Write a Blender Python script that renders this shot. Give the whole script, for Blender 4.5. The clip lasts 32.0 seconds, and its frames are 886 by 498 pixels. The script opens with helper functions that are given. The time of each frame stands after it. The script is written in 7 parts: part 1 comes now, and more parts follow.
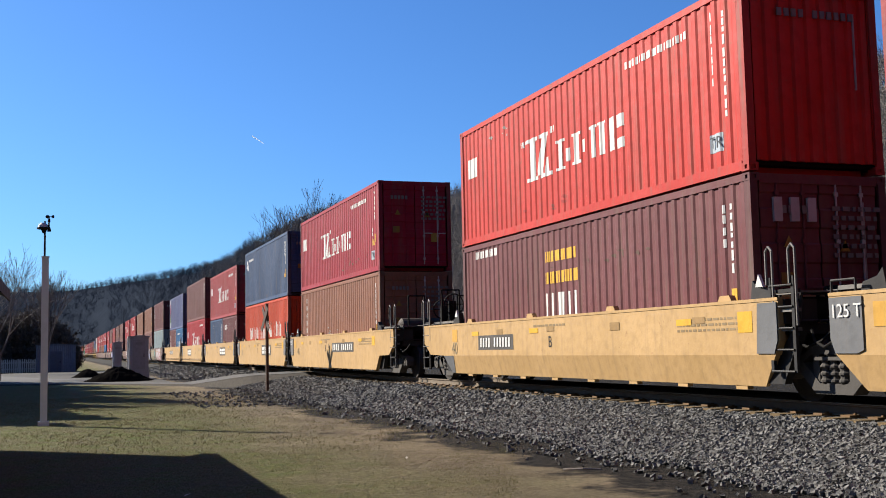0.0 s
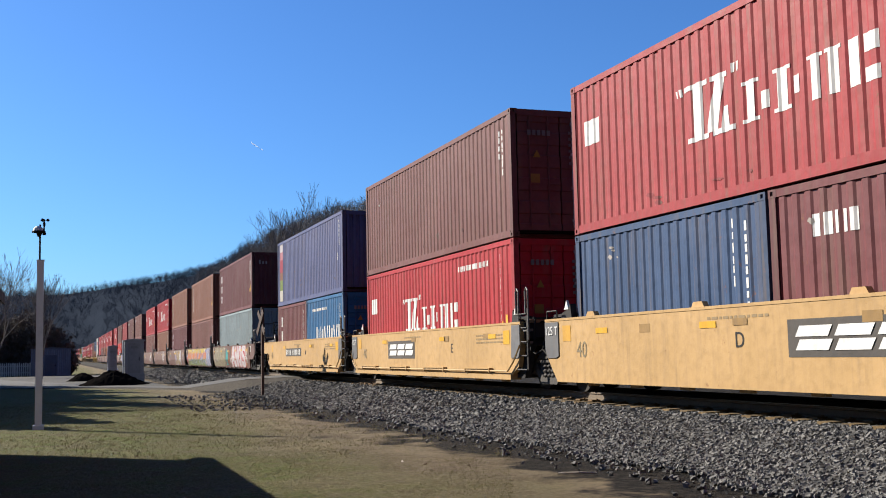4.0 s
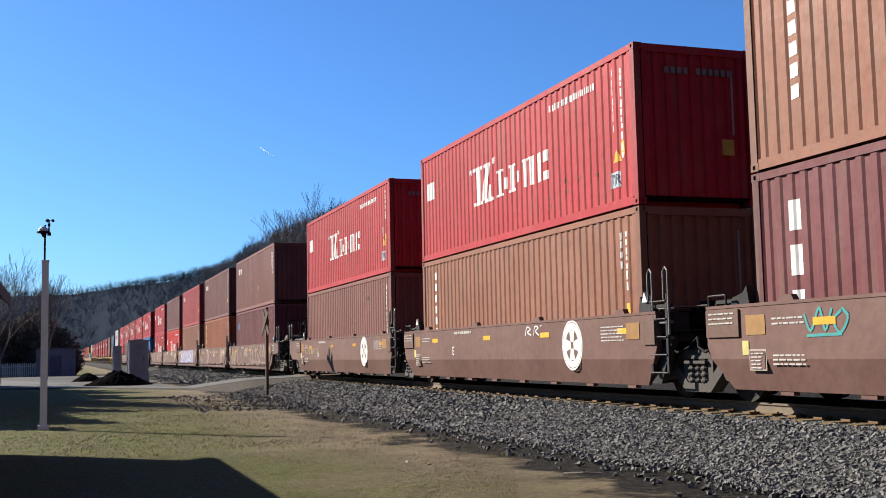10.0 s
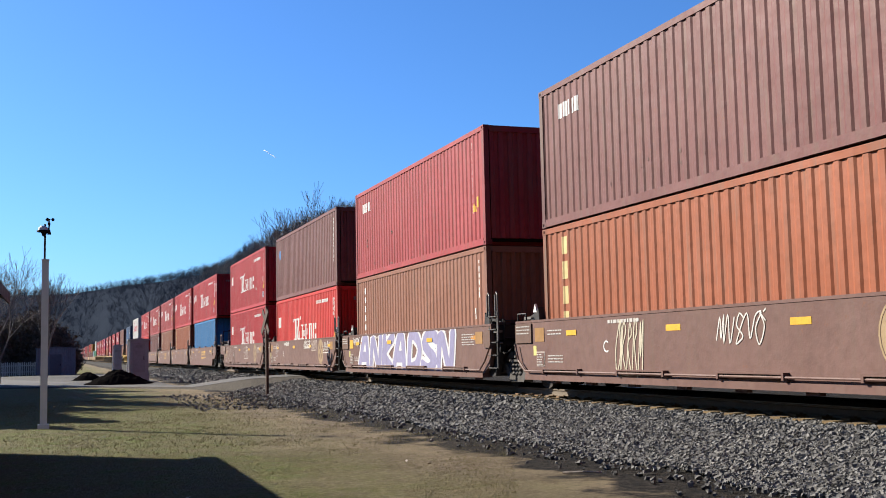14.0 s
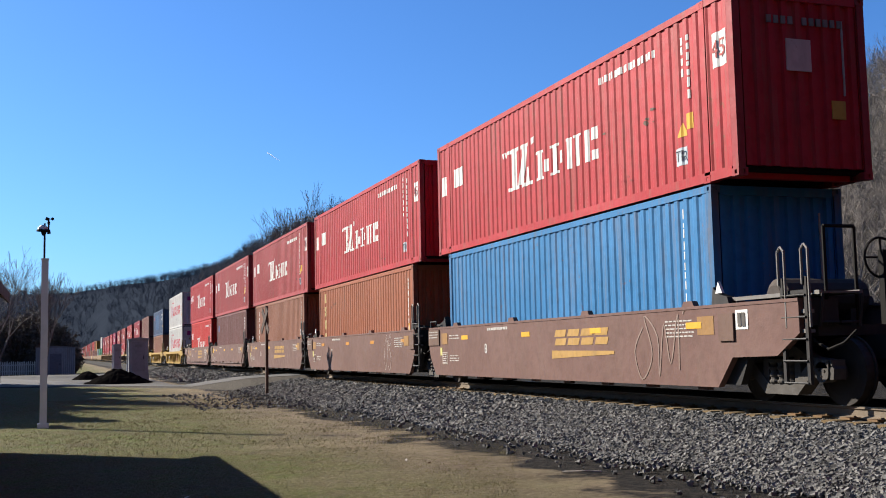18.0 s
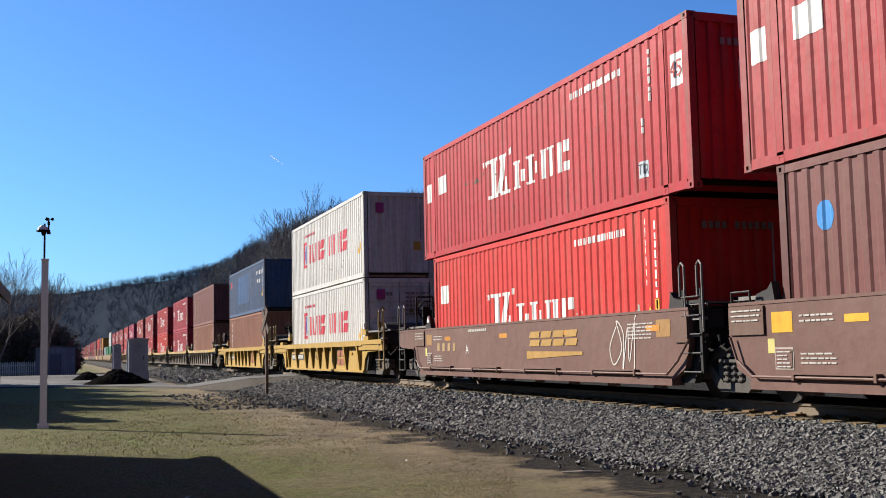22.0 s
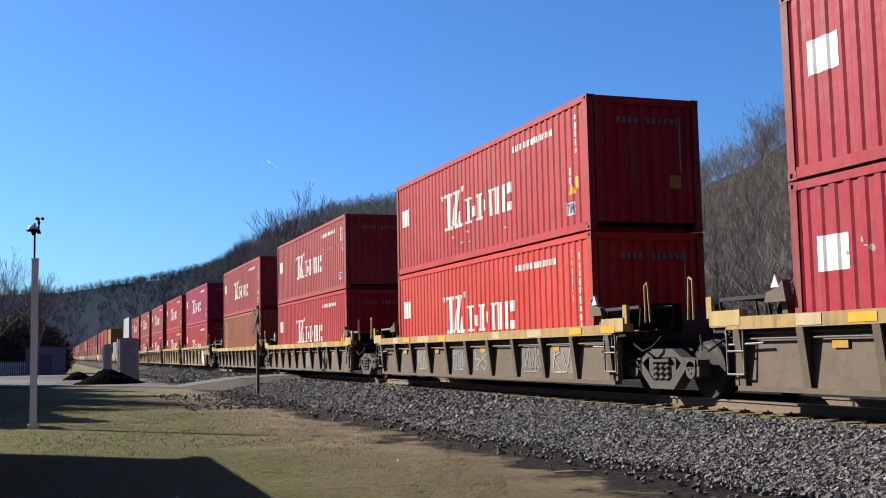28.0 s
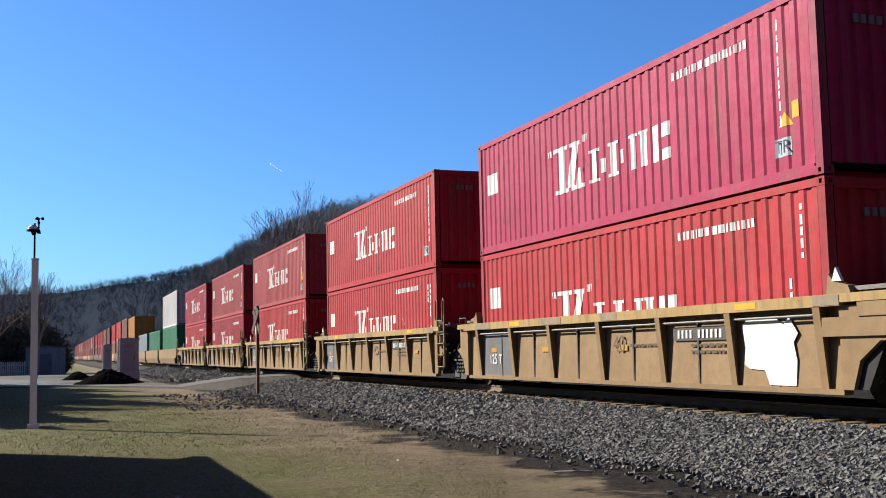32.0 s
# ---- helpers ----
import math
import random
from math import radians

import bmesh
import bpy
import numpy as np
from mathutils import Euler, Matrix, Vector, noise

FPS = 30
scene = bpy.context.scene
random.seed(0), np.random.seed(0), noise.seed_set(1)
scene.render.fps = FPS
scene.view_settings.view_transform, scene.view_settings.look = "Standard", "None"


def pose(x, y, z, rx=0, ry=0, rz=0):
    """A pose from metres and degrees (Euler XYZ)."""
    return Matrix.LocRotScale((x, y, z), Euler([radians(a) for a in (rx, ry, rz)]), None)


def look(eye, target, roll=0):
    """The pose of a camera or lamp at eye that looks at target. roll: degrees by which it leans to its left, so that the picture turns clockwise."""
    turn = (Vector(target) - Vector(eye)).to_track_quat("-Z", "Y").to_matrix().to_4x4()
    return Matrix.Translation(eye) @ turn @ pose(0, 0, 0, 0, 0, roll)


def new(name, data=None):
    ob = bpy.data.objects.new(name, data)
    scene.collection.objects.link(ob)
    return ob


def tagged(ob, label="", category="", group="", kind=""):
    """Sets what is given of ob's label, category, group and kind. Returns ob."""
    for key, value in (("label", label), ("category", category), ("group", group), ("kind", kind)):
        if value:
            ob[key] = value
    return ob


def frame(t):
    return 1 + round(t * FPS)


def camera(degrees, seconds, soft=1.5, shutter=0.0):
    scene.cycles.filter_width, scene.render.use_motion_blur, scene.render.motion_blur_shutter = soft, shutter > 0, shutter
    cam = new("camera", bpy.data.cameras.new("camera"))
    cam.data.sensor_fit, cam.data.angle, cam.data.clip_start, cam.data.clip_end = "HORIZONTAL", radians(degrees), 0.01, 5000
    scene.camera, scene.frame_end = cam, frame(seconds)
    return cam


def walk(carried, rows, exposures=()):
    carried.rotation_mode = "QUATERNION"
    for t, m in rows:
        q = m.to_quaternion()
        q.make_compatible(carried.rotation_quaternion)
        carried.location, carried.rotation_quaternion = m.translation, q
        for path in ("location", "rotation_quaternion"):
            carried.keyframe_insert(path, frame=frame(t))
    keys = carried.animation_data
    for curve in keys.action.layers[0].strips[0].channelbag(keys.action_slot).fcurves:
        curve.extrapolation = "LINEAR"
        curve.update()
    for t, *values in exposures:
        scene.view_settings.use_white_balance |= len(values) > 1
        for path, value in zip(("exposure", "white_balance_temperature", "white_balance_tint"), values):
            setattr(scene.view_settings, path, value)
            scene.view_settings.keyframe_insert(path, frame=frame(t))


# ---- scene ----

# Camera: on a tripod, nudged a little now and then.
cam = camera(44.3, 32.0, soft=1.0)
YAW, PITCH, ROLL, EYE_Z = -19.1, 5.41, 1.2, 0.75


def aim(dyaw, dpitch):
    return pose(0, 0, EYE_Z, 90 + PITCH + dpitch, ROLL, YAW + dyaw)


walk(cam, [
    (0.0, aim(0.0, -0.208)), (0.5, aim(-0.03, -0.179)), (1.0, aim(-0.387, -0.09)), (1.5, aim(-0.432, -0.06)),
    (2.0, aim(-0.446, -0.06)), (2.5, aim(-0.417, -0.06)), (3.5, aim(-0.3, -0.035)), (4.5, aim(-0.179, -0.009)),
    (5.0, aim(-0.164, 0)), (6.0, aim(-0.104, 0)), (7.5, aim(-0.07, 0)), (9.0, aim(-0.045, 0)), (10.0, aim(0, 0)),
    (11.5, aim(0.015, 0)), (13.0, aim(0, 0)), (13.5, aim(0, -0.03)), (15.5, aim(0, -0.074)), (16.0, aim(-0.015, -0.09)),
    (19.0, aim(-0.015, -0.09)), (20.0, aim(-0.015, -0.074)), (23.5, aim(-0.015, -0.074)), (24.0, aim(-0.417, -0.074)),
    (24.5, aim(-0.476, -0.074)), (26.0, aim(-0.476, -0.08)), (32.0, aim(-0.476, -0.09))],
     exposures=[(t, 1.41 + e) for t, e in ((0.0, -0.06), (1.0, 0.0), (2.0, -0.1), (5.0, -0.1), (8.0, -0.06), (9.0, 0.0), (10.0, 0.04), (11.0, 0.1), (12.0, 0.16),
                                           (13.5, 0.12), (16.0, 0.05), (18.0, 0.04), (20.0, 0.02), (22.0, 0.0), (23.0, -0.12), (24.5, -0.14), (26.0, 0.08), (29.0, -0.04), (30.0, 0.0), (31.0, 0.05), (32.0, 0.0))])

# ---- light: low winter sun over the fields, clear sky ----
SUN_AZ, SUN_EL = radians(-42), radians(30)
SKY_STRENGTH, SUN_STRENGTH = 0.050, 5.0
world = bpy.data.worlds.new("sky")
scene.world = world
world.use_nodes = True
wn = world.node_tree.nodes
sky = wn.new("ShaderNodeTexSky")
sky.sky_type, sky.sun_disc = "NISHITA", False
sky.sun_elevation, sky.sun_rotation = SUN_EL, SUN_AZ
sky.altitude, sky.air_density, sky.dust_density, sky.ozone_density = 150, 1.0, 0.7, 4.0
wn["Background"].inputs[1].default_value = SKY_STRENGTH
deep = wn.new("ShaderNodeMix")
deep.data_type, deep.blend_type = "RGBA", "MULTIPLY"
deep.inputs[0].default_value = 1.0
deep.inputs[7].default_value = (0.458, 0.790, 1.215, 1)   # the deep blue of a dry winter sky
world.node_tree.links.new(sky.outputs[0], deep.inputs[6])
world.node_tree.links.new(deep.outputs[2], wn["Background"].inputs[0])
sun = new("sun", bpy.data.lights.new("sun", "SUN"))
sun.data.energy, sun.data.angle, sun.data.color = SUN_STRENGTH, radians(0.53), (1.0, 0.91, 0.78)
to_sun = Vector((math.sin(SUN_AZ) * math.cos(SUN_EL), math.cos(SUN_AZ) * math.cos(SUN_EL), math.sin(SUN_EL)))
sun.matrix_world = look(to_sun * 100, (0, 0, 0))

# ---- plan ----
GZ = -0.8            # lawn
RZ = -0.10           # top of the rails
SIDE = 9.44          # near side of the containers
TC = SIDE + 1.219    # middle of the track
CW, HC, STD = 2.438, 2.896, 2.591
L20, L40, L45 = 6.058, 12.192, 13.716
BOX_Z = 0.33         # floor of a lower container


def gone(t):
    """Metres that the train has run at t seconds."""
    return 14.15 * t + 0.0185 * t * t


# ---- mesh helpers ----
class Shape:
    """Vertices and faces of one mesh."""

    def __init__(self):
        self.v, self.f = [], []

    def face(self, pts):
        n = len(self.v)
        self.v += [tuple(p) for p in pts]
        self.f.append(tuple(range(n, n + len(pts))))
        return self

    def box(self, x0, x1, y0, y1, z0, z1):
        n = len(self.v)
        self.v += [(x0, y0, z0), (x1, y0, z0), (x1, y1, z0), (x0, y1, z0), (x0, y0, z1), (x1, y0, z1), (x1, y1, z1), (x0, y1, z1)]
        self.f += [tuple(n + i for i in q) for q in ((3, 2, 1, 0), (4, 5, 6, 7), (0, 1, 5, 4), (1, 2, 6, 5), (2, 3, 7, 6), (3, 0, 4, 7))]
        return self

    def tube(self, a, b, r0, r1=None, n=6, caps=True):
        a, b = Vector(a), Vector(b)
        r1 = r0 if r1 is None else r1
        d = (b - a).normalized()
        u = d.cross(Vector((0, 0, 1)) if abs(d.z) < 0.9 else Vector((1, 0, 0))).normalized()
        w = d.cross(u)
        k = len(self.v)
        for p, r in ((a, r0), (b, r1)):
            for i in range(n):
                an = 2 * math.pi * i / n
                self.v.append(tuple(p + (u * math.cos(an) + w * math.sin(an)) * r))
        for i in range(n):
            j = (i + 1) % n
            self.f.append((k + i, k + j, k + n + j, k + n + i))
        if caps:
            self.f += [tuple(k + i for i in reversed(range(n))), tuple(k + n + i for i in range(n))]
        return self

    def pipe(self, pts, r, n=6):
        for a, b in zip(pts, pts[1:]):
            self.tube(a, b, r, n=n)
        return self

    def prism(self, outline, axis, lo, hi):
        """An outline of (a, b) pairs pushed along an axis: x takes (y, z), y takes (x, z), z takes (x, y)."""
        def put(p, c):
            return {"x": (c, p[0], p[1]), "y": (p[0], c, p[1]), "z": (p[0], p[1], c)}[axis]
        n, k = len(outline), len(self.v)
        self.v += [put(p, lo) for p in outline] + [put(p, hi) for p in outline]
        self.f += [tuple(range(k + n - 1, k - 1, -1)), tuple(range(k + n, k + 2 * n))]
        self.f += [(k + i, k + (i + 1) % n, k + n + (i + 1) % n, k + n + i) for i in range(n)]
        return self

    def ring(self, centre, r, wire, axis="x", n=18):
        for i in range(n):
            p = [Vector(centre) + Vector((0, math.cos(a), math.sin(a)) if axis == "x" else (math.cos(a), 0, math.sin(a))) * r
                 for a in (2 * math.pi * i / n, 2 * math.pi * (i + 1) / n)]
            self.tube(p[0], p[1], wire, n=5, caps=False)
        return self

    def mesh(self, name, smooth=False):
        me = bpy.data.meshes.new(name)
        me.from_pydata(self.v, [], self.f)
        me.update()
        if smooth:
            me.polygons.foreach_set("use_smooth", [True] * len(me.polygons))
        return me


def part(name, shape, material, parent, label="", smooth=False):
    """One mesh under a thing or a part; a ready mesh may be shared."""
    me = shape if isinstance(shape, bpy.types.Mesh) else shape.mesh(name, smooth)
    ob = new(name, me)
    if not me.materials:
        me.materials.append(None)
    ob.material_slots[0].link = "OBJECT"
    ob.material_slots[0].material = material
    ob.parent = parent
    if label:
        tagged(ob, label)
    return ob


SHARED = {}


def shared(key, build, smooth=False):
    if key not in SHARED:
        SHARED[key] = build().mesh(key[0], smooth)
    return SHARED[key]


# ---- materials ----
def nodes_of(name):
    m = bpy.data.materials.new(name)
    m.use_nodes = True
    t = m.node_tree
    return m, t, t.nodes["Principled BSDF"]


def noise_at(t, coord, scale, detail=4, rough=0.55, stretch=None):
    if stretch:
        mp = t.nodes.new("ShaderNodeMapping")
        mp.inputs["Scale"].default_value = stretch
        t.links.new(coord, mp.inputs[0])
        coord = mp.outputs[0]
    n = t.nodes.new("ShaderNodeTexNoise")
    n.inputs["Scale"].default_value, n.inputs["Detail"].default_value, n.inputs["Roughness"].default_value = scale, detail, rough
    t.links.new(coord, n.inputs["Vector"])
    return n.outputs["Fac"]


def ramp(t, fac, lo, hi):
    r = t.nodes.new("ShaderNodeMapRange")
    r.inputs["From Min"].default_value, r.inputs["From Max"].default_value = lo, hi
    t.links.new(fac, r.inputs["Value"])
    return r.outputs[0]


def blend(t, fac, a, b, kind="MIX"):
    m = t.nodes.new("ShaderNodeMix")
    m.data_type, m.blend_type = "RGBA", kind
    if isinstance(fac, (int, float)):
        m.inputs[0].default_value = fac
    else:
        t.links.new(fac, m.inputs[0])
    for sock, val in ((m.inputs[6], a), (m.inputs[7], b)):
        if isinstance(val, tuple):
            sock.default_value = (*val, 1)
        else:
            t.links.new(val, sock)
    return m.outputs[2]


def times(t, a, k):
    m = t.nodes.new("ShaderNodeMath")
    m.operation = "MULTIPLY"
    t.links.new(a, m.inputs[0])
    if isinstance(k, (int, float)):
        m.inputs[1].default_value = k
    else:
        t.links.new(k, m.inputs[1])
    return m.outputs[0]


def bump(t, bsdf, height, strength, distance=0.01):
    b = t.nodes.new("ShaderNodeBump")
    b.inputs["Strength"].default_value, b.inputs["Distance"].default_value = strength, distance
    t.links.new(height, b.inputs["Height"])
    t.links.new(b.outputs[0], bsdf.inputs["Normal"])


def own_coord(t):
    """Object coordinates, moved by a random step for each object."""
    tc, oi = t.nodes.new("ShaderNodeTexCoord"), t.nodes.new("ShaderNodeObjectInfo")
    sc = t.nodes.new("ShaderNodeVectorMath")
    sc.operation = "MULTIPLY_ADD"
    cmb = t.nodes.new("ShaderNodeCombineXYZ")
    for i in range(3):
        t.links.new(oi.outputs["Random"], cmb.inputs[i])
    t.links.new(cmb.outputs[0], sc.inputs[0])
    sc.inputs[1].default_value = (61, 37, 53)
    t.links.new(tc.outputs["Object"], sc.inputs[2])
    return sc.outputs[0]


PAINTS = {}
TONE = 0.605   # darkens all paint and plain colours alike, set against the exposure


def paint(rgb, wear=0.35, rough=0.55, dirt=(0.10, 0.075, 0.055), fade=0.05):
    """Weathered paint on steel: fading in patches, streaks that run down, rust specks."""
    rgb = tuple(x * TONE for x in rgb)
    key = (rgb, wear, rough)
    if key in PAINTS:
        return PAINTS[key]
    m, t, b = nodes_of("weathered_paint")
    c = own_coord(t)
    pale = tuple(min(1, x * 1.15 + 0.2 * fade) for x in rgb)
    dark = tuple(x * 0.72 for x in rgb)
    col = blend(t, ramp(t, noise_at(t, c, 0.55, 3), 0.35, 0.7), rgb, pale)
    col = blend(t, times(t, ramp(t, noise_at(t, c, 6.0, 5), 0.45, 0.75), 0.55), col, dark)
    col = blend(t, times(t, ramp(t, noise_at(t, c, 3.0, 5, 0.6, (1, 2.2, 0.16)), 0.50, 0.72), wear), col, dirt)
    spots = times(t, ramp(t, noise_at(t, c, 7.0, 6, 0.72), 0.62, 0.68), ramp(t, noise_at(t, c, 0.9, 2), 0.46, 0.6))
    col = blend(t, times(t, spots, min(1, wear * 2)), col, (0.13, 0.05, 0.025))
    t.links.new(col, b.inputs["Base Color"])
    r = t.nodes.new("ShaderNodeMapRange")
    r.inputs["To Min"].default_value, r.inputs["To Max"].default_value = rough - 0.1, rough + 0.2
    t.links.new(noise_at(t, c, 4.0, 4), r.inputs["Value"])
    t.links.new(r.outputs[0], b.inputs["Roughness"])
    b.inputs["Specular IOR Level"].default_value = 0.16
    bump(t, b, noise_at(t, c, 1.5, 5, 0.66), 0.65, 0.022)
    PAINTS[key] = m
    return m


def plain(name, rgb, rough=0.7, metal=0.0, vary=0.3, scale=8.0, relief=0.2, spec=0.3):
    m, t, b = nodes_of(name)
    c = own_coord(t)
    rgb = tuple(x * TONE for x in rgb)
    lo = tuple(x * (1 - vary) for x in rgb)
    hi = tuple(min(1, x * (1 + vary * 0.7)) for x in rgb)
    col = blend(t, ramp(t, noise_at(t, c, scale, 5), 0.3, 0.7), lo, hi)
    col = blend(t, ramp(t, noise_at(t, c, scale * 0.13, 3), 0.35, 0.7), col, blend(t, 0.5, lo, rgb))
    t.links.new(col, b.inputs["Base Color"])
    b.inputs["Roughness"].default_value, b.inputs["Metallic"].default_value = rough, metal
    b.inputs["Specular IOR Level"].default_value = spec
    if relief:
        bump(t, b, noise_at(t, c, scale * 3, 4), relief, 0.02)
    return m


WHITE = paint((0.78, 0.78, 0.76), 0.15)
BLACK = paint((0.02, 0.02, 0.022), 0.15)
YELLOW = paint((0.72, 0.40, 0.03), 0.15)
GREYISH = paint((0.33, 0.33, 0.32), 0.3)
RUSTY = plain("rusty_steel", (0.05, 0.036, 0.03), 0.75, 0.0)
GRIME = plain("oily_grime", (0.011, 0.010, 0.0095), 0.85, 0, 0.3, 8, 0.2, 0.15)
TRUCK = plain("dusty_cast_steel", (0.08, 0.073, 0.067), 0.8)
WHEEL = plain("wheel_steel", (0.035, 0.030, 0.027), 0.7, 0.2)
TREAD = plain("worn_rail_steel", (0.42, 0.38, 0.34), 0.35, 0.9, 0.15)
GALV = plain("galvanised_steel", (0.50, 0.51, 0.52), 0.5, 0.3, 0.15)

# ---- ground, ballast, track ----
def heave(x, y):
    return 0.05 * noise.noise(Vector((x * 0.16, y * 0.16, 3.1))) + 0.012 * noise.noise(Vector((x * 1.1, y * 1.1, 7.7)))


def terrain_grid(xs, ys, height):
    s = Shape()
    nx, ny = len(xs), len(ys)
    s.v = [(x, y, height(x, y)) for y in ys for x in xs]
    s.f = [(j * nx + i, j * nx + i + 1, (j + 1) * nx + i + 1, (j + 1) * nx + i) for j in range(ny - 1) for i in range(nx - 1)]
    return s


def lawn_material():
    m, t, b = nodes_of("winter_lawn")
    tc = t.nodes.new("ShaderNodeTexCoord").outputs["Object"]
    sep = t.nodes.new("ShaderNodeSeparateXYZ")
    t.links.new(tc, sep.inputs[0])
    straw, olive, green, soil = (0.195, 0.156, 0.103), (0.088, 0.087, 0.030), (0.070, 0.094, 0.016), (0.124, 0.099, 0.069)
    col = blend(t, ramp(t, noise_at(t, tc, 0.5, 4), 0.38, 0.62), straw, soil)
    # greener towards the open lawn, worn and sandy by the track
    way = ramp(t, sep.outputs[0], 5.9, 0.4)
    mixed = t.nodes.new("ShaderNodeMath")
    mixed.operation = "ADD"
    t.links.new(way, mixed.inputs[0])
    t.links.new(noise_at(t, tc, 0.35, 4), mixed.inputs[1])
    col = blend(t, ramp(t, mixed.outputs[0], 0.55, 1.15), col, olive)
    col = blend(t, times(t, ramp(t, noise_at(t, tc, 1.3, 4, 0.6), 0.45, 0.65), ramp(t, mixed.outputs[0], 0.7, 1.3)), col, green)
    col = blend(t, times(t, ramp(t, noise_at(t, tc, 1.9, 6, 0.72), 0.46, 0.66), 0.5), col, (0.085, 0.062, 0.040))
    col = blend(t, times(t, ramp(t, noise_at(t, tc, 6, 7, 0.85), 0.50, 0.62), 0.42), col, (0.045, 0.037, 0.022))
    col = blend(t, times(t, ramp(t, noise_at(t, tc, 15, 6, 0.8), 0.50, 0.62), 0.4), col, (0.25, 0.205, 0.13))
    # cinders along the foot of the ballast
    edge = t.nodes.new("ShaderNodeMath")
    edge.operation = "MULTIPLY_ADD"
    t.links.new(noise_at(t, tc, 0.8, 5, 0.65), edge.inputs[0])
    edge.inputs[1].default_value = 3.6
    t.links.new(sep.outputs[0], edge.inputs[2])
    cinder = blend(t, ramp(t, noise_at(t, tc, 7, 6, 0.75), 0.45, 0.62), (0.009, 0.0085, 0.008), (0.034, 0.029, 0.024))
    col = blend(t, ramp(t, edge.outputs[0], 7.4, 7.8), col, cinder)
    t.links.new(col, b.inputs["Base Color"])
    b.inputs["Roughness"].default_value = 0.95
    b.inputs["Specular IOR Level"].default_value = 0.1
    bump(t, b, noise_at(t, tc, 7, 8, 0.78), 1.0, 0.12)
    return m


def spread(lo, hi, first, grow):
    out, x, d = [lo], lo, first
    while x < hi:
        x += d
        d *= grow
        out.append(min(x, hi))
    return out


LAWN = lawn_material()
xs = sorted(set([-v for v in spread(12, 4000, 4, 1.35)] + [i * 0.5 for i in range(-24, 23)] + spread(11, 4000, 4, 1.35)))
ys = sorted(set([-v for v in spread(4, 3000, 4, 1.5)] + [i * 0.5 for i in range(-8, 90)] + spread(45, 4500, 3, 1.25)))
ground = tagged(part("ground", terrain_grid(xs, ys, lambda x, y: GZ + (heave(x, y) if abs(x) < 60 and y < 300 else 0)), LAWN, None, smooth=True), "patchy winter lawn, straw and green, with bare soil", "ground", kind="structure")


def stone_material(name, lo, hi, spot):
    m, t, b = nodes_of(name)
    tc = t.nodes.new("ShaderNodeTexCoord").outputs["Object"]
    geo, oi = t.nodes.new("ShaderNodeNewGeometry"), t.nodes.new("ShaderNodeObjectInfo")
    add = t.nodes.new("ShaderNodeMath")
    add.operation = "ADD"
    t.links.new(geo.outputs["Random Per Island"], add.inputs[0])
    t.links.new(oi.outputs["Random"], add.inputs[1])
    fr = t.nodes.new("ShaderNodeMath")
    fr.operation = "FRACT"
    t.links.new(add.outputs[0], fr.inputs[0])
    col = blend(t, fr.outputs[0], lo, hi)
    col = blend(t, times(t, ramp(t, noise_at(t, tc, 30, 4), 0.4, 0.7), 0.5), col, spot)
    t.links.new(col, b.inputs["Base Color"])
    b.inputs["Roughness"].default_value = 0.9
    b.inputs["Specular IOR Level"].default_value = 0.1
    bump(t, b, noise_at(t, tc, 70, 4), 0.5, 0.01)
    return m


STONE = stone_material("crushed_granite", (0.045, 0.045, 0.044), (0.19, 0.187, 0.18), (0.035, 0.034, 0.033))
BED = plain("ballast_bed", (0.07, 0.068, 0.063), 0.95, 0, 0.5, 30, 0.8, 0.05)
TIE_TOP = RZ - 0.16
TOE = 7.15


def bed_height(x):
    a = abs(x - TC)
    if a < 1.55:
        return TIE_TOP - 0.11
    return max(GZ - 0.05, TIE_TOP - 0.08 - (a - 1.55) * (TIE_TOP - 0.08 - GZ) / (TC - TOE - 1.55))


bed_xs = [TC - 4.6, TOE, 7.4, 8.0, 8.6, TC - 1.55, TC - 0.8, TC, TC + 0.8, TC + 1.55, TC + 2.6, TC + 3.9, TC + 4.6]
ballast = tagged(part("ballast_bed", terrain_grid(bed_xs, spread(-60, 1500, 1.0, 1.02), lambda x, y: bed_height(x) - (0.14 if x < TOE + 0.01 else 0.0) + 0.03 * noise.noise(Vector((x * 0.7, y * 0.7, 0)))), BED, None), "grey crushed stone ballast bed under the track", "ballast", kind="structure")


def stone_shapes():
    r, out = random.Random(5), []
    for _ in range(9):
        base = [Vector(v) for v in ((-1, -1, -0.7), (1, -1, -0.8), (1, 1, -0.7), (-1, 1, -0.8), (-0.8, -0.9, 0.7), (0.9, -0.7, 0.8), (0.7, 0.9, 0.6), (-0.9, 0.7, 0.8))]
        out.append([tuple(v * r.uniform(0.6, 1.05) + Vector((r.uniform(-0.3, 0.3), r.uniform(-0.3, 0.3), r.uniform(-0.2, 0.2)))) for v in base])
    return out


STONES = stone_shapes()
STONE_FACES = ((4, 5, 6, 7), (0, 1, 5, 4), (1, 2, 6, 5), (2, 3, 7, 6), (3, 0, 4, 7))


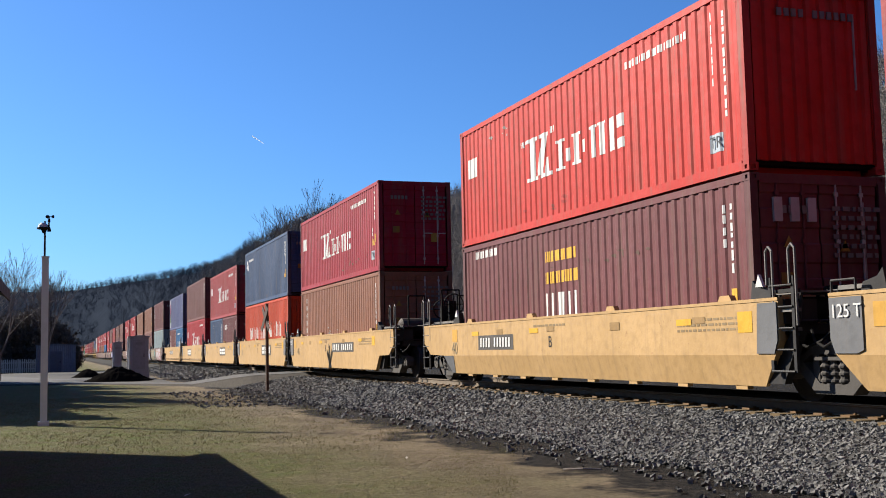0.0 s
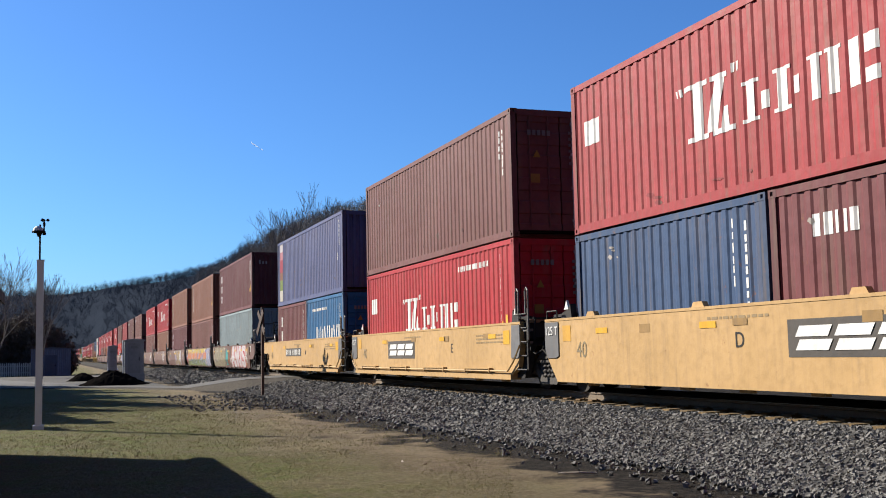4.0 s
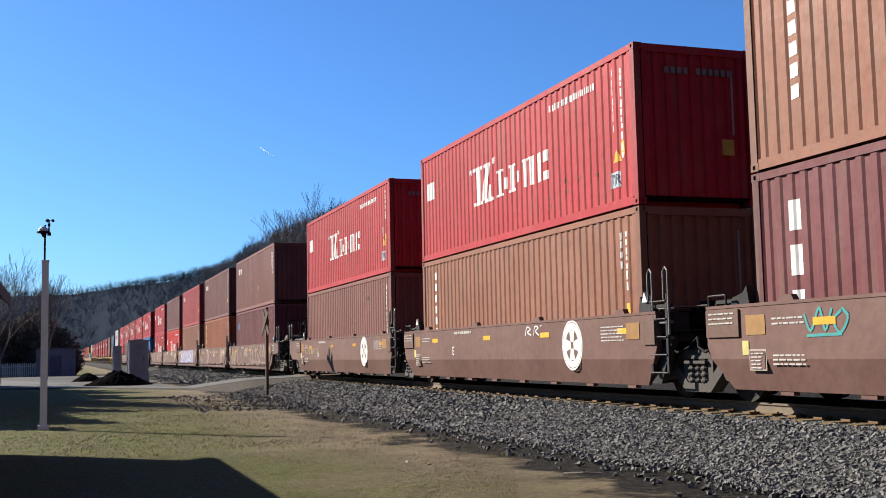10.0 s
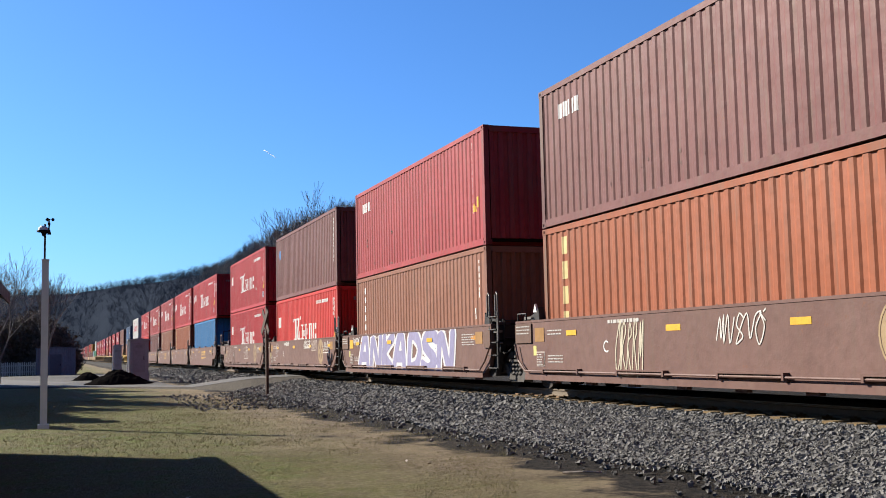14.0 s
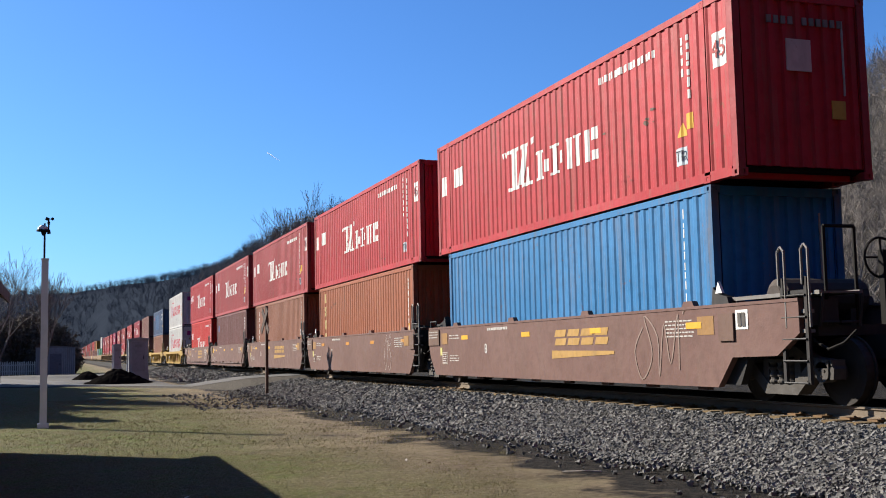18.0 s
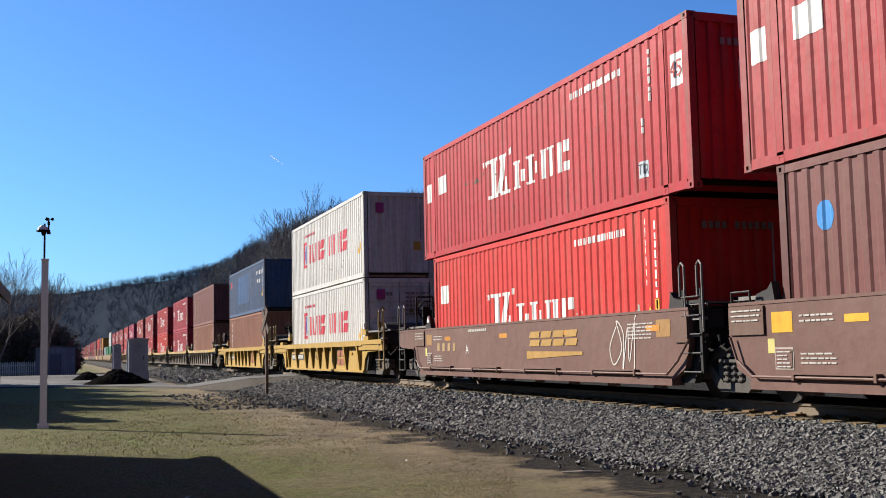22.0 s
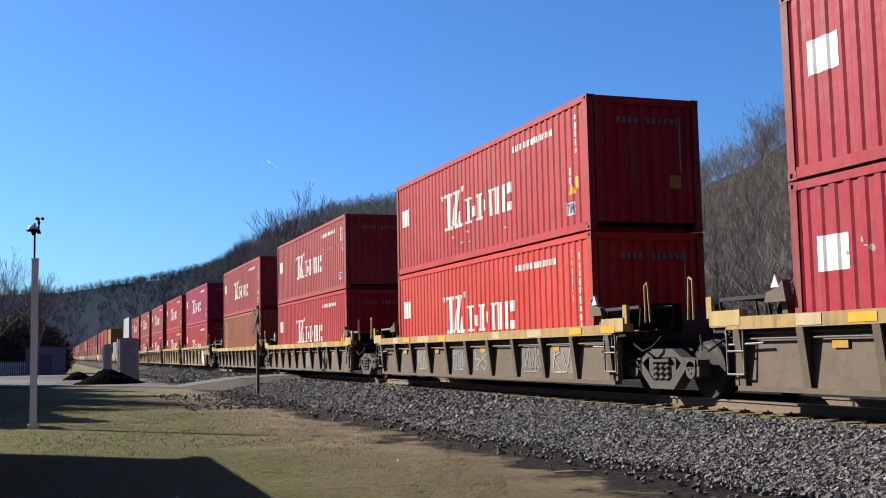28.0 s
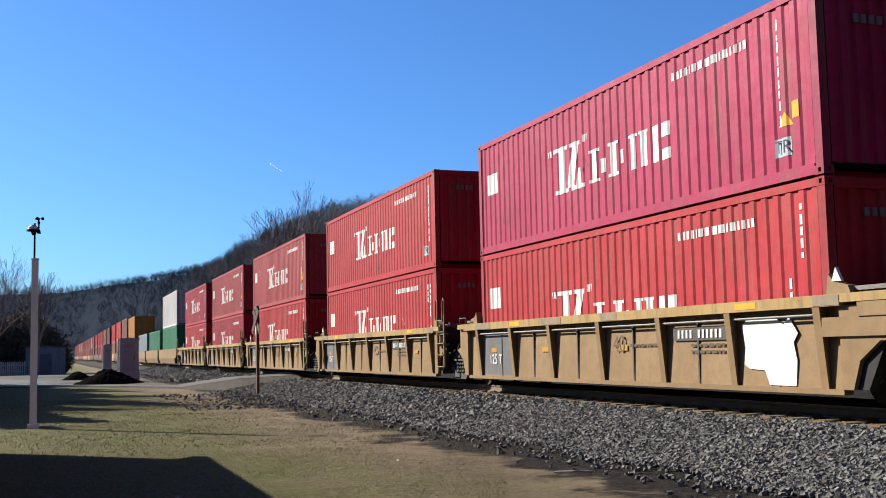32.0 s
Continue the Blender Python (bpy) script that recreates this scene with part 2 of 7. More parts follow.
def stone_field(count, seed, x0, x1, y0, y1, size, toe=TOE):
    rs = np.random.RandomState(seed)
    kinds = np.array(STONES)
    pick = rs.randint(0, len(STONES), count)
    u = rs.rand(count)
    x = x0 + (x1 - x0) * rs.rand(count)
    y = y0 + (y1 - y0) * u
    keep = x > toe - 0.12 * np.exp(-((y - 27) / 8) ** 2) + 0.12 * np.sin(y * 1.7) - 1.3 * rs.rand(count) ** 60
    keep &= (x < 9.28) | (np.abs((y - 2.0 + 0.275) % 0.55 - 0.275) > 0.12)
    x, y, pick = x[keep], y[keep], pick[keep]
    n = len(x)
    a, b = rs.rand(n) * 6.28, (rs.rand(n) - 0.5) * 2.0
    sc = size * (0.6 + 0.8 * rs.rand(n))
    v = kinds[pick] * sc[:, None, None]
    ca, sa, cb, sb = np.cos(a)[:, None], np.sin(a)[:, None], np.cos(b)[:, None], np.sin(b)[:, None]
    vx, vy, vz = v[..., 0], v[..., 1], v[..., 2]
    vy, vz = vy * cb - vz * sb, vy * sb + vz * cb
    vx, vy = vx * ca - vy * sa, vx * sa + vy * ca
    z = np.array([max(bed_height(p), GZ + heave(p, q)) for p, q in zip(x, y)]) + 0.015 + 0.025 * rs.rand(n) + np.where(x > 9.2, 0.035, 0.0)
    pts = np.stack([vx + x[:, None], vy + y[:, None], vz + z[:, None]], -1).reshape(-1, 3)
    faces = (np.array(STONE_FACES)[None] + (np.arange(n) * 8)[:, None, None]).reshape(-1, 4)
    me = bpy.data.meshes.new("ballast_stones")
    me.from_pydata(pts.tolist(), [], faces.tolist())
    me.update()
    return me


for cnt, sd, a, b, size in ((62000, 1, 7.0, 20.0, 0.027), (36000, 2, 20.0, 48.0, 0.040), (9000, 3, 48.0, 110.0, 0.07)):
    tagged(part("ballast_stones", stone_field(cnt, sd, TOE - 1.3, 9.86, a, b, size), STONE, None), "loose grey crushed stone along the track", "ballast", kind="stuff")

tagged(part("scattered_gravel", stone_field(350, 4, 3.6, 7.2, 31.0, 44.0, 0.034, 3.6), STONE, None), "loose gravel scattered over soil by the road", "gravel", kind="stuff")

WOOD = plain("weathered_sleeper", (0.20, 0.135, 0.062), 0.9, 0, 0.45, 14, 0.6)
track = tagged(new("track"), "railway track with rusty-sided rails on wooden sleepers", "track", kind="structure")
for sx in (-1, 1):
    x = TC + sx * 0.752
    part("rail", Shape().prism([(x - 0.07, RZ - 0.16), (x + 0.07, RZ - 0.16), (x + 0.07, RZ - 0.145), (x + 0.012, RZ - 0.12), (x + 0.012, RZ - 0.045), (x + 0.036, RZ - 0.03), (x + 0.036, RZ - 0.004),
                                (x - 0.036, RZ - 0.004), (x - 0.036, RZ - 0.03), (x - 0.012, RZ - 0.045), (x - 0.012, RZ - 0.12), (x - 0.07, RZ - 0.145)], "y", -60, 1500), plain("rail_rust", (0.20, 0.155, 0.11), 0.7), track)
    part("rail_head", Shape().box(x - 0.034, x + 0.034, -60, 1500, RZ - 0.004, RZ), TREAD, track, "bright worn running surface")
def sleepers():
    base = Shape().box(-1.3, 1.3, -0.11, 0.11, -0.17, 0.0).mesh("sleeper")
    plate = Shape().box(-0.24, 0.15, -0.09, 0.09, 0.0, 0.03).box(-0.13, -0.1, -0.06, -0.03, 0.02, 0.05).box(0.1, 0.13, 0.03, 0.06, 0.02, 0.05).mesh("tie_plate")
    pm = plain("rusty_tie_plate", (0.20, 0.115, 0.05), 0.8)
    r = random.Random(3)
    for i in range(200):
        ob = part("sleeper", base, WOOD, track)
        ob.location = (TC + r.uniform(-0.03, 0.03), 2 + i * 0.55 + r.uniform(-0.02, 0.02), TIE_TOP)
        p = part("tie_plate", plate, pm, track)
        p.location = (TC - 0.752, ob.location.y, TIE_TOP - 0.005)
    s = Shape()
    for i in range(600):
        y = 112.5 + i * 1.1
        s.box(TC - 1.3, TC + 1.3, y - 0.15, y + 0.15, TIE_TOP - 0.15, TIE_TOP)
    tagged(part("sleepers", s, WOOD, track), kind="stuff")


# ---- road over the crossing ----
ASPHALT = plain("worn_asphalt", (0.098, 0.097, 0.095), 0.9, 0, 0.2, 6, 0.3)


def road_height(x):
    k = min(1, max(0, (x - 5.2) / 3.6))
    return GZ + 0.07 + (RZ - GZ - 0.1) * k * k * (3 - 2 * k)


def road_line():
    n = 40
    for i in range(n + 1):
        x = -70 + (TC - 1.0 + 70) * i / n
        mid = 45.5 + max(0, 9.0 - x) * 2.4 if x > -12 else 95.9 + (-12 - x) * 0.6
        half = 1.8 if x > 3 else 1.8 + min(12, (3 - x) * 1.5)
        yield x, mid + 1.0, half, road_height(x)


def road_sheet():
    s = Shape()
    for x, mid, half, z in road_line():
        s.v += [(x, mid - half, z), (x, mid + half, z)]
    s.f = [(i, i + 2, i + 3, i + 1) for i in range(0, len(s.v) - 2, 2)]
    return s


def road_bank():
    s = Shape()
    for x, mid, half, z in road_line():
        w = 0.2 + (z - GZ) * 1.3
        s.v += [(x, mid - half - w, GZ - 0.12), (x, mid - half, z - 0.015), (x, mid + half, z - 0.015), (x, mid + half + w, GZ - 0.12)]
    for i in range(0, len(s.v) - 4, 4):
        s.f += [(i + k, i + 4 + k, i + 5 + k, i + 1 + k) for k in range(3)]
    return s


bank = tagged(part("road_bank", road_bank(), plain("gravelly_soil", (0.075, 0.064, 0.053), 0.95, 0, 0.5, 9, 0.6), None), "gravelly bank that carries the road", "bank", kind="structure")
road = tagged(part("road", road_sheet(), ASPHALT, None), "pale worn asphalt road rising to the level crossing", "road", kind="structure")


def yard_sheet():
    s, n = Shape(), 30
    for i in range(n + 1):
        x = -16 + 21.4 * i / n
        z = GZ + 0.062
        near = 46.5 + max(0, 9.0 - x) * 2.4 if x > -12 else 96.9
        s.v += [(x, near, z), (x, max(near + 4, 107.0 + 1.5 * noise.noise(Vector((x * 0.4, 0, 2)))), z)]
    s.f = [(i, i + 2, i + 3, i + 1) for i in range(0, len(s.v) - 2, 2)]
    return s


yard = tagged(part("gravel_yard", yard_sheet(), plain("grey_gravel", (0.068, 0.066, 0.062), 0.95, 0, 0.45, 5, 0.7), None), "grey gravel yard between the road and the shed", "yard", kind="structure")
for k, (xa, xb) in enumerate(((TC - 1.0, TC - 0.80), (TC - 0.66, TC + 0.66), (TC + 0.80, TC + 1.4))):
    part("crossing_board", Shape().box(xa, xb, 44.8, 48.2, RZ - 0.10, RZ - 0.02), WOOD, road)

# ---- wooded hills behind the track, closed all round by unseen ones ----
# From 55 to 275 degrees: unseen ridge, added to hold back skylight.
RIDGE = [(-60, 900, 4.5), (-20, 1300, 3.0), (0, 1200, 3.2), (2.7, 1100, 3.6), (5.2, 980, 3.9), (7.7, 760, 4.35), (8.6, 680, 4.8), (9.7, 570, 5.4), (10.9, 500, 6.0), (12.4, 460, 6.6), (14, 430, 7.0), (16.9, 400, 7.35),
         (23.2, 360, 7.6), (28.6, 320, 7.3), (32.1, 280, 7.5), (35.6, 240, 9.0), (39.3, 215, 10.8), (42.5, 200, 12.6), (55, 180, 17), (75, 160, 23), (110, 150, 26), (140, 150, 26), (220, 150, 26), (250, 220, 18), (275, 500, 8), (300, 900, 4.5)]


def ridge_at(az):
    a = np.array(RIDGE)
    return float(np.interp(az, a[:, 0], a[:, 1])), float(np.interp(az, a[:, 0], a[:, 2]))


def hill_point(az, k):
    """A point of the slope: k 0 at the foot, 1 at the ridge."""
    r1, el = ridge_at(az)
    foot = 0.55 * r1 if az <= 2 or az > 250 else 0.3 * r1 if az > 70 else max(0.28 * r1, 26 / max(0.05, math.sin(radians(az))))
    foot = min(foot, 0.7 * r1)
    r = foot + (r1 - foot) * k
    top = EYE_Z + r1 * math.tan(radians(el))
    rise = k * k * (3 - 2 * k) * 0.45 + 0.55 * k if k < 1 else 1 - 0.35 * (k - 1)
    x, y = r * math.sin(radians(az)), r * math.cos(radians(az))
    bumpy = noise.noise(Vector((x * 0.02, y * 0.02, 1.0))) * 0.05 * top * min(1, k * 3)
    return x, y, GZ + (top - GZ) * rise + bumpy * (0.3 if k > 0.9 else 1)


def hill_mesh():
    s = Shape()
    azs = [-60 + i * 0.9 for i in range(401)]
    ks = [0, 0.06, 0.13, 0.2, 0.3, 0.4, 0.5, 0.6, 0.7, 0.8, 0.9, 1.0, 1.3, 1.8]
    s.v = [hill_point(a, k) for a in azs for k in ks]
    n = len(ks)
    s.f = [(i * n + j, i * n + j + 1, (i + 1) * n + j + 1, (i + 1) * n + j) for i in range(len(azs) - 1) for j in range(n - 1)]
    return s


def litter_material():
    m, t, b = nodes_of("woodland_floor")
    tc = t.nodes.new("ShaderNodeTexCoord").outputs["Object"]
    sep = t.nodes.new("ShaderNodeSeparateXYZ")
    t.links.new(tc, sep.inputs[0])
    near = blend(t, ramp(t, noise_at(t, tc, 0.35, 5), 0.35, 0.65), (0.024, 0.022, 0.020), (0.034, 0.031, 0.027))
    # far floor: haze put into the colour, bluer with distance
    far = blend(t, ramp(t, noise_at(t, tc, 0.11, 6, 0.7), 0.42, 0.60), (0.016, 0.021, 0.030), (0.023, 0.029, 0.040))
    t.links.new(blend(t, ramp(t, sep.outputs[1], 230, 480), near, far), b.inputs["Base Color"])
    b.inputs["Roughness"].default_value = 1.0
    b.inputs["Specular IOR Level"].default_value = 0.0
    return m


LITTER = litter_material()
hill = tagged(part("hill", hill_mesh(), LITTER, None, smooth=True), "brown wooded hillside, haze-tinted far off, with an unseen part blocking skylight", "hill", kind="structure")


def bare_tree(seed, height, depth=3, spreadw=0.42, sides=4, kids=(5, 4, 3), thick=0.018, least=0.0):
    """A leafless tree: trunk, limbs and twigs as thin tapered tubes; returned as a Shape with its foot at the origin."""
    r, s = random.Random(seed), Shape()

    def grow(p, d, length, rad, level):
        rad = max(rad, least)
        segs, q = (3, 2, 1, 1)[level], p
        pts = [p]
        for i in range(segs):
            d = (d + Vector((r.uniform(-1, 1), r.uniform(-1, 1), r.uniform(-0.2, 0.7))) * 0.16).normalized()
            q = q + d * length / segs
            pts.append(q)
        for i, (a, b) in enumerate(zip(pts, pts[1:])):
            s.tube(a, b, rad * (1 - 0.75 * i / segs), rad * (1 - 0.75 * (i + 1) / segs), n=sides if level < 2 else 3, caps=False)
        if level >= depth:
            return
        for k in range(kids[min(level, len(kids) - 1)]):
            f = r.uniform(0.35, 1.0) if level == 0 else r.uniform(0.2, 1.0)
            j = min(segs - 1, int(f * segs))
            base = pts[j].lerp(pts[j + 1], f * segs - j)
            side = Vector((r.uniform(-1, 1), r.uniform(-1, 1), r.uniform(0.1, 0.9))).normalized()
            grow(base, (d * (1 - spreadw) + side * (spreadw + 0.35)).normalized(), length * r.uniform(0.4, 0.62), rad * 0.42, level + 1)

    grow(Vector((0, 0, -0.3)), Vector((0, 0, 1)), height * 0.62, height * thick, 0)
    return s


# Distance haze and shade put into the bark colour, darker and bluer.
HAZY_BARK = plain("haze_tinted_bark", (0.080, 0.092, 0.118), 0.95, 0, 0.3, 0.05, 0.0, 0.0)
BARK = plain("grey_bark", (0.30, 0.27, 0.25), 0.9, 0, 0.4, 3, 0.0, 0.05)


def forest(name, label, count, seed, az0, az1, k0, k1, kinds, lo, hi, bark=BARK):
    """Many bare trees on the slope, as one mesh."""
    rs = random.Random(seed)
    vs, fs, base = [], [], 0
    lib = [(np.array(t.v), t.f) for t in kinds]
    for _ in range(count):
        az, k = rs.uniform(az0, az1), rs.uniform(k0, k1)
        x, y, z = hill_point(az, k)
        v, f = lib[rs.randrange(len(lib))]
        h, a = rs.uniform(lo, hi), rs.uniform(0, 6.28)
        c, sn = math.cos(a), math.sin(a)
        w = v * h
        vs.append(np.stack([w[:, 0] * c - w[:, 1] * sn + x, w[:, 0] * sn + w[:, 1] * c + y, w[:, 2] + z - 0.4], -1))
        fs += [tuple(i + base for i in q) for q in f]
        base += len(v)
    me = bpy.data.meshes.new(name)
    me.from_pydata(np.concatenate(vs).tolist(), [], fs)
    me.update()
    return tagged(part(name, me, bark, None), label, "trees", kind="stuff")


FULL = [bare_tree(20 + i, 1.0, 3, 0.46, 3, (8, 6, 4), 0.008, 0.0015) for i in range(6)]
THIN = [bare_tree(40 + i, 1.0, 2, 0.45, 3, (7, 4), 0.010, 0.0038) for i in range(6)]
forest("hill_woods", "bare winter woods on the near hillside", 520, 1, 20, 50, 0.02, 1.0, FULL, 9, 14)
forest("hill_woods", "bare winter woods on the middle hillside", 1900, 2, 6.5, 22, 0.05, 1.0, THIN, 9, 13)
forest("hill_woods", "distant bare winter woods, tinted dark blue for haze", 1900, 3, -6, 9.5, 0.1, 1.0, THIN, 9, 13, HAZY_BARK)
forest("hill_woods", "distant bare trees along the ridge, tinted for haze", 480, 6, -6, 9.5, 0.84, 1.0, THIN, 7, 14, HAZY_BARK)
forest("hill_woods", "bare trees along the ridge", 240, 4, 9, 45, 0.9, 1.0, FULL, 8, 11)


# ---- short grass and litter that stand up from the lawn ----
def tufts(count, seed, y0, y1, size):
    rs, s = random.Random(seed), Shape()
    for _ in range(count):
        y = y0 + (y1 - y0) * rs.random()
        x = rs.uniform(-0.06 * y, min(6.6, 0.42 * y))
        if noise.noise(Vector((x * 0.5, y * 0.5, 9))) < rs.uniform(-0.6, 0.5):
            continue
        z = GZ + heave(x, y) - 0.01
        for _ in range(3):
            a, w, h = rs.uniform(0, 6.28), size * 0.14, size * rs.uniform(0.4, 1.0)
            c, sn = math.cos(a), math.sin(a)
            bx, by = x + rs.uniform(-1, 1) * size, y + rs.uniform(-1, 1) * size
            s.face([(bx - c * w, by - sn * w, z), (bx + c * w, by + sn * w, z), (bx - sn * h * rs.uniform(-0.7, 0.7), by + c * h * rs.uniform(-0.7, 0.7), z + h)])
    return s


GRASS = stone_material("winter_grass_blades", (0.085, 0.10, 0.025), (0.23, 0.18, 0.10), (0.12, 0.10, 0.055))
tagged(part("grass", tufts(34000, 1, 8.5, 18, 0.03), GRASS, None), "short dry winter grass", "grass", kind="stuff")
tagged(part("grass", tufts(18000, 2, 18, 42, 0.05), GRASS, None), "short dry winter grass", "grass", kind="stuff")

# ---- shapes laid on a surface ----
PITCH_C, DEEP = 0.278, 0.0215


def breaks(length, y0=0.17):
    """Where the side's corrugation bends: (y, depth) from end to end."""
    out, y = [], y0
    while y < length - y0 - 0.02:
        for dy, d in ((0.0, 0.0), (0.100, 0.0), (0.145, DEEP), (0.235, DEEP)):
            if y + dy < length - y0:
                out.append((y + dy, d))
        y += PITCH_C
    out.append((length - y0, 0.0))
    return out


def cut(poly, lo, hi):
    """The part of a convex outline between two values of its first coordinate."""
    for sign, lim in ((1, lo), (-1, -hi)):
        res = []
        for p, q in zip(poly, poly[1:] + poly[:1]):
            a, b = sign * p[0] - lim, sign * q[0] - lim
            if a >= 0:
                res.append(p)
            if a * b < 0:
                k = a / (a - b)
                res.append((p[0] + k * (q[0] - p[0]), p[1] + k * (q[1] - p[1])))
        poly = res
        if len(poly) < 3:
            return []
    return poly


def laid(polys, length=None, x=0.0):
    """Flat outlines in (y, z) as a skin of paint, following the corrugation where a length is given."""
    s = Shape()
    for i, poly in enumerate(polys):
        lift = 0.0006 * (i % 7) if length else 0.00012 * (i % 9)
        if length is None:
            s.face([(x - 0.004 - lift, p[0], p[1]) for p in poly])
            continue
        br = breaks(length)
        for (ya, da), (yb, db) in zip(br, br[1:]):
            c = cut(list(poly), ya, yb)
            if c:
                s.face([(x + 0.008 - lift + da + (db - da) * (p[0] - ya) / (yb - ya), p[0], p[1]) for p in c])
    return s


def rect(y0, y1, z0, z1):
    return [(y0, z0), (y1, z0), (y1, z1), (y0, z1)]


def word(c, y0, z0, y1, z1, pattern):
    """Plain bars for letters, from y0 down to y1. pattern: for each letter its strokes as (from, to, low, high[, lean]) in its cell."""
    out, n = [], len(pattern)
    cell = (y0 - y1) / n
    for i, strokes in enumerate(pattern):
        for a, b, lo, hi, *lean in strokes:
            k = lean[0] * cell if lean else 0
            ya, yb = y0 - cell * (i + a), y0 - cell * (i + b)
            za, zb = z0 + (z1 - z0) * lo, z0 + (z1 - z0) * hi
            out.append([(c + ya, za), (c + yb, za), (c + yb - k, zb), (c + ya - k, zb)])
    return out


BAR = [(0.12, 0.42, 0, 1)]
POLES = [(0.08, 0.3, 0, 1), (0.6, 0.84, 0, 1)]
DASHES = [(0.22, 0.74, 0.08, 0.92)]
BLOCK = [(0.20, 0.66, 0.0, 1.0, 0.06)]
SLIT = [(0.06, 0.90, 0.56, 1.0, 0.12), (0.06, 0.90, 0.0, 0.44, 0.12)]
SLIM = [(0.10, 0.26, 0, 1), (0.56, 0.72, 0, 0.8)]
LEAN_SLIM = [(0.10, 0.24, 0, 1, -0.14), (0.58, 0.72, 0, 1, 0.14)]
LEAN = [(0.08, 0.34, 0, 1, -0.16), (0.60, 0.86, 0, 1, 0.16)]
WEDGE = [(0.24, 0.48, 0, 1, 0.18), (0.50, 0.74, 0, 1, -0.18)]


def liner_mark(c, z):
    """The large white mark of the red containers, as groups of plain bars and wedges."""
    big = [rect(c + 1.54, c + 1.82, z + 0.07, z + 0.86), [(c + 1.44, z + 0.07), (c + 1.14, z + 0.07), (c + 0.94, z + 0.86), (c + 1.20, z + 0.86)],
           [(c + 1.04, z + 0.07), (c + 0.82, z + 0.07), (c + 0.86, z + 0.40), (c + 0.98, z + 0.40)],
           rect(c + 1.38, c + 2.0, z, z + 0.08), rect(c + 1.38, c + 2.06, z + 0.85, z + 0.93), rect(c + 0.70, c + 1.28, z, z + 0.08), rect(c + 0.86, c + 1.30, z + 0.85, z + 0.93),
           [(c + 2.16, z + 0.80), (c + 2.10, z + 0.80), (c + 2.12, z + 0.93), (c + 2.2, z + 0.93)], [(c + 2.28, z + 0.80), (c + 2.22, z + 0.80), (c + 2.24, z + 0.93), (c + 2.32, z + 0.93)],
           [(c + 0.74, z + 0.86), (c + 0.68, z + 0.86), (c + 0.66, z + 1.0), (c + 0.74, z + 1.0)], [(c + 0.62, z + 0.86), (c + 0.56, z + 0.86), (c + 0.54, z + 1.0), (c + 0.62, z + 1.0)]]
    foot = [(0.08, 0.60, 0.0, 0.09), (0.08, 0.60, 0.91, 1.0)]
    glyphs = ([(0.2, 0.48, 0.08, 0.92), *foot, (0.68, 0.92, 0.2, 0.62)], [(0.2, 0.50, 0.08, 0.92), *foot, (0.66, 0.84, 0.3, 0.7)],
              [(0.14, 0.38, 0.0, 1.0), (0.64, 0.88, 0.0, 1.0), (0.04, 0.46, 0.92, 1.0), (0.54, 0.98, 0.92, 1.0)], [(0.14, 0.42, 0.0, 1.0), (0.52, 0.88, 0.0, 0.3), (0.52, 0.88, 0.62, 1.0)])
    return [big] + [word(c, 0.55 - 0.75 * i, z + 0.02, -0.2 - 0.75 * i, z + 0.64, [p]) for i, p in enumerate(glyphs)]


def small_rows(y_from, y_to, zs, seed, gap=0.05):
    """Short rows of small bars, for writing too small to read."""
    r, out = random.Random(seed), []
    for z, hgt in zs:
        y = y_from
        while y - 0.06 > y_to:
            w = r.uniform(0.05, 0.16)
            out.append(rect(max(y - w, y_to), y, z, z + hgt))
            y -= w + gap
    return out


def upright_marks(h, seed, far=False):
    """The upright columns of small marks near the container's end."""
    r, out = random.Random(seed), []
    for y, top, low in (((0.52, h - 0.35, h * 0.32), (0.86, h - 0.28, h * 0.52)), ((0.52, h - 0.3, h * 0.62), (0.8, h * 0.5, h * 0.4)), ((0.86, h - 0.28, h * 0.30),), ((0.52, h - 0.4, h * 0.55), (0.72, h - 0.4, h * 0.66)))[seed % 4]:
        z = top
        while z > low:
            d = r.uniform(0.07, 0.16)
            out.append(rect(y - 0.028, y + 0.028, z - d, z))
            z -= d + r.uniform(0.02, 0.07)
    return out


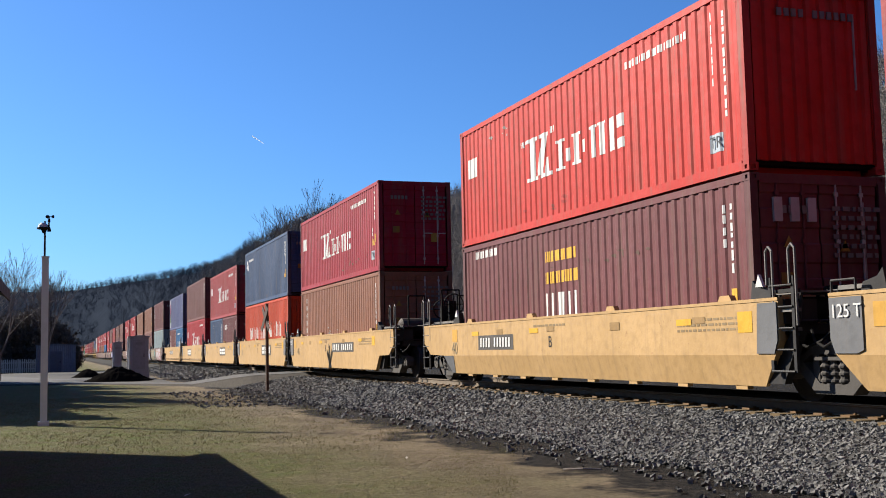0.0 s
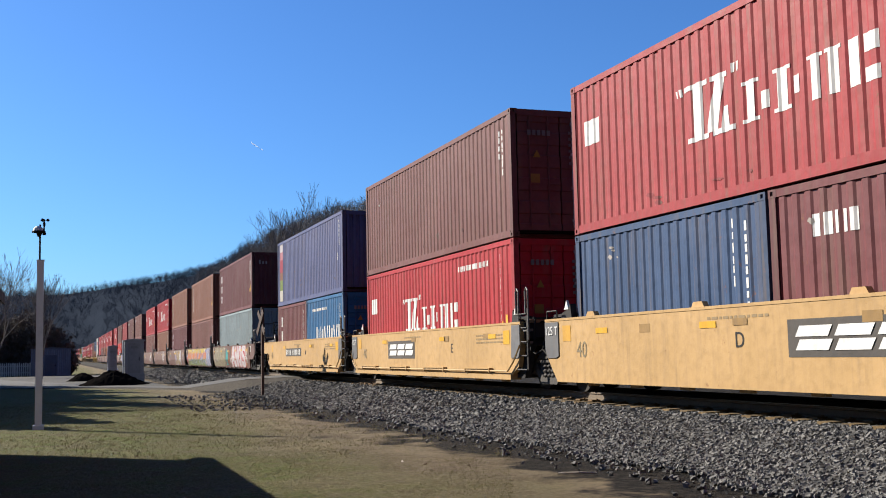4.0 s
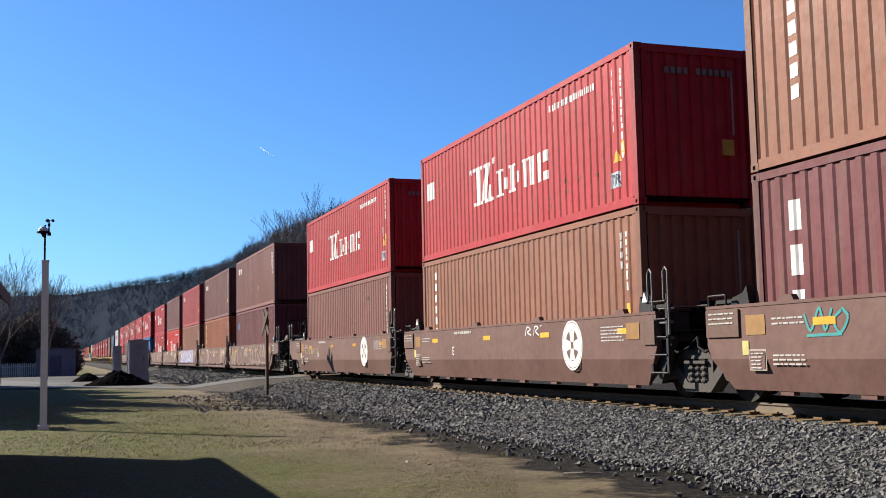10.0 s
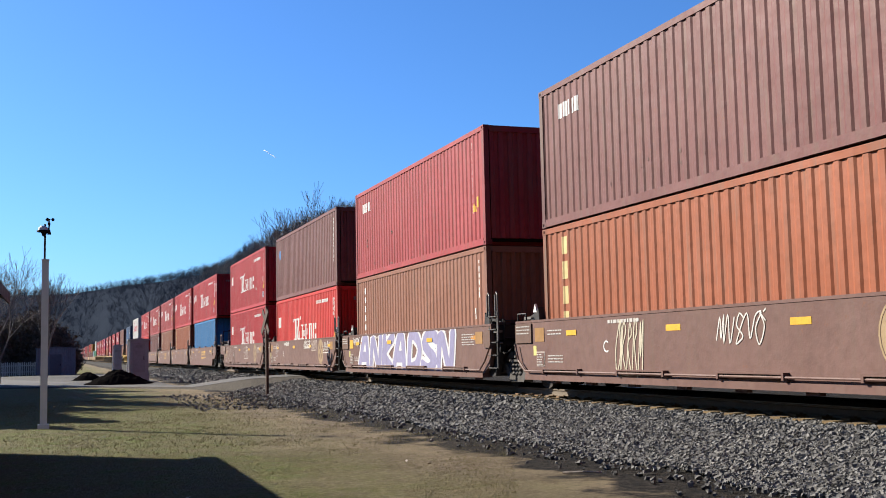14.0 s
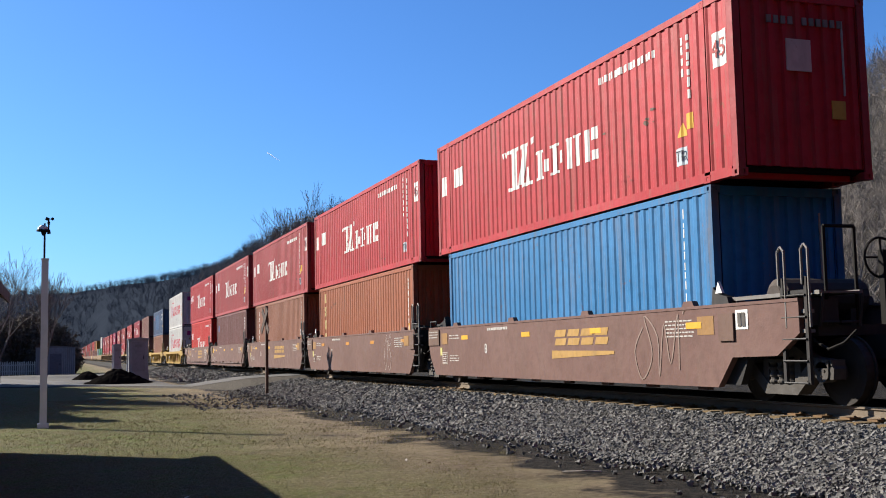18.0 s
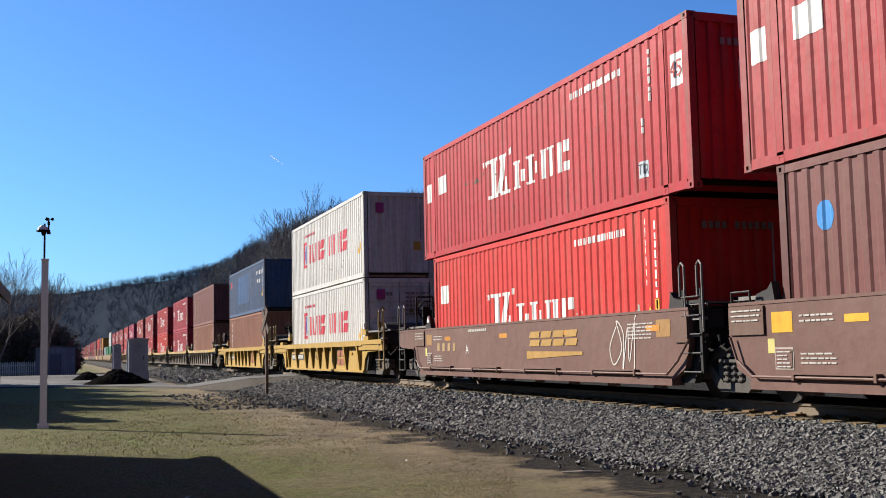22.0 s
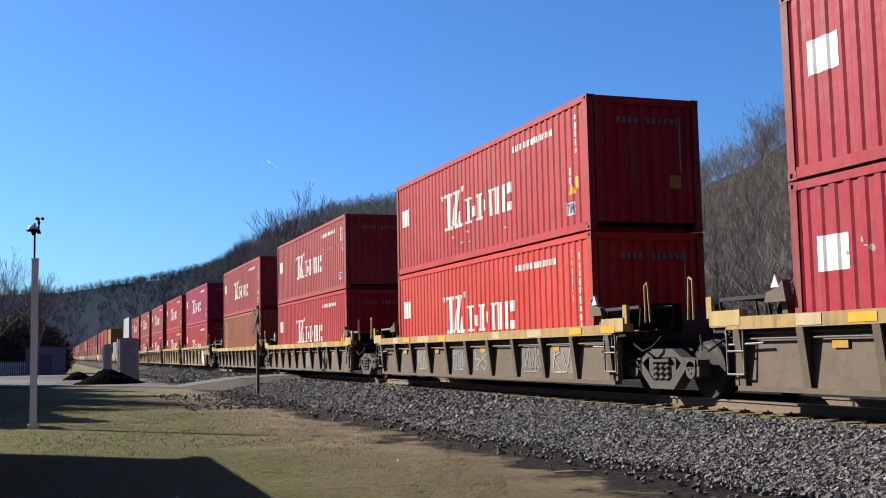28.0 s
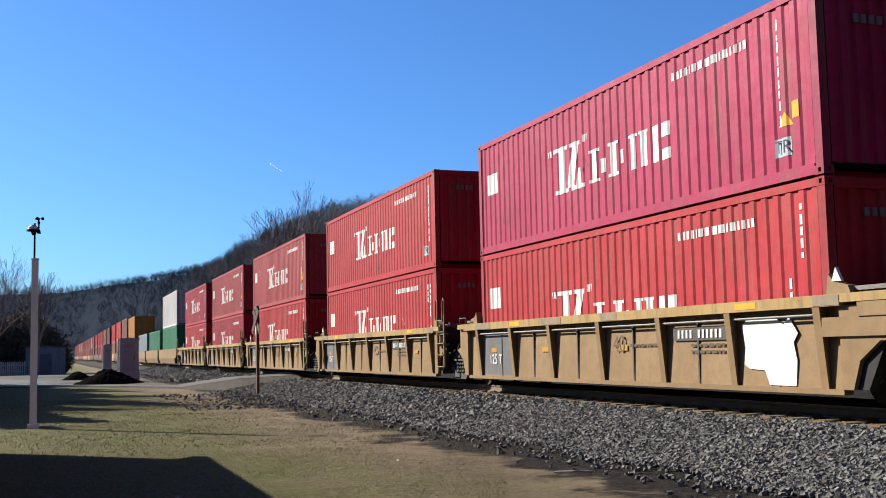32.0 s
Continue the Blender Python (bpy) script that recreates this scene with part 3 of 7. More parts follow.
# ---- containers ----
def box_meshes(length, h):
    """The shared meshes of a container of that length and height, origin at its near lower corner."""
    k = (length, h)

    def side(far):
        s, br = Shape(), breaks(length)
        for (ya, da), (yb, db) in zip(br, br[1:]):
            xa, xb = (CW - 0.012 - da, CW - 0.012 - db) if far else (0.012 + da, 0.012 + db)
            q = [(xa, ya, 0.165), (xb, yb, 0.165), (xb, yb, h - 0.115), (xa, ya, h - 0.115)]
            s.face(q if far else q[::-1])
        return s

    def end():
        s, x = Shape(), 0.16
        pts = []
        while x < CW - 0.2:
            pts += [(x, 0.02), (x + 0.10, 0.02), (x + 0.13, 0.066), (x + 0.22, 0.066)]
            x += 0.25
        pts.append((CW - 0.16, 0.02))
        for (xa, ya), (xb, yb) in zip(pts, pts[1:]):
            s.face([(xa, ya, 0.16), (xb, yb, 0.16), (xb, yb, h - 0.13), (xa, ya, h - 0.13)])
        return s

    def door():
        t, n = h - 0.3, 5
        front = [(0.02, 0.0)]
        for i in range(n):
            front += [(0.02, t * (i + 0.25) / n), (0.04, t * (i + 0.3) / n), (0.04, t * (i + 0.7) / n), (0.02, t * (i + 0.75) / n)]
        return Shape().prism([*front, (0.02, t), (0.075, t), (0.075, 0.0)], "x", 0.0, 1.03)

    def post():
        s = Shape().prism([(0, 0), (0.13, 0), (0.13, 0.045), (0.05, 0.045), (0.05, 0.15), (0, 0.15)], "z", 0.118, h - 0.118)
        for z in (0.0, h - 0.118):
            # corner casting with its oval lifting holes
            s.box(0.02, 0.162, 0.02, 0.178, z, z + 0.118)
            s.box(-0.004, 0.02, -0.006, 0.045, z, z + 0.118).box(-0.004, 0.02, 0.105, 0.178, z, z + 0.118).box(-0.004, 0.02, 0.045, 0.105, z, z + 0.03).box(-0.004, 0.02, 0.045, 0.105, z + 0.09, z + 0.118)
            s.box(0.02, 0.05, -0.006, 0.02, z, z + 0.118).box(0.11, 0.162, -0.006, 0.02, z, z + 0.118).box(0.05, 0.11, -0.006, 0.02, z, z + 0.03).box(0.05, 0.11, -0.006, 0.02, z + 0.09, z + 0.118)
        return s

    def roof():
        s = Shape().box(0.06, CW - 0.06, 0.1, length - 0.1, h - 0.05, h - 0.03)
        y = 0.4
        while y < length - 0.5:
            s.box(0.2, CW - 0.2, y, y + 0.1, h - 0.03, h - 0.015)
            y += 0.42
        return s

    def bars():
        s = Shape().tube((0, 0.005, 0.06), (0, 0.005, h - 0.3), 0.017, n=6)
        for f in (0.06, 0.35, 0.65, 0.93):
            s.box(-0.035, 0.035, -0.012, 0.02, h * f * 0.88 + 0.05, h * f * 0.88 + 0.11)
        return s.box(-0.02, 0.28, -0.02, 0.0, h * 0.36, h * 0.36 + 0.03)

    return {
        "near": shared(("side_panel", *k), lambda: side(False)), "far": shared(("side_panel", *k, 1), lambda: side(True)),
        "end": shared(("end_panel", *k), end), "door": shared(("door", h), door), "rod": shared(("lock_rod", h), bars),
        "post": shared(("corner_post", h), post), "roof": shared(("roof", *k), roof),
        "rail": shared(("top_rail", length), lambda: Shape().box(0, 0.06, 0.178, length - 0.178, -0.115, -0.004)),
        "sill": shared(("bottom_rail", length), lambda: Shape().box(0, 0.05, 0.178, length - 0.178, 0.012, 0.165).box(0.004, 0.12, 0.178, length - 0.178, 0.012, 0.03)),
        "cross": shared(("end_rail", 0), lambda: Shape().box(0.162, CW - 0.162, 0.0, 0.12, 0.012, 0.155)),
        "floor": shared(("floor", length), lambda: Shape().box(0.06, CW - 0.06, 0.12, length - 0.12, 0.1, 0.16)),
    }


SCRAPES = (paint((0.10, 0.052, 0.034), 0.4), paint((0.36, 0.33, 0.30), 0.4), paint((0.16, 0.075, 0.045), 0.5))
MOVERS = []   # (thing, place along the train, x, z)


def at(ob, x, y, z, turn=None):
    ob.location = (x, y, z)
    if turn:
        ob.rotation_euler = turn
    return ob


def container(q, z, h, rgb, label, length=L40, doors=False, mark="", wear=0.35, lite=False, seed=0):
    """One shipping container: its near end lies q metres down the train."""
    m = paint(rgb, wear)
    worn = paint(tuple(0.72 * v + 0.012 for v in rgb), 0.85)
    me = box_meshes(length, h)
    top = tagged(new("shipping_container"), label, "container", "containers on the train")
    top.location = (SIDE, q, z)
    part("side_panel", me["near"], m, top)
    part("side_panel", me["far"], m, top)
    part("roof", me["roof"], m, top)
    part("floor", me["floor"], GRIME, top)
    for i in range(4):
        ob = part("corner_post", me["post"], worn, top)
        at(ob, CW * (i % 2), length * (i // 2), 0)
        ob.scale = (1 - 2 * (i % 2), 1 - 2 * (i // 2), 1)
    for i in range(2):
        flip = (1 - 2 * i, 1, 1)
        a, b = part("top_rail", me["rail"], m, top), part("bottom_rail", me["sill"], m, top)
        at(a, CW * i, 0, h).scale = flip
        at(b, CW * i, 0, 0).scale = flip
    at(part("end_panel", me["end"], m, top), 0, length, 0).scale = (1, -1, 1)
    if doors:
        for i in range(2):
            d = part("door", me["door"], m, top)
            at(d, 0.17 + i * 1.06, 0, 0.15)
            if not lite:
                for x in (0.28, 0.74):
                    at(part("lock_rod", me["rod"], GALV if i else m, d), x, 0, 0)
    else:
        part("end_panel", me["end"], m, top)
    for y, zz in ((0.32, 0.0), (0.0, h - 0.165), (length - 0.12, 0.0), (length - 0.12, h - 0.165)):
        at(part("end_rail", me["cross"], m, top), 0, y, zz)
    if length == L45:
        for i in range(4):
            ob = part("stacking_post", me["post"], m, top)
            at(ob, CW * (i % 2), (0.76 if i < 2 else length - 0.93), 0)
            ob.scale = (1 - 2 * (i % 2), 1, 1)
    if not lite:
        off = 0.76 if length == L45 else 0.0
        part("marking", shared(("marking", length, h, seed % 5), lambda: laid([[(y + off, zz) for y, zz in p] for p in upright_marks(h, seed % 5)], length)), WHITE, top, "small white upright lettering")["kind"] = "stuff"
        if seed % 3 != 1:
            part("sticker", shared(("sticker", length, h, seed % 2), lambda: laid([[(0.6 + off, h * 0.30), (0.92 + off, h * 0.30), (0.76 + off, h * 0.38)], rect(0.45 + off, 0.62 + off, h * 0.33, h * 0.42)], length)), YELLOW, top, "yellow warning sticker")
            part("sticker", Shape().box(1.75, 2.0, 0.0, 0.018, h * 0.32, h * 0.42), paint((0.5, 0.3, 0.05), 0.4), top, "yellow warning sticker")
        part("end_marking", shared(("end_marking", h), lambda: Shape().box(CW - 0.45, CW - 0.42, 0.0, 0.018, h * 0.45, h * 0.86)), GREYISH, top, "small white upright lettering")
    c = length / 2
    if not lite:
        r = random.Random(seed * 7 + 1)
        for k in range(2):
            # scraped paint: small ragged dabs, rusty or bare
            y, zz, wide = r.uniform(1.2, length - 1.2), r.uniform(0.3, h - 0.4) if k % 2 else r.uniform(0.2, 0.7), r.uniform(0.05, 0.22)
            dabs = []
            for j in range(r.randint(4, 8)):
                yy, z0, w, t = y + r.uniform(-1, 1) * (wide * 1.6 if j < 4 else 3.0), zz + r.uniform(-0.14, 0.14), r.uniform(0.2, 0.8) * wide, r.uniform(0.015, 0.07)
                dabs.append([(yy - w, z0), (yy - w * 0.3, z0 - t * 0.6), (yy + w, z0 + t * 0.3), (yy + w * 0.4, z0 + t), (yy - w * 0.5, z0 + t * 0.8)])
            ob = part("scrape", laid(dabs, length), SCRAPES[r.randrange(3)] if k else worn, top, "scraped paint")
            ob["kind"] = "stuff"
    if mark:
        for i, (polys, mat, lab) in enumerate(MARKS[mark](c, h)):
            ob = part("lettering" if "lettering" in lab else "marking", shared((mark, length, h, i), lambda: laid(polys, length)), mat, top, lab)
            if len(polys) > 1:
                ob["kind"] = "stuff"
    if length == L45:
        letter(top, "45", 0.4, 0.0, 0.40, h - 0.88, paint((0.35, 0.03, 0.03), 0.1), "red figures on a white sticker")
        part("end_sticker", Shape().box(0.95, 1.4, -0.001, 0.019, h - 1.25, h - 0.75), paint((0.55, 0.45, 0.43), 0.2), top, "pale square sticker")
    if mark.startswith("liner") and not lite:
        letter(top, "TR", 0.26, 0.004, 0.83 + (0.76 if length == L45 else 0), h * 0.19, paint((0.03, 0.035, 0.05), 0.1), "dark letters on a pale plate")
    if mark.startswith("liner") and not doors and not lite:
        ob = part("end_marking", shared(("end_rows", h), lambda: end_rows(h)), SHADED_WHITE, top, "row of small white characters")
        ob["kind"] = "stuff"
    if doors and not lite:
        # sticker yellow dimmed in the paint to suit the shaded end
        for x, zz in ((0.62, h * 0.62), (1.62, h * 0.60)):
            part("end_sticker", Shape().prism([(x - 0.09, zz), (x + 0.09, zz), (x, zz + 0.17)], "y", -0.022, -0.012), paint((0.34, 0.2, 0.03), 0.3), top, "yellow triangular warning sticker")
        part("end_sticker", Shape().box(0.46, 0.68, -0.022, -0.012, h * 0.42, h * 0.49), paint((0.3, 0.17, 0.03), 0.3), top, "yellow sticker")
        ob = part("end_marking", shared(("door_rows", h), lambda: door_rows(h)), SHADED_WHITE, top, "rows of small white characters")
        ob["kind"] = "stuff"
    if mark in ("three", "rows") and not lite:
        big = mark == "rows"
        for k in range(3):
            x = 0.38 + k * (0.3 if big else 0.17)
            z0, w, tall = (h - 0.72, 0.24, 0.36) if big else (h - 0.62, 0.11, 0.2 - 0.06 * (k > 0))
            part("end_lettering", Shape().box(x, x + w * 0.62, -0.025, 0.02, z0, z0 + tall), paint((0.5, 0.46, 0.47), 0.2), top, "pale block lettering shape")
    if mark == "ming":
        violet = paint((0.32, 0.03, 0.18), 0.1)
        part("end_sticker", Shape().box(0.42, 0.70, -0.024, -0.003, h - 0.72, h - 0.38), violet, top, "violet square emblem")
    MOVERS.append((top, q, SIDE, z))
    return top


# White end lettering, greyed in the paint because the ends stand in shade.
SHADED_WHITE = paint((0.20, 0.185, 0.18), 0.3)


def end_rows(h):
    s = Shape()
    for i in range(11):
        if i != 4:
            s.box(0.62 + i * 0.13, 0.70 + i * 0.13, 0.0, 0.019, h - 0.52, h - 0.40)
    return s


def door_rows(h):
    s, r = Shape(), random.Random(2)
    for k in range(6):
        x = 1.42
        while x < 2.2:
            w = r.uniform(0.05, 0.14)
            s.box(x, x + w, -0.022, -0.012, h - 0.55 - 0.14 * k, h - 0.48 - 0.14 * k)
            x += w + 0.05
    for i in range(5):
        s.box(0.4 + i * 0.12, 0.48 + i * 0.12, -0.022, -0.012, h - 0.60, h - 0.48)
    return s


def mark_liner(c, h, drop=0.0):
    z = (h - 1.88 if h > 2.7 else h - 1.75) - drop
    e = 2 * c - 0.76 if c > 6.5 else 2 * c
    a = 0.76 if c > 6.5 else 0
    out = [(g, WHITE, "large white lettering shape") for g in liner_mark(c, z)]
    out += [([rect(e - 1.12, e - 0.5, h - 1.25, h - 0.78)], WHITE, "white flag sticker"),
           ([rect(0.66 + a, 1.0 + a, h * 0.14, h * 0.24)], paint((0.45, 0.52, 0.58), 0.2), "pale blue plate"),
           (small_rows(3.6 + a, 1.55 + a, [(h - 0.5, 0.13)], 4), WHITE, "small white lettering")]
    if c > 6.5:
        out.append(([rect(0.2, 0.6, h - 1.15, h - 0.6), rect(2 * c - 0.62, 2 * c - 0.25, h - 1.35, h - 0.85)], WHITE, "white sticker panel"))
    return out


def mark_column(c, h):
    """A word written downwards at the far end of the side."""
    pats, out = [DASHES] * 6, []
    for i, p in enumerate(pats):
        z1 = h - 0.32 - i * 0.3
        out += word(2 * c, -0.88, z1 - 0.23, -1.26, z1, [p])
    return [(out, WHITE, "white lettering written downwards")]


def mark_column_yellow(c, h):
    out = []
    for i, p in enumerate([DASHES] * 4):
        z1 = h - 0.2 - i * 0.5
        out += word(2 * c, -0.78, z1 - 0.42, -1.25, z1, [p])
    return [(out, paint((0.66, 0.52, 0.24), 0.2), "pale yellow lettering written downwards")]


def mark_three(c, h):
    out = []
    for i, p in enumerate([DASHES] * 3):
        z1 = h - 0.45 - i * 0.62
        out += word(2 * c, -0.7, z1 - 0.5, -1.15, z1, [p])
    return [(out, WHITE, "white lettering written downwards")]


def mark_south(c, h):
    z = 1.14
    sail = [[(c - 0.2, z + 1.08), (c - 0.9, z + 0.95), (c - 1.7, z + 0.1), (c - 1.3, z + 0.1)], [(c - 1.4, z), (c - 1.9, z), (c - 1.65, z + 0.75)], [(c + 0.1, z + 0.1), (c - 0.9, z + 0.1), (c - 0.9, z + 0.22)]]
    pats = [SLIM, LEAN_SLIM, SLIM, SLIM, SLIM, SLIM, SLIM]
    step = 4.6 / len(pats)
    out = [(word(c, 4.5 - step * i, z - 0.05, 4.5 - step * (i + 1), z + 0.55, [p]), WHITE, "large white lettering shape") for i, p in enumerate(pats)]
    out += [(word(c, -2.3 - 0.73 * i, z, -3.03 - 0.73 * i, z + 0.7, [p]), WHITE, "large white lettering shape") for i, p in enumerate((SLIM, SLIM, SLIM))]
    return out + [(sail, WHITE, "white figure")]


def mark_horse(c, h):
    return [([rect(2 * c - 1.0, 2 * c - 0.55, h - 0.85, h - 0.7), [(2 * c - 0.95, h - 0.75), (2 * c - 0.6, h - 0.6), (2 * c - 0.7, h - 0.35), (2 * c - 0.9, h - 0.45)], rect(2 * c - 1.05, 2 * c - 0.75, h - 0.98, h - 0.85)]
             + small_rows(2 * c - 1.3, 2 * c - 2.6, [(h - 0.55, 0.12)], 8), WHITE, "white emblem with small lettering")]


def mark_ming(c, h):
    red, blue = paint((0.62, 0.03, 0.07), 0.1), paint((0.10, 0.12, 0.42), 0.1)
    e = 2 * c
    z0 = h - 1.75
    letters = [(i, p) for i, p in enumerate((WEDGE, LEAN, POLES, SLIT, [], POLES, BAR, POLES, SLIT)) if p]
    return [(word(c, 2.75 - 0.722 * i, z0, 2.03 - 0.722 * i, z0 + 0.75, [p]), red, "large red lettering shape") for i, p in letters] + [
            ([rect(c + 3.0, c + 3.65, z0 - 0.12, z0), rect(c + 3.0, c + 3.65, z0 + 0.82, z0 + 0.94), rect(c + 3.45, c + 3.6, z0, z0 + 0.82)], red, "red emblem"),
            ([rect(c + 3.05, c + 3.25, z0 + 0.05, z0 + 0.78), [(c + 3.25, z0 + 0.1), (c + 3.45, z0 + 0.5), (c + 3.25, z0 + 0.6)]], blue, "blue emblem"),
            (small_rows(e - 2.6, e - 4.6, [(h - 0.62, 0.1)], 3), red, "small red lettering")]


def mark_stripes(c, h):
    e = 2 * c
    out = []
    for lo, hi, rgb in ((0.84, 0.96, (0.62, 0.58, 0.60)), (0.72, 0.84, (0.50, 0.20, 0.24)), (0.52, 0.72, (0.42, 0.05, 0.09)), (0.40, 0.52, (0.26, 0.12, 0.08)), (0.24, 0.40, (0.20, 0.28, 0.07)), (0.07, 0.24, (0.62, 0.60, 0.52))):
        out.append(([rect(e - 1.15, e - 0.45, h * lo, h * hi)], paint(rgb, 0.2), "coloured stripe panel"))
    return out


def mark_ocean(c, h):
    return [(word(c, 1.4, 0.95, -2.9, 1.48, [SLIM, SLIM, LEAN_SLIM, SLIM, LEAN_SLIM, SLIM]) + small_rows(2 * c - 1.0, c - 0.4, [(h - 0.5, 0.10)], 5), WHITE, "white lettering")]


def mark_blue_round(c, h):
    e = 2 * c
    ring = [(e - 0.95 + 0.18 * math.cos(a * math.pi / 10), h - 0.80 + 0.20 * math.sin(a * math.pi / 10)) for a in range(20)]
    return [([ring], paint((0.04, 0.25, 0.62), 0.1), "round blue sticker")]


def mark_patch(c, h):
    return [([rect(c - 1.0, c + 2.9, h * 0.25, h * 0.86)], paint((0.03, 0.11, 0.27), 0.3), "brighter blue repainted patch"),
            ([rect(2 * c - 0.95, 2 * c - 0.6, h - 0.85, h - 0.5)], paint((0.6, 0.05, 0.06), 0.1), "small red plate"),
            (small_rows(2.4, 0.5, [(h - 0.65, 0.18)], 7, 0.12) + small_rows(2.2, 1.5, [(h - 1.1, 0.2)], 9, 0.1), WHITE, "white lettering")]


def mark_yellow_rows(c, h):
    return [(small_rows(c + 1.2, c - 0.35, [(h - 0.75, 0.22), (h - 1.2, 0.24)], 11, 0.04), YELLOW, "yellow lettering"),
            (word(c, 1.25, 0.95, -0.35, 1.5, [POLES, BLOCK, POLES]) + small_rows(2 * c - 0.9, 2 * c - 2.3, [(h - 0.35, 0.17)], 3), WHITE, "white lettering")]


def mark_number(c, h):
    return [(small_rows(2 * c - 0.9, 2 * c - 1.9, [(h - 0.75, 0.3)], 2, 0.08), WHITE, "white lettering")]


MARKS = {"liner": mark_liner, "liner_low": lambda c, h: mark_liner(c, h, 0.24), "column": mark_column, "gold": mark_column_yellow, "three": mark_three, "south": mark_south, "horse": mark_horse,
         "ming": mark_ming, "stripes": mark_stripes, "ocean": mark_ocean, "round": mark_blue_round, "patch": mark_patch, "rows": mark_yellow_rows, "number": mark_number}


# ---- letters and figures in the built-in font ----
def text_mesh(body, size):
    key = ("text", body, size)
    if key not in SHARED:
        cu = bpy.data.curves.new("text", "FONT")
        cu.body, cu.size, cu.align_x, cu.align_y = body, size, "CENTER", "CENTER"
        ob = bpy.data.objects.new("text", cu)
        scene.collection.objects.link(ob)
        dg = bpy.context.evaluated_depsgraph_get()
        me = bpy.data.meshes.new_from_object(ob.evaluated_get(dg))
        me.transform(Matrix(((0, 0, -1, 0), (-1, 0, 0, 0), (0, 1, 0, 0), (0, 0, 0, 1))))
        me.materials.clear()
        bpy.data.objects.remove(ob)
        bpy.data.curves.remove(cu)
        SHARED[key] = me
    return SHARED[key]


def letter(parent, body, size, x, y, z, mat, label=""):
    ob = at(part("lettering", text_mesh(body, size), mat, parent, label), x, y, z)
    if len(body) > 1:
        ob["kind"] = "stuff"
    return ob


# ---- spray paint ----
def skin_x(bent, z):
    """The near face of a well car's side; the lower part of a bent one leans in."""
    return -1.50 + (max(0.0, 0.66 - z) * 0.25 if bent else 0.0)


def curve_through(pts, steps):
    """A smooth line through the points; steps 1 keeps it straight between them, in short pieces."""
    out = []
    for i in range(len(pts) - 1):
        p0, p1, p2, p3 = (Vector(pts[min(max(i + k, 0), len(pts) - 1)]) for k in (-1, 0, 1, 2))
        n = steps if steps > 1 else max(1, int((p2 - p1).length / 0.12))
        for j in range(n):
            t = j / n
            out.append(p1.lerp(p2, t) if steps == 1 else 0.5 * (2 * p1 + (p2 - p0) * t + (2 * p0 - 5 * p1 + 4 * p2 - p3) * t * t + (3 * p1 - p0 - 3 * p2 + p3) * t ** 3))
    return out + [Vector(pts[-1])]


def spray(car, lines, layers, bent=False, steps=5, base=None, lo=0.235, hi=1.39):
    """Sprayed lines in (y, z), drawn over each other in layers of (width, colour)."""
    for k, (width, rgb) in enumerate(layers):
        s = Shape()
        for i, pts in enumerate(lines):
            c = curve_through(pts, steps)
            if len(c) > 1 and width > 0.1:
                c = [c[0] + (c[0] - c[1]).normalized() * width * 0.4] + c + [c[-1] + (c[-1] - c[-2]).normalized() * width * 0.4]
            k0, n = len(s.v), len(c)
            for j, p in enumerate(c):
                d = c[min(j + 1, n - 1)] - c[max(j - 1, 0)]
                o = Vector((-d.y, d.x)).normalized() * width * 0.5 if d.length > 1e-6 else Vector((0, width * 0.5))
                if 0 < j < n - 1 and width > 0.1:
                    a, b = (c[j] - c[j - 1]).normalized(), (c[j + 1] - c[j]).normalized()
                    o = o / max(0.62, a.dot((a + b).normalized()) if (a + b).length > 0.01 else 0.62)
                elif width > 0.1:
                    o = o * 0.72
                for f in (-1, -0.33, 0.33, 1):
                    y, z = p.x + o.x * f, min(max(p.y + o.y * f, lo), hi)
                    s.v.append(((skin_x(bent, z) if base is None else base) - 0.007 - 0.0028 * k - 0.00025 * (i % 9) - 0.00004 * j, y, z))
            s.f += [(k0 + 4 * j + q, k0 + 4 * j + 4 + q, k0 + 4 * j + 5 + q, k0 + 4 * j + 1 + q) for j in range(n - 1) for q in range(3)]
        part("graffiti", s, paint(rgb, 0.12), car, "sprayed graffiti")["kind"] = "stuff"


def field(car, y0, y1, z0, z1, rgb, bent=False, ragged=0.0, seed=0):
    """A patch of sprayed ground colour that follows the side."""
    r, s = random.Random(seed), Shape()
    zs = sorted({z0, z1, *([0.66] if bent and z0 < 0.66 < z1 else [])})
    n = max(2, int(abs(y0 - y1) / 0.25))
    for i in range(n + 1):
        y = y0 + (y1 - y0) * i / n
        for z in zs:
            zz = min(max(z + r.uniform(-1, 1) * ragged, 0.235), 1.395) if z != 0.66 else z
            s.v.append((skin_x(bent, zz) - 0.0035 - 0.0007 * (seed % 5), y, zz))
    k = len(zs)
    s.f = [(k * i + q, k * i + k + q, k * i + k + 1 + q, k * i + 1 + q) for i in range(n) for q in range(k - 1)]
    part("graffiti", s, paint(rgb, 0.15), car, "sprayed ground colour")["kind"] = "stuff"


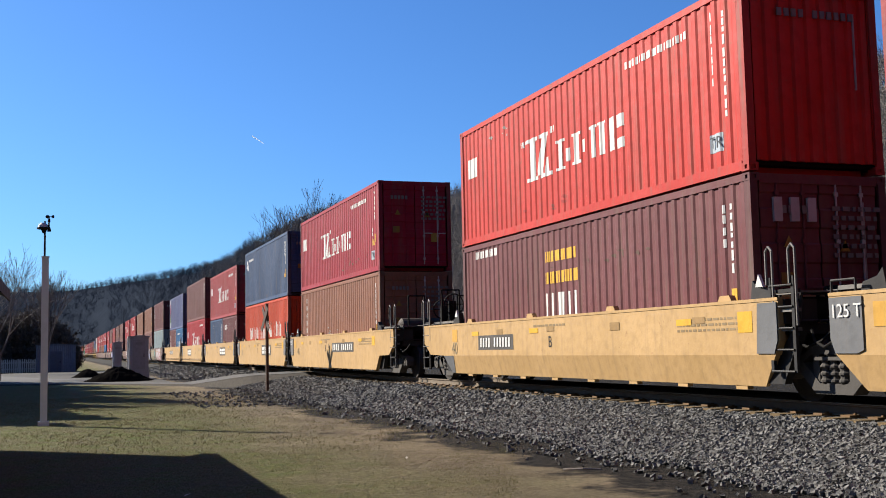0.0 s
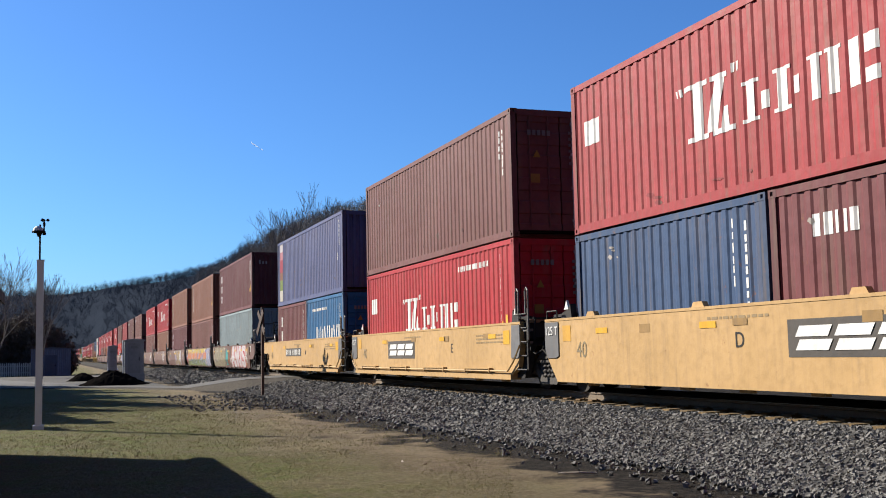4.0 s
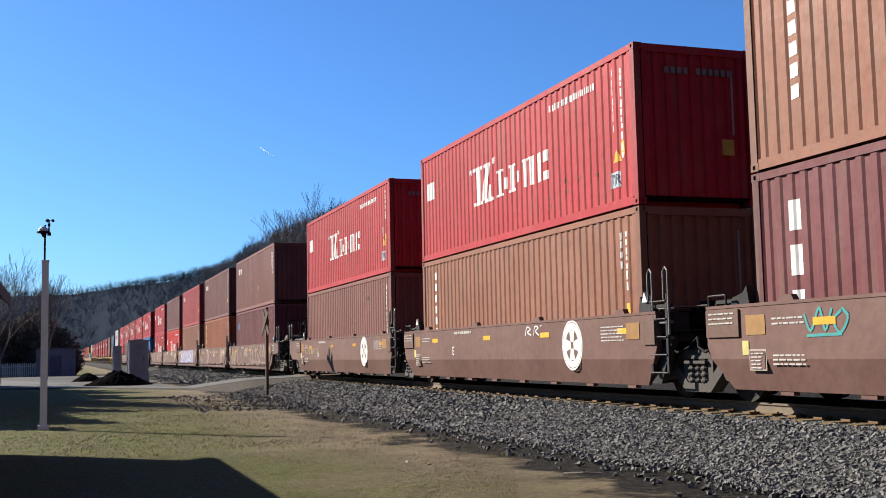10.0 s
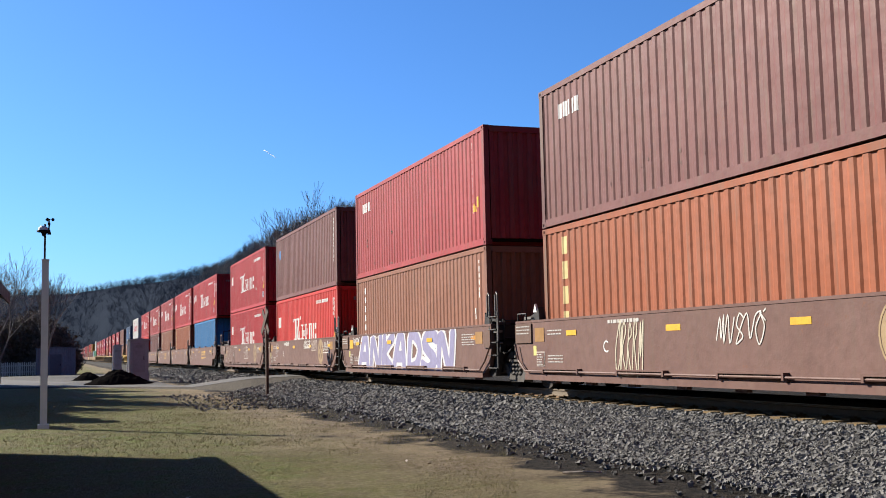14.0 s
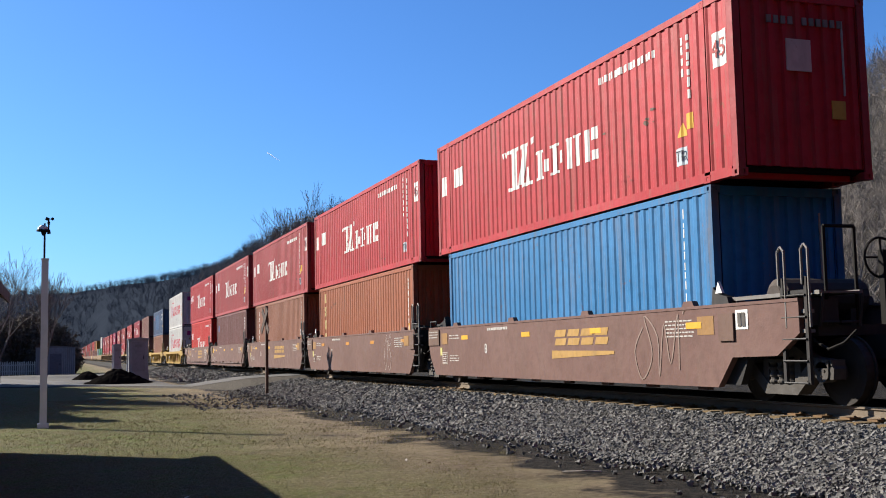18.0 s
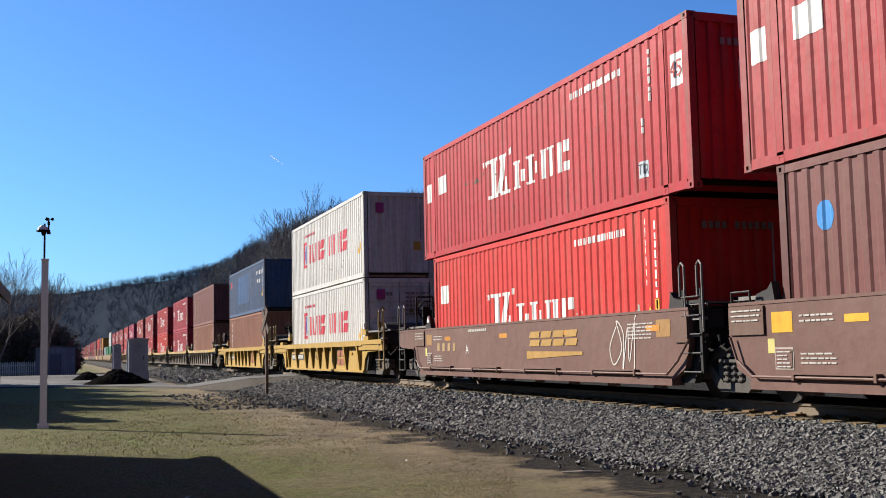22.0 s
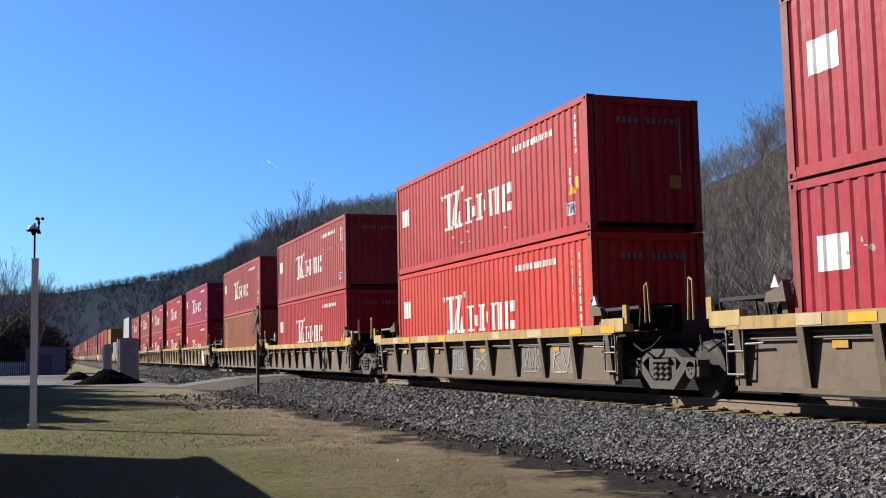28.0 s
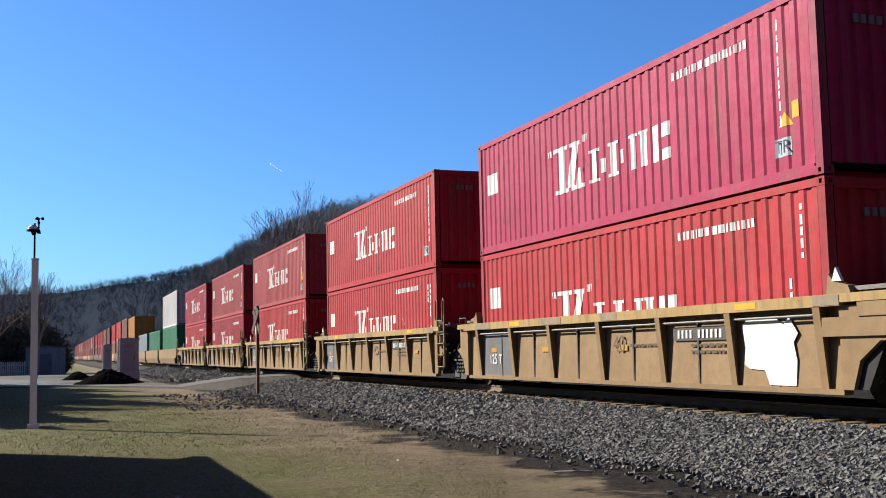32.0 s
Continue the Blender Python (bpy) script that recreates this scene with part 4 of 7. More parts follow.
def drops(car, shapes, layers, bent=False):
    """Long tear-shaped hollows: (y, z, half width, half height, lean), in layers of (growth, colour)."""
    for k, (grow, rgb) in enumerate(layers):
        s = Shape()
        for i, (y, z, w, h, lean) in enumerate(shapes):
            k0, n = len(s.v), 16
            for f in (0.0, 0.55, 1.0):
                for j in range(n):
                    a = 2 * math.pi * j / n
                    v = math.sin(a)
                    zz = min(max(z + (h + grow) * f * v, 0.24), 1.39)
                    yy = y + (w + grow) * f * math.cos(a) * (1.0 - 0.35 * v * v) - lean * 0.5 * f * v
                    s.v.append((skin_x(bent, zz) - 0.007 - 0.0028 * k - 0.00025 * (i % 9), yy, zz))
            s.f += [(k0 + q * n + j, k0 + q * n + (j + 1) % n, k0 + q * n + n + (j + 1) % n, k0 + q * n + n + j) for q in range(2) for j in range(n)]
        part("graffiti", s, paint(rgb, 0.12), car, "sprayed graffiti")["kind"] = "stuff"


# strokes of fat sprayed figures in a cell of one by one
FIGURES = {
    "zig": [[(0, 0.95), (0.95, 0.95), (0.08, 0.06), (1, 0.06)]],
    "double": [[(0.08, 0), (0.12, 1), (0.85, 0), (0.9, 1)]],
    "arch": [[(0, 0), (0.3, 0.95), (0.6, 0.95), (0.9, 0)], [(0.2, 0.38), (0.7, 0.38)]],
    "ring": [[(0.15, 0), (0.15, 1), (0.7, 0.88), (0.92, 0.5), (0.7, 0.1), (0.15, 0.02)]],
    "bowl": [[(0.1, 1), (0.12, 0.25), (0.5, 0.02), (0.88, 0.25), (0.9, 1)]],
    "snake": [[(0.95, 0.88), (0.45, 1), (0.1, 0.75), (0.5, 0.5), (0.92, 0.28), (0.55, 0.02), (0.05, 0.12)]],
    "hook": [[(0.1, 0.8), (0.5, 1), (0.85, 0.8), (0.88, 0)], [(0.85, 0.55), (0.3, 0.48), (0.15, 0.2), (0.5, 0.04), (0.85, 0.25)]],
    "fork": [[(0.12, 0), (0.12, 1)], [(0.9, 1), (0.2, 0.48), (0.95, 0)]],
    "loop": [[(0.5, 0.02), (0.12, 0.4), (0.3, 0.95), (0.7, 0.95), (0.9, 0.45), (0.5, 0.02)]]}


def figures(names, y0, y1, z0, z1, lean=0.0):
    """The strokes of a row of figures, from y0 down to y1."""
    cell, out = (y0 - y1) / len(names), []
    for i, name in enumerate(names):
        for line in FIGURES[name]:
            out.append([(y0 - cell * (i + 0.06 + u * 0.88) - lean * (v - 0.5), z0 + (z1 - z0) * v) for u, v in line])
    return out


def scribble(seed, y0, y1, z0, z1, letters):
    """A quick hand-sprayed tag: looping strokes that never lift for long."""
    r, out = random.Random(seed), []
    cell, tall = (y0 - y1) / letters, z1 - z0
    line = []
    for i in range(letters):
        y = y0 - cell * i
        for u, v in r.choice((((0.1, 0.1), (0.2, 0.95), (0.45, 0.3), (0.7, 1.0), (0.85, 0.05)), ((0.8, 0.85), (0.3, 1.0), (0.15, 0.6), (0.8, 0.4), (0.6, 0.0), (0.1, 0.15)),
                              ((0.15, 0.0), (0.2, 1.0), (0.75, 0.8), (0.3, 0.5), (0.9, 0.0)), ((0.5, 0.9), (0.1, 0.5), (0.45, 0.05), (0.85, 0.5), (0.5, 0.95), (1.0, 0.8)), ((0.1, 0.9), (0.5, 0.15), (0.9, 1.0)))):
            line.append((y - cell * (u + r.uniform(-0.1, 0.1)) - 0.15 * tall * v, z0 + tall * min(1, max(0, v + r.uniform(-0.12, 0.12)))))
        if r.random() < 0.4:
            out.append(line)
            line = []
    if len(line) > 1:
        out.append(line)
    out.append([(y0 - cell * 0.3, z0 - 0.05 * tall), (y1 + cell * 0.4, z0 - 0.02 * tall)] if r.random() < 0.4 else [(y1, z1), (y1 - 0.06, z1 + 0.1 * tall)])
    return out


# ---- well cars ----
WORN = plain("worn_walkway_steel", (0.20, 0.19, 0.18), 0.6, 0.2, 0.3)
DULLPIPE = plain("dusty_pipe", (0.12, 0.095, 0.075), 0.7)
BUFFED = paint((0.48, 0.36, 0.15), 0.5)
DULL = paint((0.20, 0.13, 0.045), 0.4)
CHORD = paint((0.40, 0.27, 0.10), 0.7)
AXLES = []     # (wheelset, which of the two)


def truck(parent, y):
    t = part("truck", shared(("bolster", 0), lambda: Shape().box(-1.15, 1.15, -0.2, 0.2, 0.46, 0.72).box(-0.25, 0.25, -0.3, 0.3, 0.72, 0.86).box(-0.8, 0.8, -0.55, -0.45, 0.3, 0.4).box(-0.8, 0.8, 0.45, 0.55, 0.3, 0.4)), GRIME, parent)
    at(t, 0, y, 0)

    def frame_side():
        s = Shape()
        s.prism([(-1.12, 0.50), (-0.98, 0.62), (-0.62, 0.66), (-0.34, 0.80), (0.34, 0.80), (0.62, 0.66), (0.98, 0.62), (1.12, 0.50), (1.1, 0.36), (0.96, 0.36), (0.9, 0.52), (0.7, 0.52),
                 (0.44, 0.66), (-0.44, 0.66), (-0.7, 0.50), (-0.9, 0.50), (-0.96, 0.36), (-1.1, 0.36)], "x", -0.10, 0.10)
        s.prism([(-0.80, 0.52), (-0.36, 0.14), (0.36, 0.14), (0.80, 0.52), (0.60, 0.56), (0.27, 0.28), (-0.27, 0.28), (-0.60, 0.56)], "x", -0.11, 0.11)
        s.box(-0.09, 0.09, -0.42, -0.29, 0.24, 0.70).box(-0.09, 0.09, 0.29, 0.42, 0.24, 0.70)
        for yy in (-0.89, 0.89):
            s.box(-0.10, 0.12, yy - 0.19, yy + 0.19, 0.52, 0.62)
        return s

    def springs():
        s = Shape()
        for yy in (-0.18, 0.0, 0.18):
            k0 = len(s.v)
            for k in range(14):
                r = 0.085 if k % 4 in (1, 2) else 0.064
                s.v += [(r * math.cos(0.628 * j), yy + r * math.sin(0.628 * j), 0.28 + k * 0.0235) for j in range(10)]
            s.f += [(k0 + 10 * k + j, k0 + 10 * k + (j + 1) % 10, k0 + 10 * k + 10 + (j + 1) % 10, k0 + 10 * k + 10 + j) for k in range(13) for j in range(10)]
        return s.box(-0.1, 0.1, -0.3, 0.3, 0.585, 0.63)

    def wheels():
        s = Shape()
        for sx in (-1, 1):
            x = sx * 0.765
            s.tube((x - sx * 0.10, 0, 0), (x - sx * 0.066, 0, 0), 0.485, n=28)
            s.tube((x - sx * 0.066, 0, 0), (x + sx * 0.066, 0, 0), 0.457, n=28)
            s.tube((x + sx * 0.066, 0, 0), (x + sx * 0.08, 0, 0), 0.40, 0.33, n=28)
            s.tube((x + sx * 0.06, 0, 0), (x + sx * 0.17, 0, 0), 0.13, n=14)
        s.tube((-1.16, 0, 0), (1.16, 0, 0), 0.085, n=12)
        for sx in (-1, 1):
            for k in range(3):
                a = 2 * math.pi * k / 3
                s.tube((sx * 1.15, 0.055 * math.cos(a), 0.055 * math.sin(a)), (sx * 1.19, 0.055 * math.cos(a), 0.055 * math.sin(a)), 0.022, n=6)
        return s

    for sx in (-1, 1):
        at(part("side_frame", shared(("side_frame", 0), frame_side), TRUCK, t), sx * 1.06, 0, 0)
        at(part("spring_nest", shared(("spring_nest", 0), springs), TRUCK, t), sx * 1.12, 0, 0)
    for k, yy in enumerate((-0.89, 0.89)):
        w = at(part("wheelset", shared(("wheelset", 0), wheels), WHEEL, t), 0, yy, 0.457)
        AXLES.append((w, k))
        for sx in (-1, 1):
            at(part("bearing_adapter", shared(("bearing_adapter", 0), lambda: Shape().tube((-0.08, 0, 0), (0.09, 0, 0), 0.14, n=12).box(-0.08, 0.08, -0.14, 0.14, 0.05, 0.16)), TRUCK, t), sx * 1.1, yy, 0.457)
    return t


def ladder(parent, x, y, z0, z1, mat, width=0.42, rungs=5):
    s = Shape()
    for yy in (y - width / 2, y + width / 2):
        s.box(x - 0.012, x + 0.03, yy - 0.02, yy + 0.02, z0, z1)
    for i in range(rungs):
        z = z0 + 0.04 + (z1 - z0 - 0.1) * 0.62 * i / (rungs - 1)
        s.tube((x, y - width / 2, z), (x, y + width / 2, z), 0.011, n=6)
    return part("ladder", s, mat, parent)


def end_gear(parent, sgn, out, kind, mat, dark, seed, set_end, open_end=False):
    """Platform, rails, ladders and fittings at one end of a well. sgn: -1 for the end that leads; set_end: a coupled end with a hand brake."""
    lo, hi = sorted((sgn * 6.2, sgn * out))
    a = sgn * out
    part("end_deck", Shape().box(-1.2, 1.2, lo, hi, 0.94, 1.08).box(-0.45, 0.45, *sorted((a - sgn * 0.1, a + sgn * 0.5)), 0.62, 0.94), dark, parent)
    part("bulkhead", Shape().prism([(sgn * 6.18, 0.3), (sgn * 6.3, 0.3), (sgn * 6.42, 1.5), (sgn * 6.3, 1.5)], "x", -1.2, 1.2), mat, parent)
    # crossover walkway raised on brackets
    s, w0, w1 = Shape(), sgn * 6.55, a + sgn * 0.12
    s.box(-1.2, -0.6, *sorted((w0, w1)), 1.505, 1.53)
    s.box(-1.25, -1.2, *sorted((w0, w1)), 1.49, 1.545).box(-0.6, -0.55, *sorted((w0, w1)), 1.49, 1.545)
    part("crossover_grating", s, WORN if (seed % 2 or set_end) else dark, parent)
    s = Shape()
    for y in (w0 + sgn * 0.05, w1 - sgn * 0.05):
        s.tube((-1.22, y, 1.06), (-1.22, y + sgn * 0.08, 1.5), 0.022).tube((-0.58, y, 1.06), (-0.58, y + sgn * 0.08, 1.5), 0.022).tube((-1.22, y, 1.12), (-0.58, y, 1.12), 0.02)
    s.tube((-0.9, w0, 1.12), (-0.9, w1, 1.12), 0.02)
    part("walkway_bracket", s, dark, parent)["kind"] = "stuff"
    part("valve_box", Shape().box(-0.4, 0.15, *sorted((sgn * 6.6, sgn * 6.95)), 1.08, 1.62).tube((-0.9, sgn * 6.75, 1.3), (-0.5, sgn * 6.75, 1.3), 0.16, n=12), GRIME, parent)
    for sx in (-1, 1):
        part("corner_guide", Shape().prism([(sgn * 6.14, 1.42), (sgn * 6.62, 1.42), (sgn * 6.56, 1.56), (sgn * 6.3, 1.62), (sgn * 6.2, 1.72)], "x", *sorted((sx * 1.20, sx * 1.33))), mat if kind == "ribbed" else dark, parent)
        if seed % 3:
            part("signal_plate", Shape().prism([(sgn * 6.27, 1.62), (sgn * 6.45, 1.62), (sgn * 6.35, 1.80)], "x", *sorted((sx * 1.29, sx * 1.335))), WHITE, parent, "small white triangular plate")
        if open_end:
            s = Shape().box(sx * 1.46 - 0.03, sx * 1.46 + 0.03, sgn * 7.75 - 0.07, sgn * 7.75 + 0.07, 1.24, 1.56)
            part("grab_post", s, CHORD, parent)
            s = Shape().pipe([(sx * 1.40, sgn * 8.3, 1.24), (sx * 1.40, sgn * 8.3, 1.85), (sx * 1.40, sgn * 8.4, 1.9), (sx * 1.40, sgn * 8.45, 1.24)], 0.018)
            part("grab_iron", s, CHORD, parent)
            yy = abs(out) - 0.75
            s = Shape().pipe([(sx * 1.47, sgn * yy, 1.1), (sx * 1.47, sgn * yy, 0.42), (sx * 1.47, sgn * (yy + 0.4), 0.42), (sx * 1.47, sgn * (yy + 0.4), 1.1)], 0.016)
            part("stirrup", s.tube((sx * 1.47, sgn * yy, 0.75), (sx * 1.47, sgn * (yy + 0.4), 0.75), 0.014), WORN, parent)
            part("release_rod", Shape().pipe([(sx * 1.45, sgn * 6.5, 0.86), (sx * 1.45, sgn * 7.35, 0.84), (sx * 1.45, sgn * 7.4, 1.04)], 0.018).tube((sx * 1.45, sgn * 7.2, 0.84), (sx * 1.45, sgn * 7.2, 1.06), 0.014), WORN, parent)
            part("corner_plate", Shape().box(*sorted((sx * 1.515, sx * 1.40)), *sorted((sgn * (out - 0.75), sgn * (out + 0.02))), 1.12, 1.34), BUFFED, parent, "faded yellow corner plate")
        elif sgn < 0 or set_end:
            # stirrup ladder with tall grab posts at the corner
            c = sgn * (7.05 if not set_end else out - 0.12)
            s = Shape()
            for dy in (-0.25, 0.25):
                s.box(sx * 1.47 - 0.012, sx * 1.47 + 0.035, c + dy - 0.03, c + dy + 0.03, 0.42 if not set_end else 0.3, 1.72)
                part("grab_iron", Shape().pipe([(sx * 1.49, c + dy - 0.1, 1.05), (sx * 1.49, c + dy - 0.1, 2.08), (sx * 1.49, c + dy - 0.03, 2.15), (sx * 1.49, c + dy + 0.04, 2.08), (sx * 1.49, c + dy + 0.04, 1.62)], 0.019), WORN if kind != "ribbed" else DULL, parent)
            for i in range(5):
                z = (0.44 if not set_end else 0.32) + i * 0.29
                s.tube((sx * 1.49, c - 0.25, z), (sx * 1.49, c + 0.25, z), 0.015)
            part("ladder", s, dark if kind != "ribbed" else DULL, parent)
            for i in range(3):
                z = 0.98 + i * 0.26
                part("ladder_tread", Shape().box(*sorted((sx * 1.46, sx * 1.34)), c - 0.24, c + 0.24, z, z + 0.05), WORN if i < 2 else dark, parent)
            part("step_bracket", Shape().prism([(sgn * 6.5, 0.26), (sgn * 6.9, 0.26), (sgn * 7.3, 0.98), (sgn * 7.1, 0.98)], "x", *sorted((sx * 1.26, sx * 1.38))), dark, parent)
            part("corner_box", Shape().box(*sorted((sx * 1.42, sx * 0.9)), *sorted((sgn * (out - 0.35), sgn * (out + 0.05))), 1.08, 1.42), dark, parent)
        else:
            part("grab_iron", Shape().pipe([(sx * 1.45, 6.55, 1.44), (sx * 1.45, 6.55, 1.60), (sx * 1.45, 7.0, 1.60), (sx * 1.45, 7.0, 1.44)], 0.016), dark, parent)
    part("air_hose", Shape().pipe([(-1.25, a - sgn * 0.2, 1.0), (-1.32, a + sgn * 0.1, 0.86), (-1.32, a + sgn * 0.35, 0.76), (-1.28, a + sgn * 0.6, 0.84), (-1.2, a + sgn * 0.75, 1.0)], 0.02), GRIME, parent)
    if set_end and not open_end:
        part("air_reservoir", Shape().tube((-0.85, sgn * 7.15, 1.52), (0.55, sgn * 7.15, 1.52), 0.27, n=16).tube((-0.93, sgn * 7.15, 1.52), (-0.85, sgn * 7.15, 1.52), 0.17, 0.27, n=16)
             .box(-0.7, -0.6, *sorted((sgn * 6.95, sgn * 7.35)), 1.08, 1.4).box(0.25, 0.35, *sorted((sgn * 6.95, sgn * 7.35)), 1.08, 1.4), RUSTY, parent, "dusty air reservoir")
    if set_end:
        if open_end:
            y, pink = sgn * 7.6, paint((0.36, 0.24, 0.22), 0.4)
            s = Shape().ring((-0.75, y, 2.05), 0.25, 0.02, "x").tube((-0.80, y, 2.05), (-0.68, y, 2.05), 0.11, n=10)
            for k in range(5):
                an = 0.4 + 2 * math.pi * k / 5
                s.tube((-0.75, y, 2.05), (-0.75, y + 0.25 * math.cos(an), 2.05 + 0.25 * math.sin(an)), 0.02)
            part("hand_brake", s, pink, parent, "dusty pinkish hand brake wheel")
            part("brake_mast", Shape().box(-0.68, -0.58, y - 0.05, y + 0.05, 1.06, 2.2).tube((-0.62, y + sgn * 0.2, 1.06), (-0.62, y + sgn * 0.2, 2.3), 0.025), GRIME, parent)
        bx = 0.15 if sgn < 0 else -0.75
        y = a - sgn * 0.3
        part("hand_brake" if not open_end else "brake_stand", Shape().ring((bx, y, 2.02), 0.28, 0.02, "y").tube((bx, y, 2.02), (bx, y + sgn * 0.15, 2.02), 0.05).tube((bx - 0.27, y, 2.02), (bx + 0.27, y, 2.02), 0.016).tube((bx, y, 1.75), (bx, y, 2.29), 0.016)
             .box(bx - 0.1, bx + 0.1, *sorted((y + sgn * 0.06, y + sgn * 0.16)), 1.06, 2.12), GRIME, parent)
        for xx in () if kind == "ribbed" else (-1.0, 0.55):
            part("railing", Shape().pipe([(xx, a - sgn * 0.05, 1.08), (xx, a - sgn * 0.05, 2.42), (xx + 0.5, a - sgn * 0.05, 2.42), (xx + 0.5, a - sgn * 0.05, 1.08)], 0.026), GRIME, parent)
        part("coupler", Shape().box(-0.09, 0.09, *sorted((a, a + sgn * 0.55)), 0.74, 0.92).box(-0.2, 0.2, *sorted((a + sgn * 0.3, a + sgn * 0.62)), 0.68, 0.98), RUSTY, parent)
        if kind == "ribbed" and not open_end:
            for sx in (-1, 1):
                part("end_apron", Shape().box(*sorted((sx * 1.48, sx * 1.38)), lo if sgn > 0 else lo, hi, 0.92, 1.16).box(*sorted((sx * 1.5, sx * 1.3)), *sorted((sgn * 6.9, sgn * 7.5)), 1.16, 1.36), mat, parent)


def well_car(c, kind, rgb, label, near_end=False, far_end=False, seed=0, lite=False, chord=None, half=7.0):
    """One well of a double-stack car; c: its middle, metres down the train. near_end, far_end: the ends of an articulated set."""
    m = paint(rgb, 0.25)
    dark = BLACK if not lite else GRIME
    top = tagged(new("well_car"), label, "railway wagon", "well cars of the train")
    top.location = (TC, c, RZ)
    reach = 9.05 if kind == "ribbed" else 8.45
    out_n, out_f = (reach if near_end else half), (reach if far_end else half)
    w = half - 0.5
    if kind in ("smooth", "plate"):
        outline = [(-w, 0.22), (w, 0.22), (w + 0.4, 0.66)] + ([(out_f - 0.5, 0.68), (out_f, 0.98)] if far_end else [(half, 0.86)]) + [(out_f, 1.40), (-out_n, 1.40)]
        outline += ([(-out_n, 0.98), (-out_n + 0.5, 0.68)] if near_end else [(-half, 0.86)]) + [(-w - 0.4, 0.66)]
        for sx in (-1, 1):
            s = Shape()
            flat = kind == "plate"
            s.prism([p for p in outline if flat or p[1] >= 0.66], "x", *sorted((sx * 1.50, sx * 1.40)))
            lo = [(sx * 1.50, 0.66), (sx * 1.39, 0.22), (sx * 1.33, 0.22), (sx * 1.42, 0.66)]
            k = len(s.v)
            s.v += [] if flat else [(lo[0][0], -w - 0.4, 0.66), (lo[0][0], w + 0.4, 0.66), (lo[1][0], w, 0.22), (lo[1][0], -w, 0.22),
                    (lo[3][0], -w - 0.4, 0.66), (lo[3][0], w + 0.4, 0.66), (lo[2][0], w, 0.22), (lo[2][0], -w, 0.22)]
            s.f += [] if flat else [tuple(k + i for i in q) for q in ((0, 1, 2, 3), (7, 6, 5, 4), (3, 2, 6, 7), (0, 3, 7, 4), (1, 5, 6, 2))]
            part("side_panel", s, m, top)
            part("top_chord", Shape().box(*sorted((sx * 1.51, sx * 1.28)), -out_n, out_f, 1.40, 1.445), m, top)
            if not lite and sx < 0:
                for i in range(4):
                    y = -5.6 + i * 3.6
                    part("guide_tab", shared(("guide_tab", 0), lambda: Shape().prism([(-0.18, 0), (0.18, 0), (0.12, 0.09), (-0.12, 0.09)], "x", -0.05, 0.05)), m, top).location = (sx * 1.36, y, 1.445)
                for i in range(8):
                    y = -5.9 + i * 1.6
                    part("foot_bracket", shared(("foot_bracket", 0), lambda: Shape().box(-0.05, 0.05, -0.14, 0.14, -0.055, 0.0)), m, top).location = (sx * 1.33, y, 0.22)
    elif kind == "piped":
        outline = [(-w, 0.33), (w, 0.33), (w + 0.35, 0.5), (half, 0.9)]
        outline += ([(out_f - 0.2, 0.95), (out_f, 1.0)] if far_end else []) + [(out_f, 1.40), (-out_n, 1.40)] + ([(-out_n, 1.0), (-out_n + 0.2, 0.95)] if near_end else []) + [(-half, 0.9), (-w - 0.35, 0.5)]
        for sx in (-1, 1):
            part("side_panel", Shape().prism(outline, "x", *sorted((sx * 1.50, sx * 1.40))), m, top)
            part("top_chord", Shape().box(*sorted((sx * 1.51, sx * 1.28)), -out_n, out_f, 1.40, 1.445), m, top)
            part("bottom_sill", Shape().box(*sorted((sx * 1.54, sx * 1.30)), -w, w, 0.22, 0.33), m, top)
            s = Shape()
            s.pipe([(sx * 1.57, -half - 0.1, 0.95), (sx * 1.57, -half + 0.25, 0.62), (sx * 1.57, -w + 0.1, 0.40), (sx * 1.57, w - 0.1, 0.40), (sx * 1.57, half - 0.25, 0.62), (sx * 1.57, half - 0.1, 0.95)], 0.02)
            part("air_pipe", s, m, top)
            if not lite and sx < 0:
                for i in range(4):
                    y = -5.4 + i * 3.1
                    part("step_rail", Shape().box(*sorted((sx * 1.60, sx * 1.5)), y, y + 1.6, 0.44, 0.465).box(*sorted((sx * 1.60, sx * 1.5)), y, y + 0.05, 0.36, 0.44).box(*sorted((sx * 1.60, sx * 1.5)), y + 1.55, y + 1.6, 0.36, 0.44), m, top)
                for i in range(8):
                    part("foot_bracket", shared(("foot_bracket", 0), lambda: Shape().box(-0.05, 0.05, -0.14, 0.14, -0.055, 0.0)), m, top).location = (sx * 1.40, -5.9 + i * 1.6, 0.22)
    else:
        mc = CHORD if chord else m
        zc, thick = (1.30, 0.15) if rgb == TANCAR else (1.06, 0.18)   # underside and depth of the top chord
        for sx in (-1, 1):
            part("top_chord", Shape().box(*sorted((sx * 1.51, sx * 1.30)), -w - 0.1, w + 0.1, zc, zc + thick).box(*sorted((sx * 1.51, sx * 1.30)), -out_n, -w - 0.1, zc + 0.04, zc + thick).box(*sorted((sx * 1.51, sx * 1.30)), w + 0.1, out_f, zc + 0.04, zc + thick), mc, top)
            part("side_panel", Shape().prism([(sx * 1.36, 0.26), (sx * 1.33, zc), (sx * 1.29, zc), (sx * 1.31, 0.26)], "y", -w, w), m, top)
            part("bottom_sill", Shape().box(*sorted((sx * 1.42, sx * 1.28)), -w, w, 0.19, 0.26), m, top)
